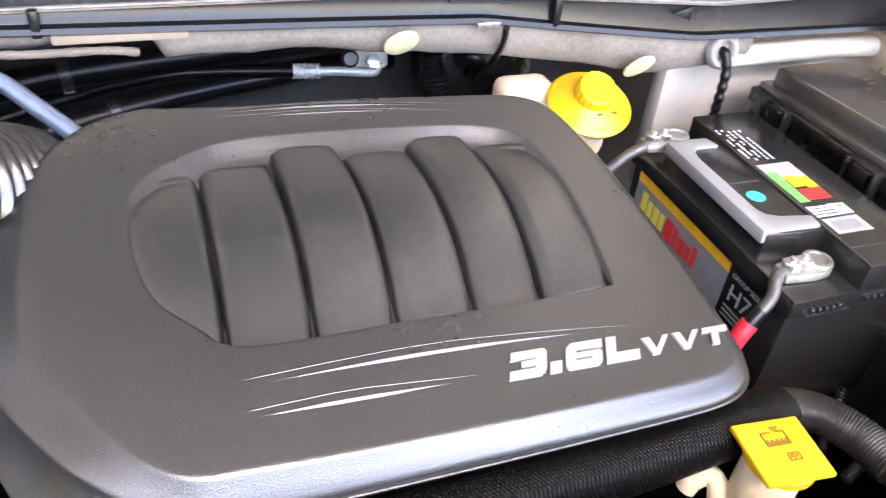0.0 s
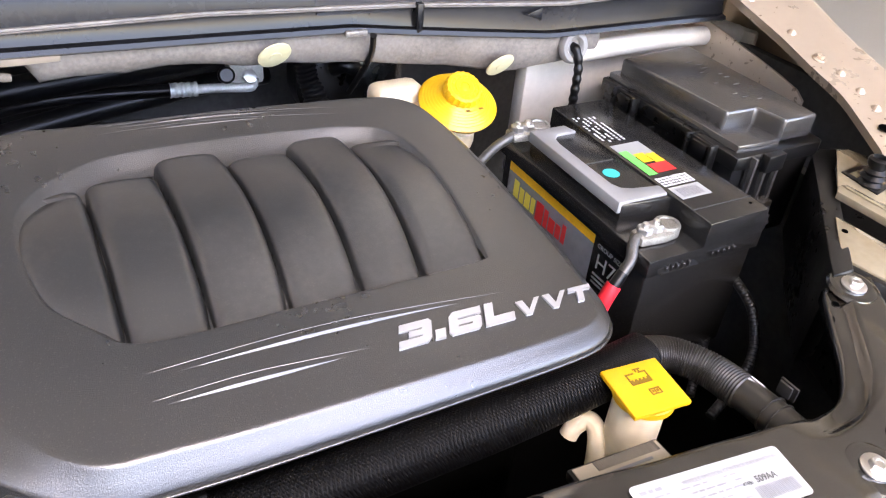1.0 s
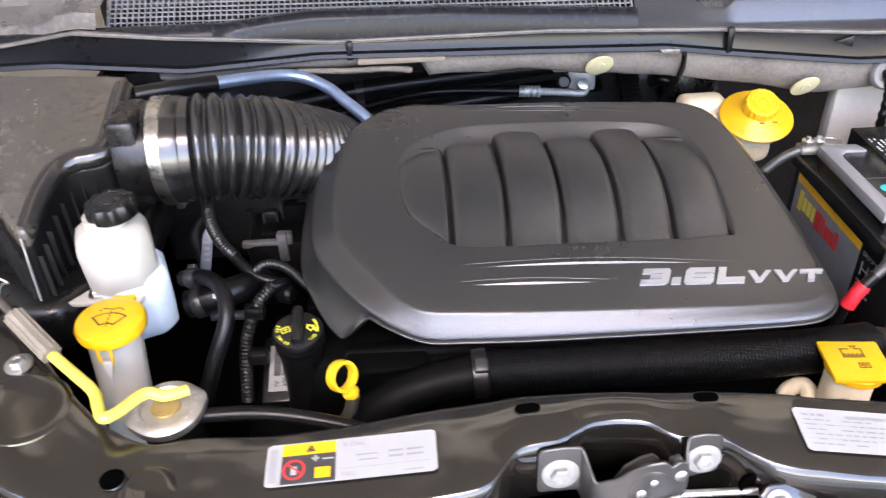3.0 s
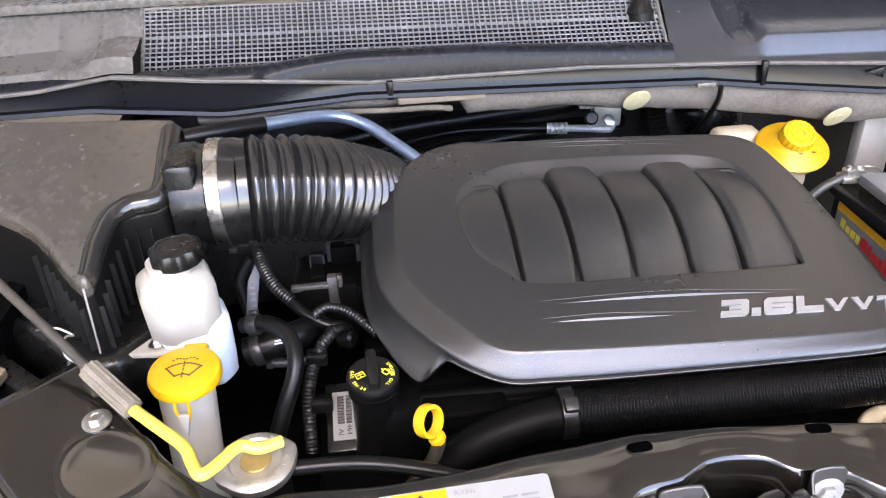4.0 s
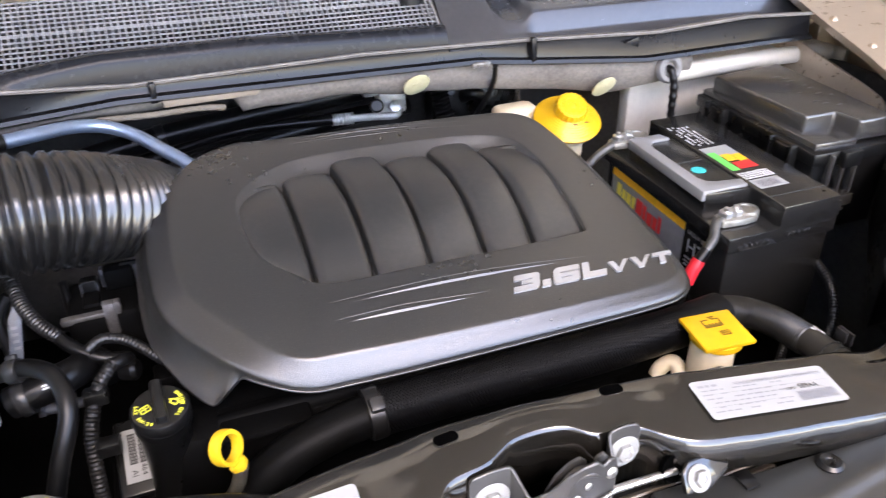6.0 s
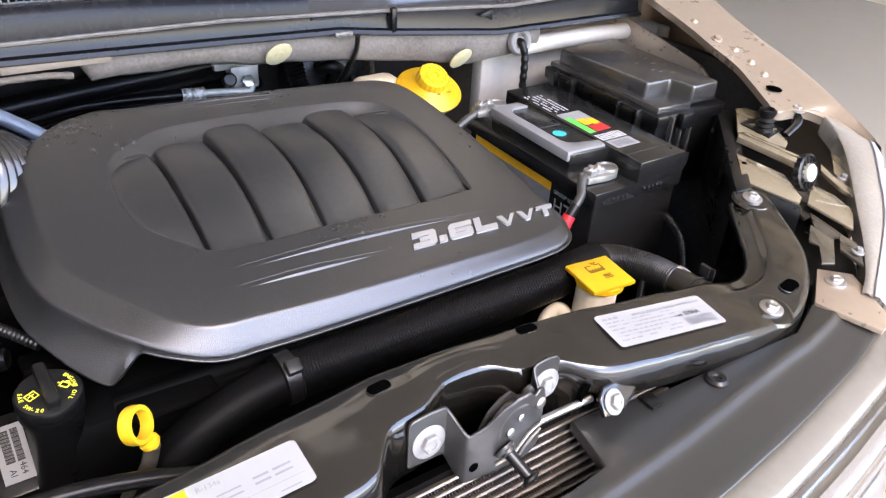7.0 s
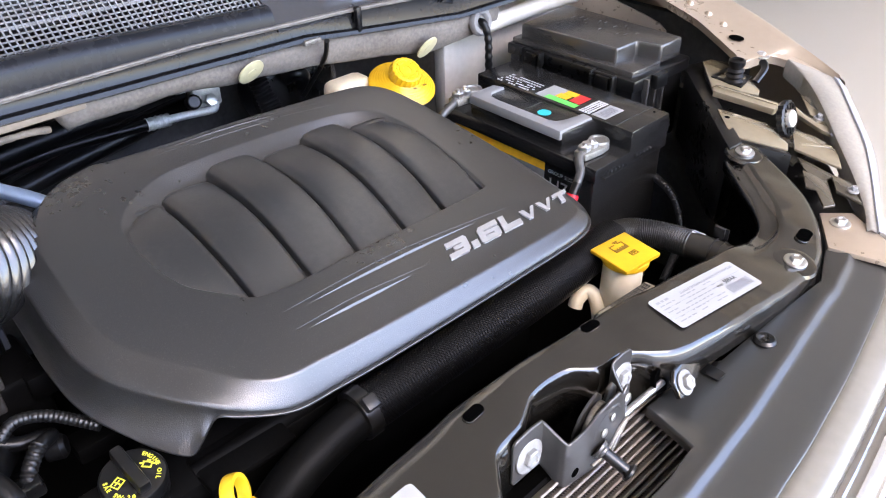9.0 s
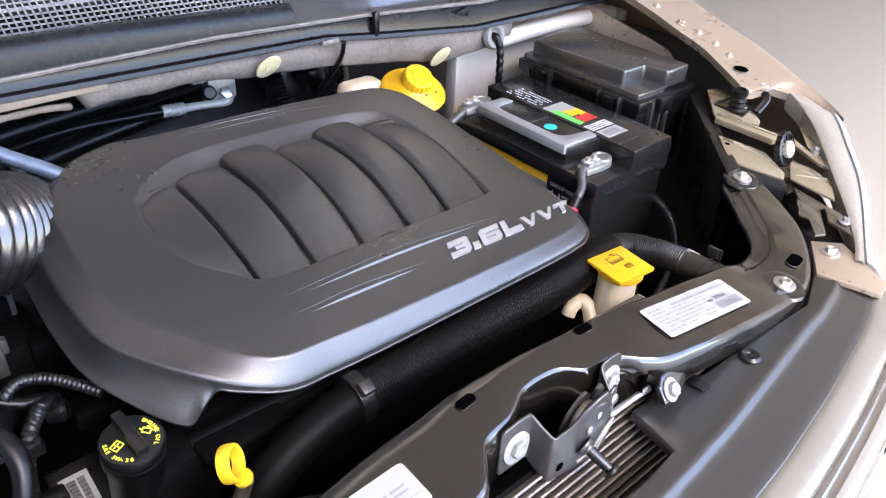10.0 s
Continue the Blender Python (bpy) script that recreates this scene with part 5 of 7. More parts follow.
# ---- battery ----
def battery():
    t = thing("battery", (0.478, 0.13, 0.70), "black car battery with grey handle, yellow and grey side label", "battery")
    yaw = Matrix.Translation((0.478, 0.131, 0)) @ pose(0, 0, 0, 0, 0, -1.5) @ Matrix.Translation((-0.478, -0.131, 0))
    x0, x1, y0, y1 = 0.404, 0.578, -0.026, 0.286
    part("case", prism([(x0 + 0.006, y0 + 0.006), (x1 - 0.004, y0 + 0.006), (x1 - 0.004, y1 - 0.006), (x0 + 0.006, y1 - 0.006)], 0.70, 0.862, 0.004, yaw), M_BATT, t)
    part("lid", prism([(x0, y0), (x1 - 0.002, y0), (x1 - 0.002, y1), (x0, y1)], 0.850, 0.873, 0.0025, yaw), M_BATT, t)
    part("raised_strip", prism([(0.482, y0), (0.5735, y0), (0.5735, y1), (0.482, y1)], 0.870, 0.9045, 0.0025, yaw), M_BATT, t)
    part("centre_block", prism([(0.414, 0.045), (0.485, 0.038), (0.485, 0.232), (0.414, 0.232)], 0.870, 0.902, 0.0025, yaw), M_BATT, t)
    # C-shaped handle
    poly = [(0.410, 0.232), (0.464, 0.232), (0.470, 0.212), (0.440, 0.212), (0.431, 0.203), (0.428, 0.190), (0.429, 0.085), (0.434, 0.074), (0.446, 0.068), (0.482, 0.062), (0.480, 0.044), (0.410, 0.046)]
    part("handle", prism(poly, 0.890, 0.9055, 0.0018, yaw), M_GREY, t, "pale grey plastic carry handle")
    part("strip_seam", box((0.5278, 0.004, 0.9045), (0.0900, 0.0012, 0.0010), m=yaw), M_INK, t)
    part("vent_hole", lathe([(0.0022, -0.001), (0.0020, 0.0004)], yaw @ Matrix.Translation((0.5600, -0.008, 0.9045)), 14), M_HOLE, t, "small dark vent hole")
    part("end_step", prism([(0.5735, y0 + 0.002), (0.5800, y0 + 0.002), (0.5800, y0 + 0.034), (0.5735, y0 + 0.034)], 0.872, 0.894, 0.0015, yaw), M_BATT, t)
    part("seam", box((0.4475, 0.137, 0.9025), (0.05, 0.0015, 0.001), m=yaw), M_INK, t)
    for i in range(5):
        part("front_rib", box((0.430 + i * 0.0085, y0 - 0.001, 0.858), (0.0035, 0.005, 0.006), 0.0006, m=yaw, seg=1), M_BATT, t)
        part("front_rib", box((0.497 + i * 0.0085, y0 - 0.001, 0.862), (0.0035, 0.005, 0.006), 0.0006, m=yaw, seg=1), M_BATT, t)
    part("front_rail", box((0.449, y0 - 0.002, 0.8545), (0.056, 0.006, 0.0025), 0.0008, m=yaw), M_BATT, t)
    part("side_flange", box((x1 + 0.004, 0.0, 0.878), (0.014, 0.04, 0.004), 0.001, m=yaw), M_BATT, t)
    # top stickers
    top = yaw @ Matrix.Translation((0, 0, 0.9047))
    part("dot_sticker", lathe([(0.0105, 0), (0.0105, 0.0004)], yaw @ Matrix.Translation((0.448, 0.109, 0.9021)), 28), M_TEAL, t, "round teal sticker")
    sticker = part("white_sticker", bars([(0.486, 0.128, 0.046, 0.034)], top), M_PAPER, t, "white sticker with coloured warning squares")
    part("green_print", bars([(0.486, 0.084, 0.013, 0.060)], top @ Matrix.Translation((0, 0, 0.0003))), M_GREEN, sticker)
    part("orange_print", bars([(0.501, 0.112, 0.015, 0.022), (0.517, 0.108, 0.014, 0.022)], top @ Matrix.Translation((0, 0, 0.0003))), M_ORANGE, sticker)
    part("red_print", bars([(0.501, 0.086, 0.030, 0.021)], top @ Matrix.Translation((0, 0, 0.0003))), M_RED, sticker)
    code = part("barcode_sticker", bars([(0.487, 0.026, 0.046, 0.026)], top), M_PAPER, t, "white barcode sticker")
    part("barcode", bars([(0.493 + i * 0.0016, 0.030, 0.0007 if i % 3 else 0.0011, 0.017) for i in range(21)], top @ Matrix.Translation((0, 0, 0.0002))), M_GREYINK, code)
    rng = random.Random(4)
    for rects in ([(0.486 + j * 0.0055, 0.056 + i * 0.0052, 0.0042, rng.uniform(0.003, 0.0044)) for i in range(4) for j in range(9)],
                  [(0.487 + j * 0.0075, 0.172 + i * 0.0058, 0.0028, rng.uniform(0.003, 0.0052)) for i in range(13) for j in range(5) if rng.random() < 0.8]):
        tagged(part("small_print", bars(rects, top), M_PALEINK, t, "pale unreadable small print"), kind="stuff")
    # side label
    side = yaw @ turned((x0 + 0.0055, 0.262, 0.0), (-1, 0, 0), (0, -1, 0))
    part("yellow_band", bars([(0.0, 0.834, 0.192, 0.014)], side), M_ORANGE, t, "yellow band of the side label")
    panel = part("grey_panel", bars([(0.0, 0.735, 0.192, 0.099)], side), M_GREYPANEL, t, "grey side label with yellow and red word shapes")
    sh = side @ Matrix.Translation((0, 0, 0.0004))
    part("yellow_mark", bars([(0.016, 0.795, 0.012, 0.032), (0.031, 0.800, 0.010, 0.022), (0.044, 0.800, 0.012, 0.022), (0.059, 0.800, 0.009, 0.022)], sh), M_LEMON, panel)
    part("red_mark", bars([(0.072, 0.795, 0.016, 0.030), (0.091, 0.797, 0.008, 0.026), (0.102, 0.797, 0.013, 0.020), (0.118, 0.797, 0.010, 0.020), (0.131, 0.797, 0.008, 0.027)], sh), M_RED, panel)
    lettering("size_print", "GROUP SIZE", 0.0085, side @ Matrix.Translation((0.199, 0.834, 0.0004)), M_PAPER, t, 0.0001)
    lettering("size_print", "H7", 0.030, side @ Matrix.Translation((0.201, 0.806, 0.0004)), M_PAPER, t, 0.0001)
    for i in range(3):
        part("small_print", bars([(0.201, 0.796 - i * 0.006, 0.034 - 0.006 * (i % 2), 0.0028)], side @ Matrix.Translation((0, 0, 0.0002))), M_GREYINK, t)
    return t


M_BATT = mat("battery_plastic", (0.011, 0.0107, 0.0103), 0.22, var=0.05, grain=0.06, gscale=700, rvar=0.02, spec=0.6)
M_PALEINK = mat("pale_ink", (0.5, 0.5, 0.5), 0.5)
M_GREYPANEL = mat("grey_print", (0.2, 0.2, 0.21), 0.35)
battery()


def terminal(at, cable, label, red):
    t = thing("battery_terminal", at, label, "battery clamp", "battery clamps")
    m = Matrix.Translation(at)
    x, y, z = at
    part("post_cap", lathe([(0.012, 0), (0.0155, 0.002), (0.0158, 0.010), (0.0145, 0.0125), (0.0105, 0.0130), (0.0098, 0.0112), (0.0040, 0.0116)], Matrix.Translation((x + 0.018, y + 0.002, z + 0.002)), 28), M_LEAD, t)
    cl = part("clamp", prism([(-0.030, -0.012), (0.004, -0.016), (0.024, -0.014), (0.032, 0.0), (0.024, 0.014), (0.0, 0.014), (-0.030, 0.010)], 0.000, 0.0110, 0.003, m), M_LEAD, t)
    for dx in (-0.018, -0.002):
        part("stud", lathe([(0.0036, 0.008), (0.0036, 0.0235), (0.002, 0.0245)], m @ Matrix.Translation((dx, 0, 0)), 12), M_STEEL, cl)
        part("nut", lathe([(0.0092, 0.0105), (0.0092, 0.0175), (0.0075, 0.0190)], m @ Matrix.Translation((dx, 0, 0)), 6), M_STEEL, cl)
    part("lug", tube([(x - 0.018, y, z + 0.007), (x - 0.034, y - 0.004, z + 0.004), *cable[:2], V(*cable[1]).lerp(V(*cable[2]), 0.85 if red else 0.1)], lambda q: 0.0068 - 0.0008 * q, n=14), M_LUG, t, "crimped lead-grey cable lug")
    cb = part("cable", tube(cable[1:], 0.0066, n=14), M_RUBBER, t)
    if red:
        part("sleeve", tube(red, 0.0090, n=16), M_REDRUB, cb, "red heat-shrink sleeve")
    return t


M_LUG = mat("crimped_grey_lug", (0.085, 0.084, 0.08), 0.42, metal=0.5, var=0.4, vscale=40, grain=0.4, gscale=260)
M_REDRUB = mat("red_rubber", (0.62, 0.02, 0.03), 0.45, var=0.1)
terminal((0.437, 0.012, 0.874), [(0.392, -0.004, 0.866), (0.378, -0.010, 0.856), (0.362, -0.014, 0.84), (0.35, -0.014, 0.815), (0.345, -0.01, 0.76)], "grey lead battery clamp with red sleeved cable", [(0.366, -0.013, 0.845), (0.358, -0.014, 0.832), (0.352, -0.014, 0.815)])
terminal((0.424, 0.252, 0.887), [(0.372, 0.250, 0.880), (0.352, 0.252, 0.86), (0.338, 0.255, 0.83), (0.335, 0.257, 0.78)], "grey lead battery clamp with black cable", None)


# ---- fuse box ----
def fuse_box():
    t = thing("fuse_box", (0.685, 0.19, 0.80), "black plastic fuse box with a stepped clip-on lid", "fuse box")
    part("lid", prism([(0.618, 0.308), (0.630, 0.115), (0.684, 0.114), (0.689, 0.071), (0.749, 0.068), (0.757, 0.318)], 0.918, 0.951, 0.005, seg=3), M_FUSE, t)
    part("lid_step", prism([(0.612, 0.322), (0.616, 0.072), (0.686, 0.066), (0.700, 0.115), (0.690, 0.32)], 0.912, 0.926, 0.003), M_FUSE, t)
    part("lid_rim", prism([(0.606, 0.328), (0.606, 0.060), (0.755, 0.054), (0.765, 0.060), (0.765, 0.33)], 0.896, 0.916, 0.003), M_BLACK, t)
    part("body", prism([(0.610, 0.324), (0.612, 0.066), (0.750, 0.060), (0.758, 0.324)], 0.78, 0.899, 0.004), M_BLACK, t)
    for y in (0.265, 0.115):
        lf = part("latch_frame", box((0.602, y, 0.899), (0.008, 0.040, 0.036), 0.002), M_BLACK, t)
        part("latch_tongue", box((0.597, y, 0.903), (0.006, 0.026, 0.022), 0.0015), M_BLACK, lf)
        for dy in (-0.021, 0.021):
            part("latch_rib", box((0.598, y + dy, 0.899), (0.014, 0.004, 0.040), 0.001), M_BLACK, lf)
    for x in (0.632, 0.655, 0.678):
        part("front_rib", box((x, 0.056, 0.87), (0.006, 0.012, 0.09), 0.0015), M_FUSE, t)
    part("front_latch", box((0.665, 0.052, 0.905), (0.032, 0.012, 0.024), 0.002), M_BLACK, t)
    for i, y in enumerate((0.30, 0.255, 0.21)):
        part("side_rib", box((0.605, y, 0.85), (0.01, 0.006, 0.08), 0.0015), M_BLACK, t)
    rng = random.Random(9)
    for i in range(12):
        part("moulded_mark", bars([(0.680 + rng.uniform(0, 0.05), 0.13 + 0.012 * i, rng.uniform(0.006, 0.014), 0.0022)], Matrix.Translation((0, 0, 0.9509))), M_PALEMARK, t)
    part("wire_connector", box((0.66, 0.045, 0.845), (0.024, 0.016, 0.018), 0.002), M_FUSE, t)
    return t


M_FUSE = mat("fuse_box_plastic", (0.030, 0.0285, 0.0265), 0.24, var=0.04, grain=0.1, gscale=900, rvar=0.02, spec=0.9)
M_PALEMARK = mat("moulded_mark", (0.07, 0.066, 0.06), 0.4)
fuse_box()


# ---- brake fluid reservoir ----
def brake_reservoir():
    t = thing("brake_fluid_reservoir", (0.355, 0.35, 0.85), "milky brake fluid reservoir with a bright yellow cap", "reservoir")
    part("tank", box((0.335, 0.365, 0.865), (0.12, 0.085, 0.07), 0.018, seg=3), M_AMBERISH, t)
    part("shoulder", box((0.300, 0.395, 0.900), (0.075, 0.05, 0.04), 0.014, seg=3), M_AMBERISH, t)
    m = turned((0.364, 0.338, 0.904), (-0.04, -0.36, 0.93)) @ Matrix.Scale(1.08, 4)
    part("neck", lathe([(0.040, -0.014), (0.042, 0.0)], m, 36), M_AMBERISH, t)
    prof = [(0.043, -0.004), (0.049, 0.000), (0.0505, 0.004), (0.0485, 0.0062)]
    for i in range(7):
        r, z = 0.0470 - 0.0034 * i, 0.0068 + 0.0017 * i
        prof += [(r, z), (r - 0.0010, z + 0.0009), (r - 0.0020, z + 0.0008)]
    cap = part("funnel", lathe(prof + [(0.0225, 0.020)], m, 56), M_YELLOW, t, "bright yellow dished cap with fine rings")
    mk = m @ pose(0, 0, 0.019, 14, 0, 0) @ Matrix.Translation((0, 0, -0.019))
    knob = part("knob", lathe([(0.0205, 0.012), (0.0235, 0.020), (0.0240, 0.030), (0.0220, 0.0345), (0.0185, 0.0355), (0.0175, 0.0345), (0.0125, 0.0345), (0.0115, 0.0358), (0.0065, 0.0358), (0.0058, 0.0346), (0.0045, 0.0352)], mk, 80,
                        mod=lambda a, k: 1 + 0.030 * math.cos(20 * a) if k in (1, 2, 3) else 1), M_YELLOW, cap, "knurled yellow knob")
    for i in range(12):
        a = 2 * math.pi * i / 12
        part("knob_bump", box((0.0150 * math.cos(a), 0.0150 * math.sin(a), 0.0348), (0.0034, 0.0034, 0.0014), 0.0006, m=mk, seg=1), M_YELLOW, knob)
    part("cap_marks", bars([(-0.012, -0.041, 0.006, 0.005), (0.006, -0.041, 0.006, 0.005)], m @ pose(0, 0, 0.0105, -24, 0, 0)), M_DULLYEL, cap)
    return t


M_DULLYEL = mat("dull_yellow_mark", (0.16, 0.085, 0.006), 0.5)
brake_reservoir()


# ---- air filter box and intake hose ----
def air_box():
    t = thing("air_filter_box", (-0.63, 0.12, 0.80), "large grained black plastic air filter housing with ribbed sides", "air filter box")
    plan = [(-0.80, 0.262), (-0.66, 0.252), (-0.535, 0.240), (-0.517, 0.228), (-0.511, 0.17), (-0.509, 0.115), (-0.518, 0.094), (-0.548, 0.086), (-0.564, 0.069), (-0.570, 0.032), (-0.568, -0.016), (-0.574, -0.024), (-0.584, -0.018), (-0.604, 0.006), (-0.629, 0.041), (-0.67, 0.08), (-0.80, 0.17)]
    fine = catmull([V(x, y, 0) for x, y in plan], 6, True)
    n = len(fine)
    out = []
    for i, p in enumerate(fine):
        d = (fine[(i + 2) % n] - fine[i - 2]).normalized()
        out.append(V(-d.y, d.x, 0))
    loops = []

    def ztop(y):
        return 1.03 + 0.25 * (y - 0.1)
    for o, dz in ((-0.0062, -0.0002), (-0.005, -0.0004), (-0.0028, -0.0014), (-0.0010, -0.0034), (0.0, -0.0065), (0.0, -0.020), (0.0, -0.060), (0.0, -0.125)):
        loops.append([p + q * o + V(0, 0, ztop((p + q * o).y) + dz) for p, q in zip(fine, out)])
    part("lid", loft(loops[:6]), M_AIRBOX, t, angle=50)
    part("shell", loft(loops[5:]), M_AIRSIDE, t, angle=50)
    rim = loops[0]
    bm = bmesh.new()
    rows = []
    for y in np.linspace(min(p.y for p in rim) + 0.0005, max(p.y for p in rim if p.x > -0.79) - 0.0005, 70):
        hit = [a.x + (b.x - a.x) * (y - a.y) / (b.y - a.y) for a, b in zip(rim, rim[1:] + rim[:1]) if (a.y - y) * (b.y - y) < 0]
        if len(hit) > 1:
            x0, x1 = min(hit), max(hit)
            rows.append([V(x0 + (x1 - x0) * k / 8, y, ztop(y) - 0.0001) for k in range(9)])
    part("top", loft(rows, bm, closed=False), M_AIRBOX, t)
    part("shoulder_bead", tube([(x, y, ztop(y) - 0.0105) for x, y in ((-0.5205, 0.222), (-0.519, 0.17), (-0.517, 0.118), (-0.527, 0.100), (-0.550, 0.094), (-0.568, 0.076), (-0.5755, 0.034), (-0.5745, -0.006), (-0.576, -0.014))], lambda q: 0.0150 - 0.004 * q, k=8, n=24), M_BEAD, t, "smooth glossy black shoulder")
    # thin upright fins round the prow
    k = 0
    walk_on = 0.0
    for i in range(6 * 6, 15 * 6):
        walk_on += (fine[i] - fine[i - 1]).length
        if walk_on < 0.0150:
            continue
        walk_on = 0.0
        p, q = fine[i] + out[i] * 0.001, out[i]
        h = ztop(p.y) - 0.034
        part("fin", prism([(-0.0007, 0), (0.0007, 0), (0.0004, 0.0055), (-0.0004, 0.0055)], 0.0, 0.078, 0.0, turned((p.x, p.y, h - 0.080), (0, 0, 1), V(q.y, -q.x, 0))), M_FINPLASTIC, t)
    part("corner_rib", tube([(-0.573, -0.029, 0.992), (-0.574, -0.031, 0.955), (-0.575, -0.033, 0.915)], 0.0011, n=8), M_PALE_EDGE, t, "pale moulding edge")
    part("base_tray", prism([(-0.78, 0.25), (-0.50, 0.23), (-0.495, 0.07), (-0.520, 0.0), (-0.555, -0.048), (-0.60, -0.045), (-0.66, 0.01), (-0.78, 0.10)], 0.85, 0.912, 0.016, seg=4), M_BLACK, t)
    # outlet duct
    ax = V(0.995, 0.02, 0.01)
    m = turned((-0.506, 0.143, 1.000), ax)
    part("outlet", lathe([(0.0595, 0.0), (0.0605, 0.006), (0.0605, 0.020), (0.0605, 0.040)], m, 48), M_BLACK, t)
    part("outlet_block", box((-0.492, 0.130, 1.006), (0.036, 0.075, 0.112), 0.008, seg=3), M_BLACK, t)
    return t


# Side copy of the black housing plastic, its shade put into the colour.
M_AIRSIDE = mat("airbox_shaded_side", (0.006, 0.006, 0.006), 0.35, var=0.3, spec=0.25)
# Fins lightened so that they read as lit edges on the sides.
M_FINPLASTIC = mat("airbox_lit_fin", (0.016, 0.0155, 0.015), 0.35, var=0.3, spec=0.5)
M_BEAD = mat("smooth_airbox_shoulder", (0.014, 0.013, 0.012), 0.2, var=0.1, spec=0.8)
M_PALE_EDGE = mat("pale_edge_plastic", (0.30, 0.29, 0.27), 0.6, var=0.3)
# Top copy, lightened and browned: a tan reflection put into the colour.
M_AIRBOX = mat("grained_airbox_lit_top", (0.056, 0.050, 0.041), 0.26, var=0.12, vscale=6, grain=0.32, gscale=700, rvar=0.05, spec=1.0, specks=0.22)
air_box()


def intake_hose():
    t = thing("intake_hose", (-0.36, 0.16, 0.95), "corrugated black rubber intake hose with a steel band clamp", "hose")
    pth = [(-0.440, 0.143, 1.002), (-0.395, 0.150, 0.998), (-0.350, 0.165, 0.986), (-0.315, 0.190, 0.968), (-0.287, 0.225, 0.948), (-0.267, 0.262, 0.925)]
    L = 0.27

    def rip(s):
        w = 0.0165 - 0.0060 * min(s / L, 1)
        base = 0.0625 - 0.011 * max(0, (s - 0.10) / 0.15)
        if s < 0.014:
            return base
        ph = (s - 0.014) / w
        return base - 0.0045 + (0.0082 - 0.0034 * min(s / L, 1)) * abs(math.sin(math.pi * ph)) ** 1.1
    part("bellows", tube(pth, 1.0, k=14, n=56, rip=rip), M_RUBBERG, t, angle=70)
    m = turned((-0.478, 0.142, 1.001), (0.995, 0.02, 0.01))
    part("cuff", lathe([(0.061, 0.010), (0.065, 0.014), (0.065, 0.040), (0.063, 0.046)], m, 56), M_RUBBERG, t)
    part("band_clamp", lathe([(0.0655, 0.012), (0.0664, 0.013), (0.0664, 0.027), (0.0655, 0.028)], m, 64), M_BAND, t, "bright steel band clamp")
    part("clamp_lug", box((0.0, 0, 0.020), (0.014, 0.020, 0.010), 0.002, m=m @ pose(0, 0, 0, 0, 0, 60) @ Matrix.Translation((0.069, 0, 0))), M_BAND, t)
    part("clamp_screw", tube([(-0.462, 0.105, 0.950), (-0.452, 0.105, 0.950)], 0.003, n=8), M_DARKCLIP2, t)
    return t


M_BAND = mat("band_steel", (0.42, 0.41, 0.39), 0.3, metal=1.0, var=0.12)
M_DARKCLIP2 = mat("dark_screw", (0.05, 0.05, 0.05), 0.35, metal=0.6)
M_RUBBERG = mat("smooth_black_rubber", (0.007, 0.007, 0.0072), 0.22, var=0.2, rvar=0.06, dust=0.02, spec=0.85)
intake_hose()

pv = thing("vent_pipe", (-0.33, 0.30, 1.0), "blue-grey metal pipe with a black rubber end", "pipe")
part("pipe", tube([(-0.425, 0.252, 1.040), (-0.385, 0.285, 1.032), (-0.345, 0.325, 1.020), (-0.312, 0.340, 1.009), (-0.278, 0.325, 0.998), (-0.250, 0.295, 0.986), (-0.222, 0.263, 0.974), (-0.195, 0.235, 0.955)], 0.0085, n=18), M_ALU, pv)
part("rubber_end", tube([(-0.505, 0.215, 1.045), (-0.46, 0.228, 1.046), (-0.415, 0.258, 1.039)], 0.0115, n=16), M_RUBBER, pv)


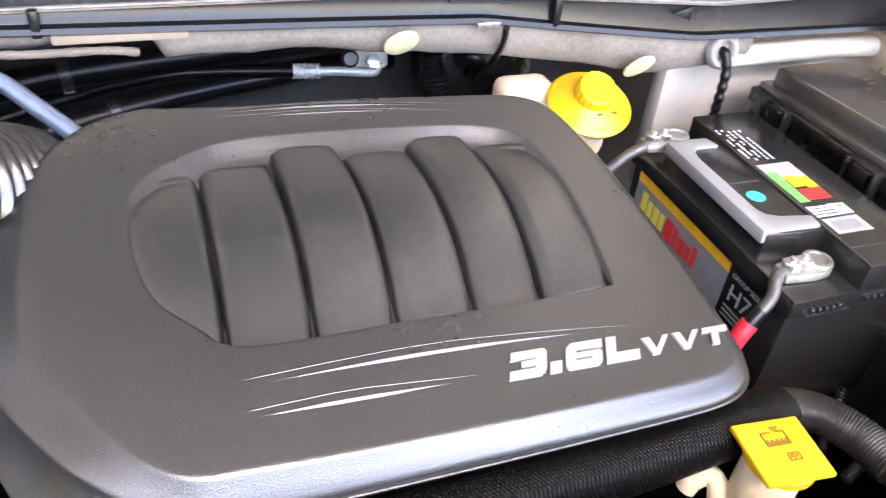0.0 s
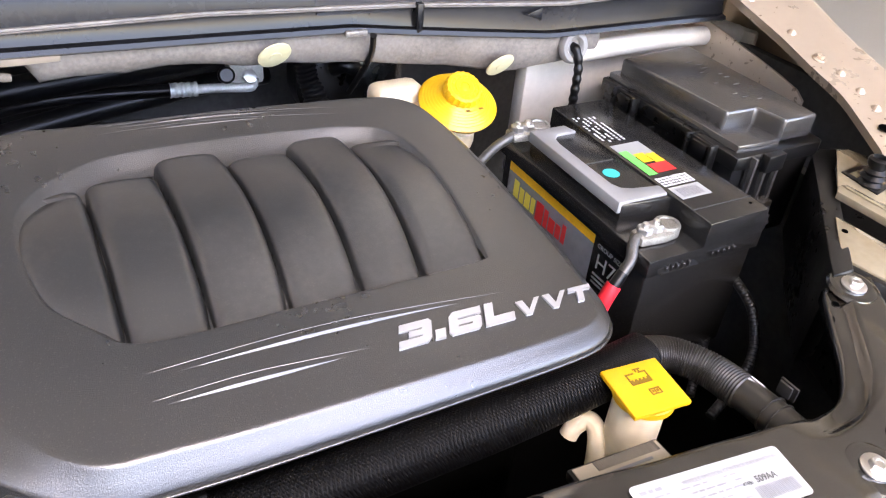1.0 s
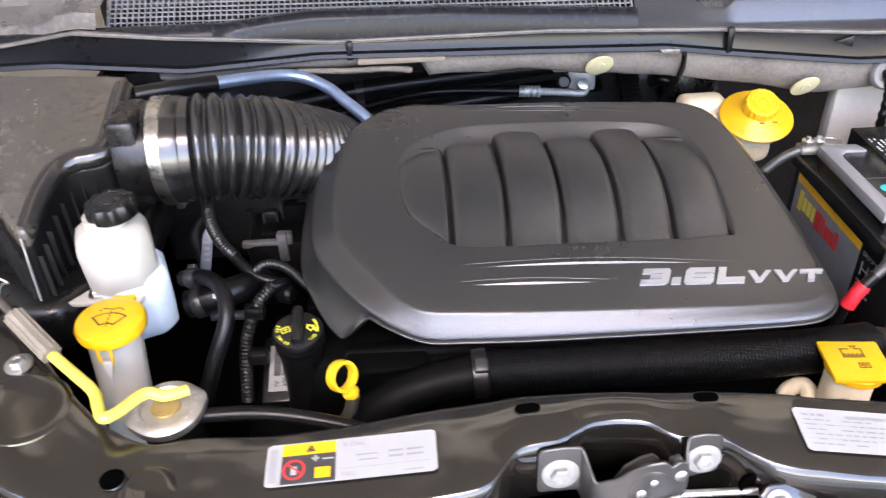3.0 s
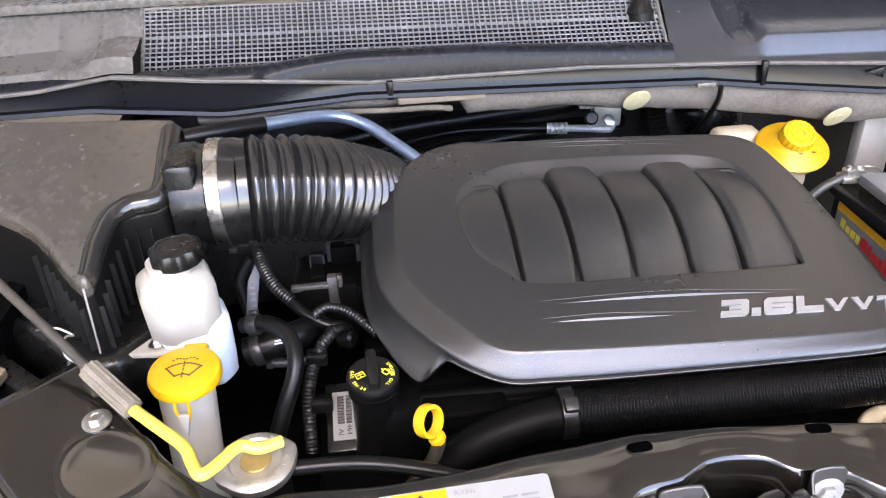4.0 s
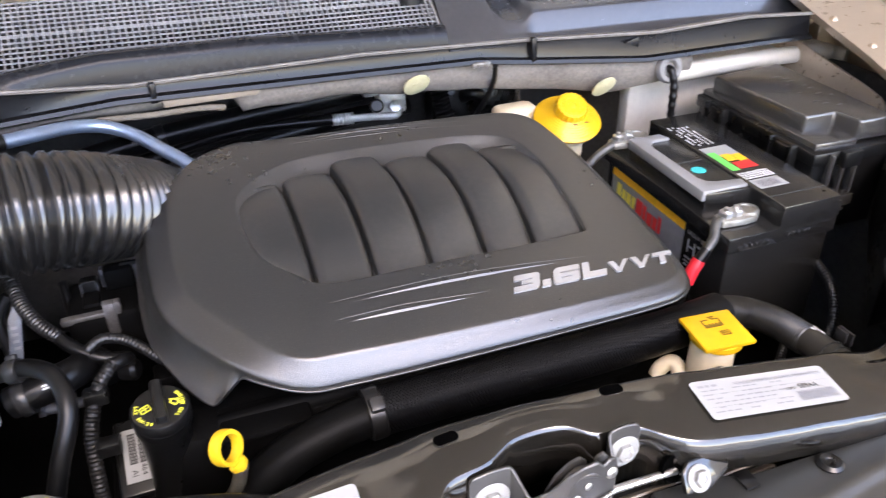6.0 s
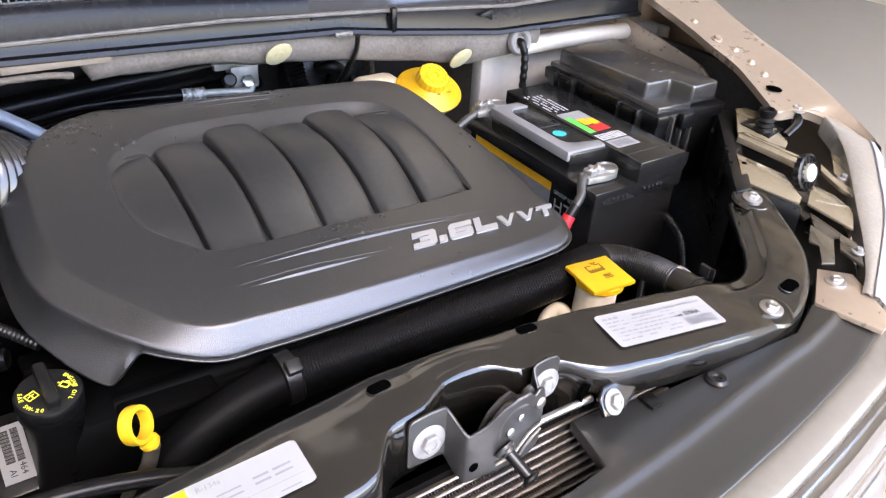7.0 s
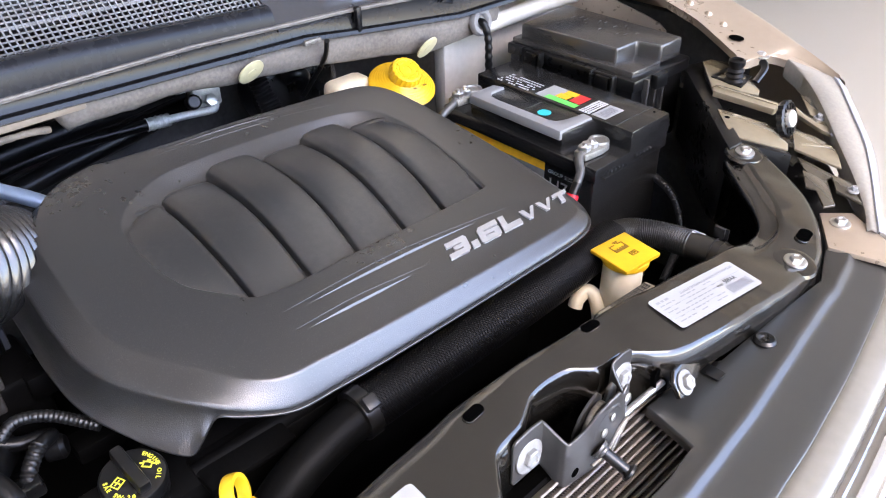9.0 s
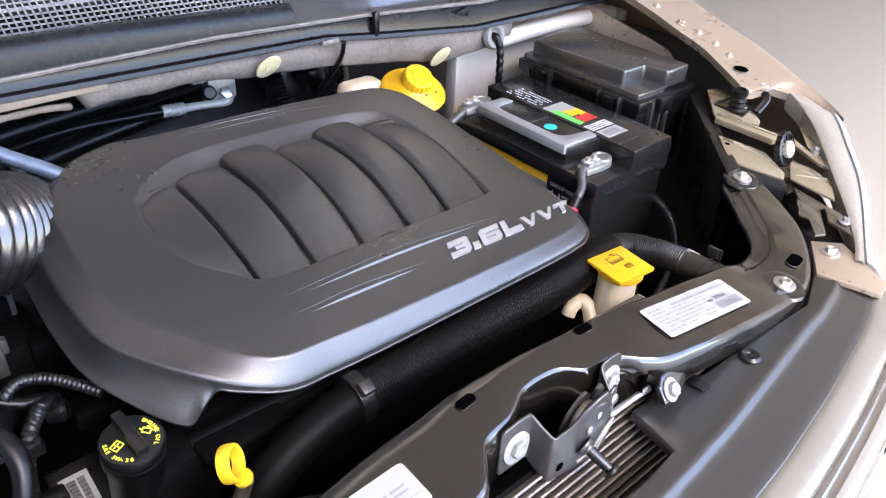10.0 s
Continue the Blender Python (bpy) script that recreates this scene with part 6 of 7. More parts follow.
# ---- fluid bottles ----
def power_steering():
    t = thing("power_steering_reservoir", (-0.47, 0.0, 0.86), "milky white reservoir with a black ribbed cap", "reservoir")
    m = Matrix.Translation((-0.478, 0.004, 0)) @ pose(0, 0, 0, 0, -1, 0)

    def squared(a, k):
        return min(1.0 / max(abs(math.cos(a - 0.35)), abs(math.sin(a - 0.35))), 1.10)
    part("upper_tank", lathe([(0.034, 0.915), (0.0370, 0.920), (0.0378, 0.940), (0.0385, 0.962), (0.0375, 0.972), (0.0345, 0.980), (0.029, 0.985), (0.0235, 0.987), (0.0235, 0.998)], m, 64, mod=lambda a, k: squared(a, k) if k < 6 else 1), M_WHITE, t)
    part("lower_tank", lathe([(0.030, 0.845), (0.0345, 0.850), (0.0365, 0.875), (0.0375, 0.905), (0.0375, 0.922), (0.034, 0.928)], Matrix.Translation((0.006, 0.003, 0)) @ m, 64, mod=squared), M_BLUISH, t, "lower half with bluish tinge")
    part("mount_tab", prism([(-0.556, -0.030), (-0.47, -0.040), (-0.46, 0.01), (-0.530, 0.020)], 0.902, 0.908, 0.0015), M_WHITE, t)
    hexbolt((-0.520, -0.018, 0.908), (0, 0, 1), t, 0.007, 0.011, label="zinc nut")
    c = Matrix.Translation((-0.486, 0.004, 0.995)) @ pose(0, 0, 0, 1, -2, 0) @ Matrix.Diagonal((0.91, 0.91, 0.95, 1))

    def ribs(a, k):
        return 1 + 0.055 * math.cos(10 * a) if k in (1, 2, 3) else 1
    cap = part("cap", lathe([(0.027, 0.0), (0.0285, 0.002), (0.0285, 0.015), (0.0265, 0.019), (0.021, 0.0205), (0.020, 0.0195), (0.010, 0.0195), (0.009, 0.0205)], c, 80, mod=ribs), M_BLACK, t, "black ten-ribbed screw cap")
    cm = c @ Matrix.Translation((0, 0, 0.0196))
    part("cap_marks", bars([(0.0155 * math.cos(a) - 0.001, 0.0155 * math.sin(a) - 0.001, 0.0022, 0.0022) for a in (i * 0.33 for i in range(19))], cm, 0.0007), M_BLACK, cap)
    part("hose", tube([(-0.440, 0.022, 0.894), (-0.410, 0.010, 0.902), (-0.385, -0.02, 0.905), (-0.378, -0.05, 0.885), (-0.395, -0.075, 0.845), (-0.415, -0.085, 0.79)], 0.0090, n=16), M_RUBBER, t, "black rubber return hose")
    part("hose", tube([(-0.442, 0.026, 0.853), (-0.405, 0.028, 0.862), (-0.38, 0.04, 0.862), (-0.365, 0.075, 0.845), (-0.36, 0.11, 0.80)], 0.0170, n=18), M_RUBBER, t, "thick black rubber feed hose")
    for p, d, r in (((-0.425, 0.016, 0.898), (0.95, -0.3, 0.2), 0.0118), ((-0.428, 0.0265, 0.8555), (0.97, 0.05, 0.2), 0.0188)):
        part("hose_clip", lathe([(r, -0.006), (r * 1.03, -0.005), (r * 1.03, 0.005), (r, 0.006)], turned(p, d), 28), M_DARKCLIP, t)
        part("clip_ear", box((0, r * 1.12, 0), (0.006, 0.006, 0.010), 0.001, m=turned(p, d)), M_DARKCLIP, t)
    part("hose_print", bars([(0.0, 0.0, 0.018, 0.002), (0.0, 0.003, 0.009, 0.002)], turned((-0.407, 0.0125, 0.8695), (-0.1, -0.75, 0.66), (1, 0.05, 0.1))), M_PALEINK, t)
    return t


M_DARKCLIP = mat("dark_spring_clip", (0.03, 0.03, 0.03), 0.35, metal=0.5)
power_steering()


def washer_bottle():
    t = thing("washer_fluid_bottle", (-0.47, -0.11, 0.78), "milky washer fluid filler neck with a round yellow cap", "reservoir")
    m = turned((-0.4765, -0.1055, 0.90), (0.02, 0.16, 1.0)) @ Matrix.Translation((0, 0, -0.90))
    part("neck", lathe([(0.0250, 0.760), (0.0245, 0.80), (0.0250, 0.86), (0.0265, 0.915), (0.0270, 0.932)], m, 40, mod=lambda a, k: 1 + 0.03 * math.cos(4 * a)), M_WHITE, t)
    c = turned((-0.4715, -0.1095, 0.931), (0.02, -0.07, 1.0)) @ Matrix.Scale(0.92, 4)
    cap = part("cap", lathe([(0.0335, 0.0), (0.0365, 0.002), (0.0372, 0.009), (0.0355, 0.0135), (0.033, 0.0150), (0.020, 0.0158)], c, 56), M_YELLOW, t, "bright yellow snap cap with windscreen symbol")
    part("hinge_tab", box((0.006, 0.036, 0.010), (0.024, 0.008, 0.008), 0.002, m=c), M_YELLOW, cap)
    for dx in (-0.006, 0.006):
        part("strap", tube([c @ V(dx, -0.034, 0.006), c @ V(dx * 1.1, -0.0365, -0.008), c @ V(dx * 0.6, -0.036, -0.024)], 0.0017, n=8), M_YELLOW, cap)
    part("strap_peg", prism([(-0.006, 0.0), (0.006, 0.0), (0.0, -0.026)], 0.0, 0.004, 0.001, turned(c @ V(0, -0.034, -0.014), (0, -1, 0.1))), M_WHITE, t)
    ic = c @ Matrix.Translation((0, -0.001, 0.0156))
    fan = []
    for i in range(13):
        a = radians(50 + i * 80 / 12)
        fan.append((0.027 * math.cos(a) - 0.0011, 0.027 * math.sin(a) - 0.020, 0.0026, 0.0017))
        fan.append((0.011 * math.cos(a) - 0.0008, 0.011 * math.sin(a) - 0.020, 0.0018, 0.0015))
    for s in (-1, 1):
        for i in range(9):
            f = i / 8
            fan.append((s * (0.0071 + 0.0103 * f) - 0.0009, -0.0116 + 0.0123 * f, 0.0018, 0.0019))
    for s in (-1, 1):
        for i in range(4):
            fan.append((s * (0.0015 + 0.0035 * i) - 0.0011, 0.0125 + (0.0008, 0.002, 0.002, -0.0005)[i], 0.0023, 0.0016))
    fan += [(-0.0008, -0.013 + i * 0.0052, 0.0016, 0.0030) for i in range(5)]
    part("symbol", bars(fan, ic, 0.0006), M_INK, cap, "dark windscreen washer symbol")
    return t


washer_bottle()


def radiator_cap():
    t = thing("filler_cap", (-0.400, -0.212, 0.89), "dull alloy radiator cap on a black filler neck", "radiator cap")
    m = turned((-0.400, -0.208, 0.908), (0.0, -0.06, 1))
    part("neck", lathe([(0.026, -0.06), (0.026, -0.008), (0.031, -0.004)], m, 32), M_BLACK, t)

    def ears(a, k):
        return 1 + (0.10 * max(0, math.cos(2 * (a - 0.4))) ** 6 if k in (1, 2) else 0)
    cap = part("cap", lathe([(0.0315, -0.004), (0.033, -0.002), (0.033, 0.005), (0.030, 0.008), (0.0235, 0.009), (0.022, 0.006), (0.016, 0.006)], m, 64, mod=ears), M_CAPALU, t)
    part("centre_disc", lathe([(0.0135, 0.0065), (0.0130, 0.0085), (0.0105, 0.0092), (0.006, 0.0088), (0.004, 0.0095)], m, 32), M_BRASS, cap, "brassy centre disc")
    rng = random.Random(5)
    part("stamped_marks", bars([(0.0265 * math.cos(a) - 0.001, 0.0265 * math.sin(a) - 0.001, 0.0022, 0.0022) for a in (i * 0.27 for i in range(23)) if rng.random() < 0.8], m @ Matrix.Translation((0, 0, 0.0084)), 0.0005), M_STEEL, cap)
    part("overflow_hose", tube([(-0.375, -0.206, 0.898), (-0.33, -0.206, 0.897), (-0.29, -0.208, 0.892), (-0.24, -0.214, 0.880), (-0.20, -0.222, 0.866)], 0.0070, n=14), M_RUBBER, t, "thin black overflow hose")
    return t


M_CAPALU = mat("dull_alloy", (0.5, 0.48, 0.43), 0.42, metal=0.9, var=0.25, grain=0.2, gscale=300)
M_BRASS = mat("aged_brass", (0.55, 0.4, 0.16), 0.4, metal=0.9, var=0.2)
radiator_cap()


def prop_rod():
    t = thing("hood_prop_rod", (-0.44, -0.23, 0.93), "raised hood prop rod with yellow bent foot and ribbed grip", "prop rod")
    part("foot", tube([(-0.508, -0.168, 0.957), (-0.480, -0.193, 0.953), (-0.452, -0.219, 0.9495), (-0.442, -0.238, 0.9485), (-0.434, -0.251, 0.948), (-0.424, -0.243, 0.9465), (-0.408, -0.221, 0.9445), (-0.392, -0.221, 0.940), (-0.374, -0.213, 0.938)], 0.0052, k=8, n=14), M_LEMON, t, "yellow plastic coated bent foot")

    g = [(-0.500, -0.1755, 0.957), (-0.520, -0.158, 0.966), (-0.541, -0.140, 0.9775)]
    bm = tube(g, 0.0088, k=4, n=36)
    part("grip", bm, M_GRIP, t, "ribbed beige-grey grip sleeve")
    for i in range(10):
        a = 2 * math.pi * i / 10
        d = (V(*g[-1]) - V(*g[0])).normalized()
        s = d.cross(V(0, 0, 1)).normalized()
        u = s.cross(d)
        o = (s * math.cos(a) + u * math.sin(a)) * 0.0085
        part("grip_rib", tube([V(*p) + o for p in g], 0.0017, k=2, n=6), M_GRIP, t)
    part("rod", tube([(-0.536, -0.145, 0.975), (-0.62, -0.072, 1.022), (-0.80, 0.085, 1.125)], 0.0045, n=12), M_RODSTEEL, t)
    return t


M_RODSTEEL = mat("dull_painted_rod", (0.10, 0.09, 0.08), 0.32, metal=0.6, var=0.2)
M_GRIP = mat("beige_grip", (0.17, 0.15, 0.118), 0.38, var=0.25, vscale=30)
prop_rod()
tr = thing("rod_clip_wire", (-0.59, -0.07, 0.90), "thin bent steel spring wire by the air box", "wire")
part("wire", tube([(-0.62, -0.05, 0.962), (-0.597, -0.068, 0.974), (-0.588, -0.072, 0.977), (-0.577, -0.072, 0.968), (-0.585, -0.068, 0.964), (-0.592, -0.068, 0.955), (-0.590, -0.072, 0.943), (-0.581, -0.074, 0.934), (-0.580, -0.072, 0.918), (-0.590, -0.070, 0.909), (-0.596, -0.066, 0.917), (-0.594, -0.062, 0.93)], 0.0013, n=8), M_STEEL, tr)


# ---- oil filler, dipstick, engine ----
def engine():
    t = thing("engine_block", (0.0, 0.10, 0.50), "dark engine block and heads under the cover", "engine")
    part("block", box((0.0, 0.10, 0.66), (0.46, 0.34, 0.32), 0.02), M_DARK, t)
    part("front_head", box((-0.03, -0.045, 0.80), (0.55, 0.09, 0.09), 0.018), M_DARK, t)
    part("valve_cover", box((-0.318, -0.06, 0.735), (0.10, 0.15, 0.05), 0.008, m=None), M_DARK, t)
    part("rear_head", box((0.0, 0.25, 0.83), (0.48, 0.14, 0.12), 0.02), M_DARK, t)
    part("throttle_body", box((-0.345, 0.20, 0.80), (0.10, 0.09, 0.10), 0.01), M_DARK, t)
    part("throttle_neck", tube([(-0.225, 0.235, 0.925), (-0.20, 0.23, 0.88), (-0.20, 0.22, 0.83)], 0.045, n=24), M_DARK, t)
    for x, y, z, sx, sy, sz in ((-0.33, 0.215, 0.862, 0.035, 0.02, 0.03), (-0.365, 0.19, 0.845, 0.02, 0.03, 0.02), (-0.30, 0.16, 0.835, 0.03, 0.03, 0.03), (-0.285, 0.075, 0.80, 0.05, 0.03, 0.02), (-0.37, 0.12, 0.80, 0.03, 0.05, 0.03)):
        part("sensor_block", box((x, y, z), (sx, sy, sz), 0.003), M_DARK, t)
    part("bracket", box((-0.372, 0.162, 0.846), (0.056, 0.010, 0.009), 0.002), M_STEELD, t, "dull alloy bracket")
    part("bracket_post", box((-0.345, 0.158, 0.842), (0.013, 0.012, 0.044), 0.002), M_STEELD, t)
    part("bracket_ear", box((-0.336, 0.162, 0.852), (0.008, 0.010, 0.020), 0.002), M_STEELD, t)
    cn = part("connector", box((-0.366, 0.214, 0.849), (0.020, 0.014, 0.036), 0.002), M_BLACK, t)
    for dx in (-0.009, 0.009):
        part("connector_rib", box((-0.366 + dx, 0.206, 0.855), (0.0025, 0.005, 0.022), 0.0005), M_GREYD, cn, "worn grey edge")
    part("connector", box((-0.318, 0.217, 0.856), (0.024, 0.014, 0.042), 0.003), M_GREYD, t, "dull grey plug body")
    part("connector", box((-0.346, 0.222, 0.860), (0.014, 0.014, 0.030), 0.003), M_GREYD, t, "dull grey plug body")
    part("injector", tube([(-0.394, 0.213, 0.87), (-0.394, 0.210, 0.848), (-0.395, 0.205, 0.82)], 0.005, n=12), M_BLACK, t)
    tp = part("tagged_pipe", tube([(-0.452, 0.205, 0.872), (-0.470, 0.196, 0.848), (-0.468, 0.188, 0.82), (-0.462, 0.178, 0.786)], 0.007, n=14), M_RUBBERC, t, "black pipe with a pale worn tag")
    tag = prism([(-0.010, -0.036), (0.004, -0.038), (0.012, 0.020), (0.009, 0.036), (-0.004, 0.010)], 0.0, 0.0012, 0.0004, turned((-0.455, 0.186, 0.838), (0.15, -0.80, 0.55)))
    part("tag", tag, M_TAG, tp, "worn blue-grey tag")
    part("tag_print", bars([(-0.003, -0.026 + 0.008 * i, 0.007, 0.0035) for i in range(4)], turned((-0.455, 0.186, 0.838), (0.15, -0.80, 0.55)) @ Matrix.Translation((0, 0, 0.0012))), M_GREYINK, tp)
    stud = part("stud", tube([(-0.426, 0.052, 0.815), (-0.40, 0.053, 0.811), (-0.38, 0.06, 0.806)], 0.006, n=14), M_GREYD, t)
    part("stud_head", lathe([(0.004, -0.004), (0.0085, -0.004), (0.0085, 0.003), (0.004, 0.004)], turned((-0.424, 0.052, 0.8148), (-1, 0, 0.12)), 6), M_GREYD, stud)
    part("sensor_knob", lathe([(0.011, -0.014), (0.012, 0.0), (0.009, 0.004), (0.003, 0.005)], turned((-0.322, 0.034, 0.852), (0.9, -0.4, 0.1)), 20), M_RUBBER, t)
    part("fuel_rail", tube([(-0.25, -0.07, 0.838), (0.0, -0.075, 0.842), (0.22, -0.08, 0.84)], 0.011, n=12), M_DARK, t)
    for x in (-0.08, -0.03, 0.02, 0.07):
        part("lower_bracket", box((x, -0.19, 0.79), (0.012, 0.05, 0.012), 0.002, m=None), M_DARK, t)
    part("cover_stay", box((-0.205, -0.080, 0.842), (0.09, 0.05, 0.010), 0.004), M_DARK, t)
    for x in (-0.02, 0.03):
        part("pale_stub", tube([(x, -0.198, 0.83), (x + 0.012, -0.205, 0.845)], 0.006, n=10), M_GRIP, t)
    return t


M_TAG = mat("worn_tag", (0.11, 0.125, 0.145), 0.4, var=0.3, vscale=40)
M_STEELD = mat("dull_alloy_bracket", (0.20, 0.195, 0.19), 0.5, metal=0.8, var=0.4, vscale=50, grain=0.3, gscale=250)
M_GREYD = mat("dull_grey_plastic", (0.035, 0.036, 0.041), 0.4, var=0.25, vscale=40)
engine()


def oil_filler():
    t = thing("oil_filler_cap", (-0.298, -0.075, 0.80), "black oil filler cap with yellow printing on its tube", "oil cap")
    m = turned((-0.298, -0.074, 0.874), (0.02, -0.14, 1), (1, 0.1, 0))
    part("tube", lathe([(0.026, -0.115), (0.024, -0.09), (0.024, -0.015), (0.027, -0.010), (0.027, -0.002)], m, 32), M_BLACK, t)
    cap = part("cap", lathe([(0.0265, -0.002), (0.0275, 0.001), (0.0275, 0.009), (0.026, 0.0115), (0.024, 0.0122), (0.010, 0.0122)], m, 44), M_BLACK, t)
    part("grip_bar", box((0.0, 0.003, 0.016), (0.011, 0.050, 0.012), 0.003, m=m @ pose(0, 0, 0, 0, 0, -3)), M_BLACK, cap)
    for word, mid, r, sz in (("SAE 5W-20", 200, 0.0212, 0.0050), ("ENGINE OIL", -10, 0.0212, 0.0050)):
        n = len(word)
        for i, ch in enumerate(word):
            if ch == " ":
                continue
            if mid == 200:
                a = radians(mid + (i - (n - 1) / 2) * 10.0)
                mm = m @ Matrix.Translation((r * math.cos(a), r * math.sin(a), 0.0124)) @ pose(0, 0, 0, 0, 0, math.degrees(a) + 90)
                mm = mm @ Matrix.Translation((0, -0.002, 0))
            else:
                a = radians(mid - (i - (n - 1) / 2) * 9.5)
                mm = m @ Matrix.Translation((r * math.cos(a), r * math.sin(a), 0.0124)) @ pose(0, 0, 0, 0, 0, math.degrees(a) - 90)
                mm = mm @ Matrix.Translation((0, -0.002, 0))
            lettering("cap_print", ch, sz, mm, M_CAPYEL, cap, 0.0001, 0.00012, align="CENTER")
    can = [(-0.004, -0.003, 0.008, 0.0012), (-0.004, -0.003, 0.0012, 0.006), (0.003, -0.003, 0.0012, 0.006), (-0.004, 0.002, 0.008, 0.0012), (-0.001, 0.003, 0.003, 0.002), (0.004, 0.001, 0.004, 0.0012), (0.0075, 0.0015, 0.0012, 0.003), (-0.0065, 0.0, 0.003, 0.0012)]
    part("oil_symbol", bars(can, m @ Matrix.Translation((0.0135, 0.0, 0.0123)) @ pose(0, 0, 0, 0, 0, -50)), M_CAPYEL, cap, "yellow oil can symbol")
    bk = [(-0.005, -0.004, 0.010, 0.001), (-0.005, -0.004, 0.001, 0.008), (0.004, -0.004, 0.001, 0.008), (-0.005, 0.003, 0.010, 0.001), (-0.0005, -0.004, 0.001, 0.008), (-0.003, 0.0, 0.002, 0.001), (0.001, 0.0, 0.002, 0.001)]
    part("book_symbol", bars(bk, m @ Matrix.Translation((-0.013, 0.001, 0.0123)) @ pose(0, 0, 0, 0, 0, 20)), M_CAPYEL, cap, "yellow booklet symbol")
    # barcode label on the valve cover
    lb = turned((-0.337, -0.022, 0.785), (0.0, -0.39, 0.92), (1, 0, 0))
    s = thing("barcode_plate", (-0.33, -0.06, 0.79), "white barcode sticker on a black engine plate", "label")
    part("plate", box((0.004, 0, -0.006), (0.050, 0.086, 0.010), 0.003, m=lb), M_BLACK, s)
    part("sticker", box((0, 0, 0.0), (0.027, 0.060, 0.0008), 0.0002, m=lb, seg=1), M_PAPER, s)
    part("barcode", bars([(-0.008, -0.010 + i * 0.0012, 0.008, 0.0007 if i % 3 else 0.0010) for i in range(29)], lb @ Matrix.Translation((0, 0, 0.0004))), M_INK, s)
    part("barcode", bars([(0.0020, -0.010 + i * 0.0012, 0.0065, 0.0007 if i % 4 else 0.0010) for i in range(29)], lb @ Matrix.Translation((0, 0, 0.0004))), M_INK, s)
    lettering("print", "464", 0.0085, lb @ Matrix.Translation((0.0025, -0.0115, 0.0006)) @ pose(0, 0, 0, 0, 0, -90), M_INK, s, 0.0001)
    lettering("print", "AI", 0.0085, lb @ Matrix.Translation((-0.007, -0.0165, 0.0006)) @ pose(0, 0, 0, 0, 0, -90), M_INK, s, 0.0001)
    return t


M_CAPYEL = mat("yellow_print", (0.75, 0.72, 0.06), 0.5)
oil_filler()


def dipstick():
    t = thing("oil_dipstick", (-0.24, -0.15, 0.80), "yellow ring handle of the oil dipstick", "dipstick")
    m = turned((-0.247, -0.151, 0.884), (0.70, -0.63, 0.32), (0, 0, 1))
    loops = []
    for i in range(40):
        a = 2 * math.pi * i / 40
        c = V(math.cos(a), math.sin(a), 0)
        loops.append([m @ (c * r + V(0, 0, z)) for r, z in ((0.0125, -0.0055), (0.0160, -0.0055), (0.0166, -0.003), (0.0166, 0.003), (0.0160, 0.0055), (0.0125, 0.0055), (0.0120, 0.0035), (0.0120, -0.0035))])
    part("ring", loft(loops + [loops[0]]), M_DIP, t, angle=30)
    part("stem", tube([(-0.2420, -0.155, 0.869), (-0.2375, -0.156, 0.860)], 0.0058, n=14), M_DIP, t)
    part("stem_collar", lathe([(0.0085, 0), (0.0085, 0.004), (0.007, 0.005)], turned((-0.2390, -0.1555, 0.863), (-0.4, 0.1, 0.85)), 18), M_DIP, t)
    part("tube", tube([(-0.238, -0.156, 0.862), (-0.246, -0.150, 0.83), (-0.27, -0.145, 0.79), (-0.30, -0.15, 0.72)], 0.0068, n=12), M_BRAIDTUBE, t, "dull braided steel tube")
    return t


M_BRAIDTUBE = mat("braided_steel", (0.10, 0.092, 0.075), 0.45, metal=0.4, var=0.4, vscale=60, grain=0.6, gscale=400)
M_DIP = mat("golden_yellow_plastic", (0.70, 0.45, 0.02), 0.36, var=0.08)
dipstick()


# ---- front hoses ----
def upper_hose():
    t = thing("radiator_hose", (0.02, -0.14, 0.84), "thick black radiator hose in a braided sleeve", "hose")
    pth = [(-0.115, -0.134, 0.860), (-0.05, -0.133, 0.858), (0.05, -0.133, 0.857), (0.15, -0.130, 0.853), (0.22, -0.122, 0.846), (0.27, -0.116, 0.842), (0.32, -0.112, 0.842)]
    part("braided_sleeve", tube(pth, 0.0242, k=10, n=96, rip=lambda s: 1.0), M_BRAID2, t, "finely braided black sleeve")
    part("hose_end", tube([(-0.10, -0.136, 0.862), (-0.145, -0.139, 0.858), (-0.19, -0.143, 0.846), (-0.225, -0.146, 0.822), (-0.25, -0.15, 0.785), (-0.27, -0.16, 0.73)], 0.0210, n=28), M_HOSE, t, "black rubber hose end")
    m = turned((-0.108, -0.136, 0.862), (0.99, 0, 0.06))
    part("clamp", lathe([(0.0248, -0.008), (0.0262, -0.007), (0.0262, 0.007), (0.0248, 0.008)], m, 40), M_BLACK, t)
    part("clamp_ear", box((0, 0, 0), (0.014, 0.014, 0.010), 0.002, m=pose(-0.108, -0.152, 0.886, 30, 0, 0)), M_DARKCLIP, t)
    return t


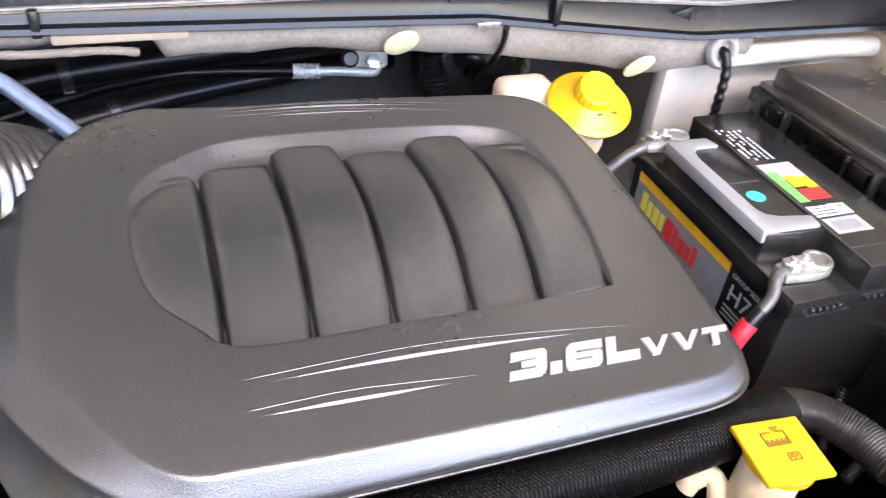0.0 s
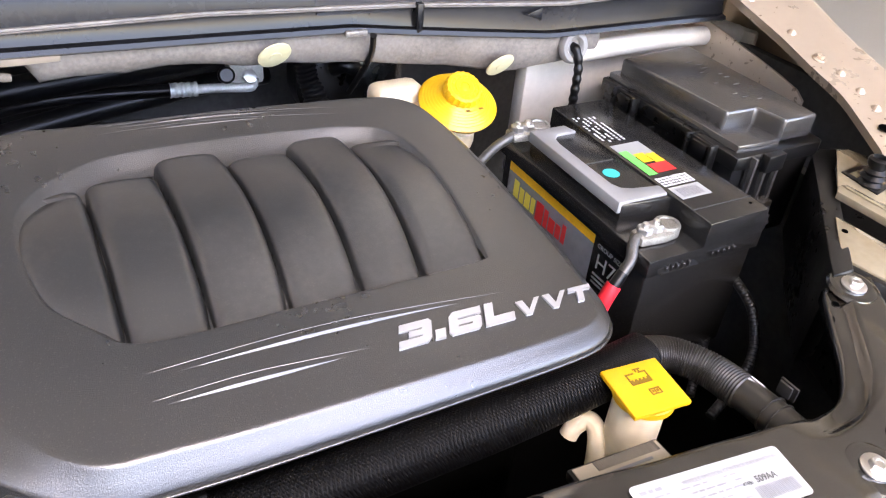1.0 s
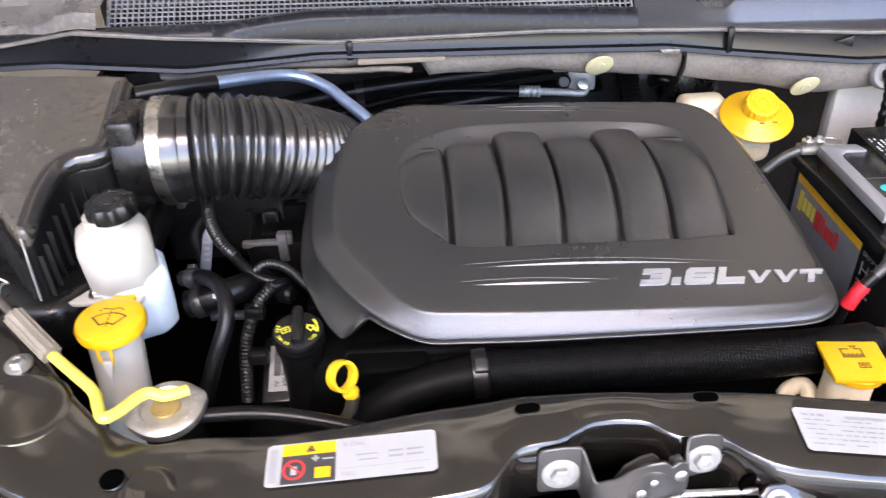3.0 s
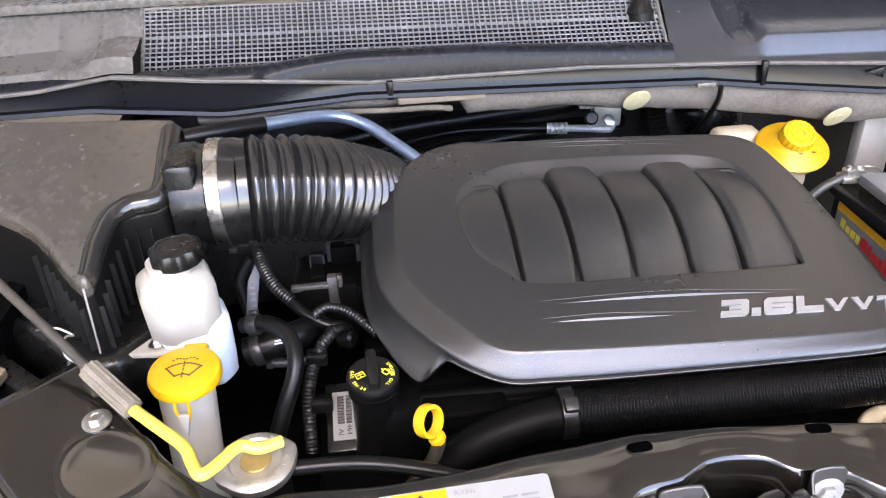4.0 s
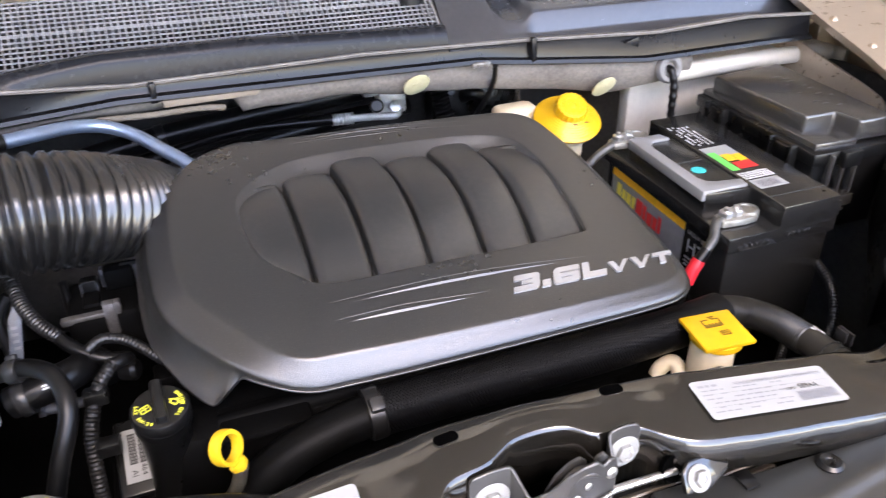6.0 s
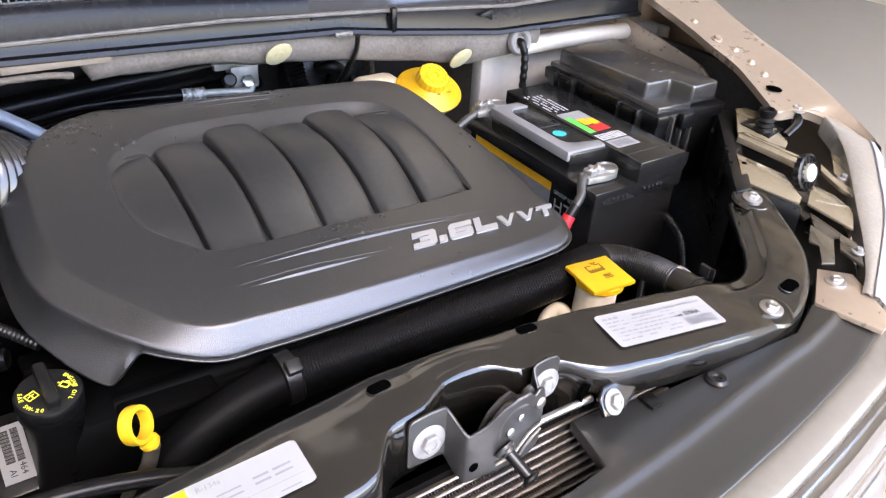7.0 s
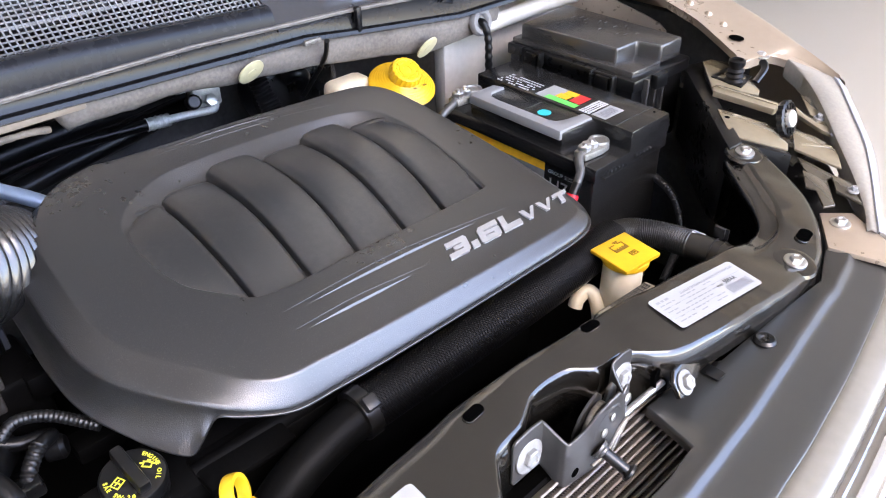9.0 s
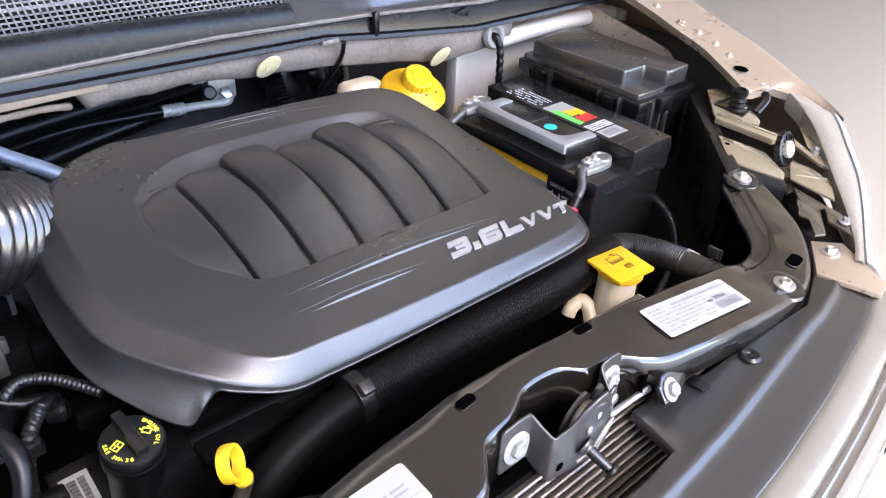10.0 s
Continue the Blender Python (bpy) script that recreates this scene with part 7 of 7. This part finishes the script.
def braid_material():
    m = mat("braid", (0.0014, 0.0014, 0.0016), 0.42, var=0.3, spec=0.13)
    nt = m.node_tree
    b = nt.nodes["Principled BSDF"]
    tc = nt.nodes.new("ShaderNodeTexCoord")
    waves = []
    for turn in (38, -38):
        mp = nt.nodes.new("ShaderNodeMapping")
        mp.inputs["Rotation"].default_value = (radians(turn), 0, radians(turn))
        w = nt.nodes.new("ShaderNodeTexWave")
        w.inputs["Scale"].default_value = 115
        nt.links.new(tc.outputs["Object"], mp.inputs["Vector"])
        nt.links.new(mp.outputs[0], w.inputs["Vector"])
        waves.append(w.outputs["Fac"])
    mx = nt.nodes.new("ShaderNodeMath")
    mx.operation = "MAXIMUM"
    nt.links.new(waves[0], mx.inputs[0])
    nt.links.new(waves[1], mx.inputs[1])
    bp = nt.nodes.new("ShaderNodeBump")
    bp.inputs["Strength"].default_value, bp.inputs["Distance"].default_value = 0.8, 0.001
    nt.links.new(mx.outputs[0], bp.inputs["Height"])
    nt.links.new(bp.outputs[0], b.inputs["Normal"])
    return m


M_HOSE = mat("dull_black_hose", (0.0014, 0.0014, 0.0014), 0.5, var=0.35, vscale=20, grain=0.3, gscale=500, spec=0.09)
M_RIBHOSE = mat("grey_ribbed_hose", (0.017, 0.016, 0.0135), 0.36, var=0.3, rvar=0.06, spec=0.5)
M_BRAID2 = braid_material()
upper_hose()

ch = thing("corrugated_hose", (0.38, -0.15, 0.82), "ribbed grey-black radiator hose with a spring clip at its end", "hose")
part("ribbed_hose", tube([(0.300, -0.114, 0.842), (0.328, -0.112, 0.842), (0.356, -0.124, 0.839), (0.374, -0.154, 0.838), (0.378, -0.190, 0.840)], 0.0175, k=90, n=28, rip=lambda s: 1 + 0.045 * math.sin(s * 2000)), M_RIBHOSE, ch, angle=80)
part("hose_end", tube([(0.378, -0.188, 0.840), (0.3785, -0.215, 0.842), (0.378, -0.275, 0.845)], 0.0168, k=8, n=28), M_RIBHOSE, ch, "smooth hose end with pale print")
part("cuff", lathe([(0.0195, -0.004), (0.0205, 0.0), (0.0195, 0.004)], turned((0.318, -0.1135, 0.8435), (0.9, 0.25, -0.1)), 32), M_BRAID2, ch, "frayed end of the braided sleeve")
for dy in (0.0, 0.010):
    m = turned((0.3785, -0.222 - dy, 0.8425), (-0.03, -1, 0.06))
    loops = [[m @ (V(math.cos(a), math.sin(a), 0) * (0.0178 + 0.0011 * math.cos(b)) + V(0, 0, 0.0011 * math.sin(b))) for b in (2 * math.pi * q / 8 for q in range(8))] for a in (2 * math.pi * p / 32 for p in range(33))]
    part("spring_clip", loft(loops), M_DARKCLIP, ch)
part("clip_ear", box((0.402, -0.216, 0.858), (0.003, 0.020, 0.016), 0.001, m=None), M_DARKCLIP, ch)
part("clip_ear", box((0.392, -0.218, 0.864), (0.003, 0.014, 0.014), 0.001, m=None), M_DARKCLIP, ch)
part("hose_print", bars([(0.0, 0.0, 0.010, 0.003), (0.0, 0.005, 0.016, 0.0016), (0.012, 0.0, 0.006, 0.003)], turned((0.379, -0.188, 0.8565), (-0.05, 0.0, 1), (0.05, -1, 0))), M_PALEINK, ch)
M_CREAMTAG = mat("cream_tag", (0.40, 0.35, 0.27), 0.5, var=0.06)
tg = thing("barcode_tag", (0.195, -0.222, 0.86), "small white barcode tag behind the crossmember", "label")
tm = turned((0.196, -0.2225, 0.8695), (0.0, 0.10, 1), (1, -0.07, 0))
part("sheet", box((0, 0, 0), (0.082, 0.022, 0.0012), 0.0004, m=tm, seg=1), M_CREAMTAG, tg)
part("backing", box((0, 0.001, -0.006), (0.088, 0.026, 0.010), 0.002, m=tm), M_BLACK, tg)
part("barcode", bars([(-0.022 + i * 0.0021, 0.001, 0.0009 if i % 3 else 0.0014, 0.0095) for i in range(29)], tm @ Matrix.Translation((0, 0, 0.0006))), M_INK, tg)
part("number_bar", bars([(-0.018, -0.0055, 0.044, 0.0028), (-0.012, -0.0105, 0.012, 0.0026), (0.010, -0.0105, 0.016, 0.0026)], tm @ Matrix.Translation((0, 0, 0.0006))), M_GREYINK, tg)
# lower lines behind the coolant filler
single("sensor_line", tube([(0.285, -0.17, 0.76), (0.300, -0.19, 0.765), (0.310, -0.215, 0.77)], 0.004, n=10), M_STEELD, "thin dull metal line beside the coolant filler", "pipe")
hexbolt((0.326, -0.182, 0.745), (0, -0.2, 1), None, 0.008, 0.013, name="frame_bolt", label="dull dark bolt low in the bay", mt=M_STEELD)


def coolant_bottle():
    t = thing("coolant_bottle", (0.275, -0.15, 0.74), "cream plastic coolant filler with a square yellow lid", "reservoir")
    part("neck", lathe([(0.026, 0.70), (0.0245, 0.78), (0.0240, 0.845), (0.0240, 0.860)], Matrix.Translation((0.271, -0.163, 0)), 36), M_AMBERISH2, t)
    c = turned((0.2725, -0.162, 0.860), (0.0, -0.03, 1), (1, -0.09, 0))
    part("cap_ring", lathe([(0.0255, -0.006), (0.0285, -0.003), (0.0280, 0.003), (0.025, 0.005)], c @ Matrix.Translation((0, -0.002, 0)), 36), M_YELLOW, t)
    pl = [(-0.0305, -0.0285), (0.0300, -0.0290), (0.0310, 0.0275), (-0.0295, 0.0285)]
    lid = part("lid", prism(pl, 0.003, 0.0085, 0.0016, c), M_YELLOW, t, "square yellow lid with moulded symbol")
    ic = c @ Matrix.Translation((0.0, 0.002, 0.0084)) @ pose(0, 0, 0, 0, 0, 0)
    sym = [(-0.011, 0.001, 0.0015, 0.0135), (0.0095, 0.001, 0.0015, 0.0135), (-0.011, 0.013, 0.009, 0.0015), (0.003, 0.013, 0.008, 0.0015), (0.001, 0.0145, 0.0015, 0.003), (0.004, 0.0145, 0.0015, 0.003), (-0.0005, 0.0172, 0.008, 0.0014), (-0.011, 0.001, 0.022, 0.0042)]
    sym += [(-0.0095 + i * 0.0042, 0.0052, 0.0022, 0.0018) for i in range(5)]
    sym += [(0.000, -0.014, 0.011, 0.0011), (0.000, -0.0075, 0.011, 0.0011), (0.000, -0.014, 0.0011, 0.0076), (0.0100, -0.014, 0.0011, 0.0076), (0.0048, -0.0128, 0.0011, 0.005), (0.0022, -0.0112, 0.0018, 0.0028), (0.0070, -0.0112, 0.0018, 0.0028)]
    part("symbol", bars(sym, ic, 0.0006), M_DULLYEL, lid, "moulded coolant symbol")
    part("overflow_elbow", tube([(0.238, -0.162, 0.755), (0.241, -0.157, 0.785), (0.248, -0.144, 0.803), (0.245, -0.133, 0.808), (0.234, -0.129, 0.800), (0.229, -0.129, 0.790)], 0.0090, n=18), M_AMBERISH2, t)
    return t


M_AMBERISH2 = mat("cream_plastic", (0.72, 0.62, 0.45), 0.42, var=0.08, sss=0.25)
coolant_bottle()


# ---- pipes and wires behind the engine ----
M_CAST = mat("pale_cast_alloy", (0.52, 0.52, 0.50), 0.42, metal=0.35, var=0.2, vscale=30, grain=0.3, gscale=300)


def ac_line():
    t = thing("refrigerant_line", (0.07, 0.56, 0.86), "black hose with a bright alloy crimp and pipe end", "pipe")
    part("hose", tube([(-0.42, 0.60, 0.80), (-0.25, 0.615, 0.84), (-0.12, 0.60, 0.868), (0.04, 0.582, 0.868)], 0.0095, n=14), M_RUBBER, t)
    part("crimp", tube([(0.036, 0.582, 0.868), (0.074, 0.580, 0.866)], 0.0105, n=20, rip=lambda s: 1 + 0.06 * math.cos(s * 700)), M_CAST, t, "bright crimped collar")
    part("pipe", tube([(0.070, 0.580, 0.866), (0.110, 0.579, 0.863), (0.145, 0.578, 0.859), (0.155, 0.578, 0.861), (0.158, 0.579, 0.872)], 0.0068, n=14), M_CAST, t, "pale alloy pipe")
    part("fitting", box((0.150, 0.600, 0.880), (0.052, 0.03, 0.042), 0.006), M_CAST, t, "cast alloy fitting block")
    part("fitting_top", box((0.140, 0.610, 0.905), (0.085, 0.04, 0.022), 0.006), M_CAST, t)
    part("valve_cap", lathe([(0.0115, 0), (0.012, 0.003), (0.012, 0.020), (0.009, 0.023)], turned((0.116, 0.578, 0.882), (-0.15, -0.8, 0.35)), 20), M_BLACK, t)
    part("nut", lathe([(0.0105, 0), (0.0105, 0.010), (0.006, 0.011)], turned((0.151, 0.583, 0.873), (0, -0.85, 0.5)), 6), M_STEEL, t)
    return t


ac_line()
for pts, r, lab in (([(-0.46, 0.56, 0.86), (-0.25, 0.585, 0.885), (0.0, 0.60, 0.90), (0.10, 0.62, 0.90)], 0.019, "thick black rubber heater hose"),
                    ([(-0.44, 0.50, 0.80), (-0.20, 0.56, 0.84), (0.05, 0.62, 0.85), (0.2, 0.66, 0.84)], 0.016, "thick black rubber heater hose")):
    hh = thing("heater_hose", pts[1], lab, "hose", "heater hoses")
    part("hose", tube(pts, r, n=18), M_RUBBER, hh)
    a = V(*pts[1])
    part("clamp", lathe([(r, -0.007), (r * 1.07, -0.006), (r * 1.07, 0.006), (r, 0.007)], turned(a, V(*pts[2]) - V(*pts[0])), 28), M_DARKCLIP, hh)
    part("clip", box((0, 0, 0), (0.012, 0.010, 0.014), 0.002, m=turned(a, V(*pts[2]) - a) @ Matrix.Translation((r * 1.1, 0, 0))), M_DARKCLIP, hh)
single("corrugated_tube", tube([(0.225, 0.56, 0.92), (0.232, 0.55, 0.88), (0.240, 0.53, 0.83), (0.245, 0.50, 0.78)], 0.018, n=24, rip=lambda s: 1 + 0.06 * math.sin(s * 900)), M_RUBBER, "black corrugated tube behind the engine cover", "hose")
single("cowl_drain_rod", tube([(0.252, 0.372, 1.000), (0.258, 0.390, 0.968), (0.262, 0.43, 0.925), (0.262, 0.469, 0.881)], 0.0042, n=10), M_BLACK, "thin black rod hanging from the cowl clip", "rod")
bo = thing("brake_booster", (0.30, 0.52, 0.86), "black brake booster drum behind the reservoir", "brake booster")
part("drum", lathe([(0.05, -0.02), (0.085, 0.0), (0.088, 0.05), (0.06, 0.07)], turned((0.30, 0.60, 0.86), (0, -1, 0.1)), 40), M_BLACK, bo)
part("hose_elbow", tube([(0.25, 0.50, 0.905), (0.262, 0.485, 0.915), (0.28, 0.49, 0.905), (0.285, 0.51, 0.88)], 0.011, n=14), M_RUBBER, bo)

ww = lambda s: 1 + 0.07 * math.sin(s * 1400)
for pts, r in (([(-0.437, 0.180, 0.935), (-0.432, 0.155, 0.918), (-0.423, 0.122, 0.905), (-0.408, 0.096, 0.893), (-0.389, 0.077, 0.883)], 0.0074),
               ([(-0.364, 0.050, 0.878), (-0.349, 0.056, 0.884), (-0.334, 0.054, 0.883), (-0.319, 0.045, 0.880), (-0.305, 0.031, 0.875), (-0.290, 0.014, 0.869)], 0.0056),
               ([(-0.338, 0.030, 0.871), (-0.346, 0.025, 0.866), (-0.356, 0.018, 0.857), (-0.366, 0.006, 0.841), (-0.374, -0.011, 0.818), (-0.376, -0.026, 0.795), (-0.376, -0.05, 0.76)], 0.0072),
               ([(0.46, -0.12, 0.70), (0.53, -0.10, 0.74), (0.56, -0.06, 0.78), (0.57, 0.0, 0.80)], 0.006),
               ([(0.50, -0.06, 0.66), (0.55, -0.02, 0.70), (0.60, 0.02, 0.76), (0.60, 0.04, 0.80)], 0.006)):
    single("wiring_conduit", tube(pts, r, k=10, n=16, rip=ww), M_RUBBERC, "black corrugated wiring conduit", "wiring", "wiring conduits")
single("taped_harness", tube([(-0.392, 0.080, 0.8845), (-0.381, 0.067, 0.878), (-0.368, 0.057, 0.872), (-0.350, 0.049, 0.865), (-0.333, 0.048, 0.861), (-0.326, 0.042, 0.862), (-0.331, 0.034, 0.868), (-0.342, 0.028, 0.869)], 0.0070, n=14), M_RUBBER, "smooth black taped wiring harness joint", "wiring")
for x, y, z in ((-0.362, 0.010, 0.848), (-0.360, -0.022, 0.806)):
    single("conduit_clip", box((x, y, z), (0.024, 0.018, 0.016), 0.003), M_BLACK, "black plastic conduit clip", "clip", "conduit clips")


# ---- labels on the crossmember ----
def draped(x0, y0, ux, uy, vx, vy, w, h, lift, nu=24, nv=30):
    """A sheet on the crossmember's top: w along u from the corner, h along v."""
    bm = bmesh.new()
    r = 0.004
    g = []
    for i in range(nu + 1):
        col = []
        for j in range(nv + 1):
            b = h * j / nv
            e = min(b, h - b)
            inset = r - math.sqrt(max(r * r - (r - e) ** 2, 0)) if e < r else 0.0
            a = inset + (w - 2 * inset) * i / nu
            x, y = x0 + ux * a + vx * b, y0 + uy * a + vy * b
            col.append(bm.verts.new((x, y, shelf(x, y) + lift)))
        g.append(col)
    for i in range(nu):
        for j in range(nv):
            bm.faces.new((g[i][j], g[i + 1][j], g[i + 1][j + 1], g[i][j + 1]))
    return bm


def label_axes(ang):
    a = radians(ang)
    return math.cos(a), math.sin(a), -math.sin(a), math.cos(a)


def marks(x0, y0, ang, rects, lift):
    ux, uy, vx, vy = label_axes(ang)
    bm = bmesh.new()
    for a, b, w, h in rects:
        vs = []
        for p, q in ((a, b), (a + w, b), (a + w, b + h), (a, b + h)):
            x, y = x0 + ux * p + vx * q, y0 + uy * p + vy * q
            vs.append(bm.verts.new((x, y, shelf(x, y) + lift)))
        bm.faces.new(vs)
    return bm


def emission_label():
    t = thing("emission_label", (0.22, -0.29, 0.90), "white emission information label stuck on the black crossmember", "label")
    x0, y0, ang = 0.1445, -0.3115, -2.9
    ax = label_axes(ang)
    page = part("sheet", draped(x0, y0, *ax, 0.149, 0.0435, 0.0016), M_PAPER, t)
    rng = random.Random(12)
    rows = []
    for j in range(6):
        x = 0.006
        y = 0.0305 - j * 0.0048
        end = 0.095 if j < 5 else 0.085
        while x < end:
            w = rng.uniform(0.004, 0.011)
            if rng.random() < 0.8:
                rows.append((x, y, w, 0.0014))
            x += w + 0.002
    part("small_print", marks(x0, y0, ang, rows, 0.0021), M_GREYINK, page, "unreadable grey print lines")
    part("barcode", marks(x0, y0, ang, [(0.100 + i * 0.0014, 0.006, 0.0007 if i % 3 else 0.001, 0.011) for i in range(30)], 0.0021), M_GREYINK, page)
    for word, a, size in (("47480", 0.092, 0.0042), ("509AA", 0.106, 0.0078)):
        px, py = x0 + ax[0] * a + ax[2] * 0.0195, y0 + ax[1] * a + ax[3] * 0.0195
        sl = (shelf(px + 0.03, py) - shelf(px, py)) / 0.03
        lettering("print", word, size, turned((px, py, shelf(px, py) + 0.0024), V(-sl, -0.13, 1), (ax[0], ax[1], sl)), M_INK, page, 0.00005)
    part("rule", marks(x0, y0, ang, [(0.004, 0.0265, 0.140, 0.0003)], 0.0021), M_GREYINK, page)
    part("rule", marks(x0, y0, ang, [(0.004, 0.0125, 0.085, 0.0003)], 0.0021), M_GREYINK, page)
    cx, cy = x0 + ax[0] * 0.044 + ax[2] * 0.0335, y0 + ax[1] * 0.044 + ax[3] * 0.0335
    slope = (shelf(cx + 0.08, cy) - shelf(cx, cy)) / 0.08
    m = turned((cx, cy, shelf(cx, cy) + 0.0024), V(-slope, -0.13, 1), (ax[0], ax[1], slope))
    lettering("print", "VEHICLE EMISSION CONTROL INFORMATION", 0.0048, m, M_GREYINK, page, 0.00005)
    part("maker_bar", marks(x0, y0, ang, [(0.006, 0.035, 0.006, 0.0026), (0.014, 0.035, 0.004, 0.0026), (0.020, 0.035, 0.006, 0.0026)], 0.0021), M_GREYINK, page)
    return t


emission_label()


def refrigerant_label():
    t = thing("refrigerant_label", (-0.23, -0.30, 0.90), "white, black and yellow refrigerant warning label on the crossmember", "label")
    x0, y0, ang = -0.3005, -0.3045, 0.2
    ax = label_axes(ang)
    page = part("sheet", draped(x0, y0, *ax, 0.142, 0.040, 0.0016), M_PAPER, t)
    part("black_panel", marks(x0, y0, ang, [(0.013, 0.001, 0.0225, 0.0265), (0.0355, 0.001, 0.0225, 0.0265)], 0.0021), M_INK, page)
    part("yellow_panel", marks(x0, y0, ang, [(0.013, 0.0275, 0.045, 0.011)], 0.0021), M_YELLOW, page, "yellow warning band")
    part("warning_triangle", marks(x0, y0, ang, [(0.033 + 0.0009 * i, 0.0295 + 0.0015 * i, 0.008 - 0.0018 * i, 0.0013) for i in range(4)], 0.0026), M_INK, page)
    ring = [(0.0235 + 0.0085 * math.cos(a) - 0.0008, 0.0135 + 0.0085 * math.sin(a) - 0.0008, 0.002, 0.002) for a in (i * 0.2 for i in range(32))]
    part("red_ring", marks(x0, y0, ang, ring + [(0.0175 + i * 0.0013, 0.0185 - i * 0.0011, 0.0018, 0.0014) for i in range(10)], 0.0026), M_RED, page)
    part("pale_symbol", marks(x0, y0, ang, [(0.021, 0.009, 0.005, 0.008), (0.040, 0.020, 0.002, 0.006), (0.038, 0.022, 0.006, 0.002), (0.047, 0.021, 0.009, 0.0016)], 0.0024), M_PAPER, page)
    part("yellow_symbol", marks(x0, y0, ang, [(0.041, 0.004, 0.013, 0.010)], 0.0026), M_YELLOW, page)
    part("barcode", marks(x0, y0, ang, [(0.003, 0.004 + i * 0.0013, 0.006, 0.0007) for i in range(24)], 0.0021), M_GREYINK, page)
    rows = [(0.075, 0.0215, 0.018, 0.0014), (0.077, 0.0165, 0.016, 0.0014), (0.102, 0.022, 0.012, 0.002), (0.117, 0.022, 0.014, 0.002), (0.102, 0.017, 0.012, 0.002), (0.117, 0.017, 0.014, 0.002), (0.062, 0.0105, 0.075, 0.0004), (0.115, 0.003, 0.016, 0.0012)]
    part("small_print", marks(x0, y0, ang, rows, 0.0021), M_GREYINK, page)
    slope = 0.03

    def spot(a, b):
        x, y = x0 + ax[0] * a + ax[2] * b, y0 + ax[1] * a + ax[3] * b
        return turned((x, y, shelf(x, y) + 0.0024), V(-slope, -0.13, 1), (ax[0], ax[1], slope))
    lettering("print", "R-134a", 0.0062, spot(0.064, 0.031), M_GREYINK, page, 0.00005)
    lettering("print", "PAG", 0.0062, spot(0.063, 0.003), M_GREYINK, page, 0.00005)
    return t


refrigerant_label()
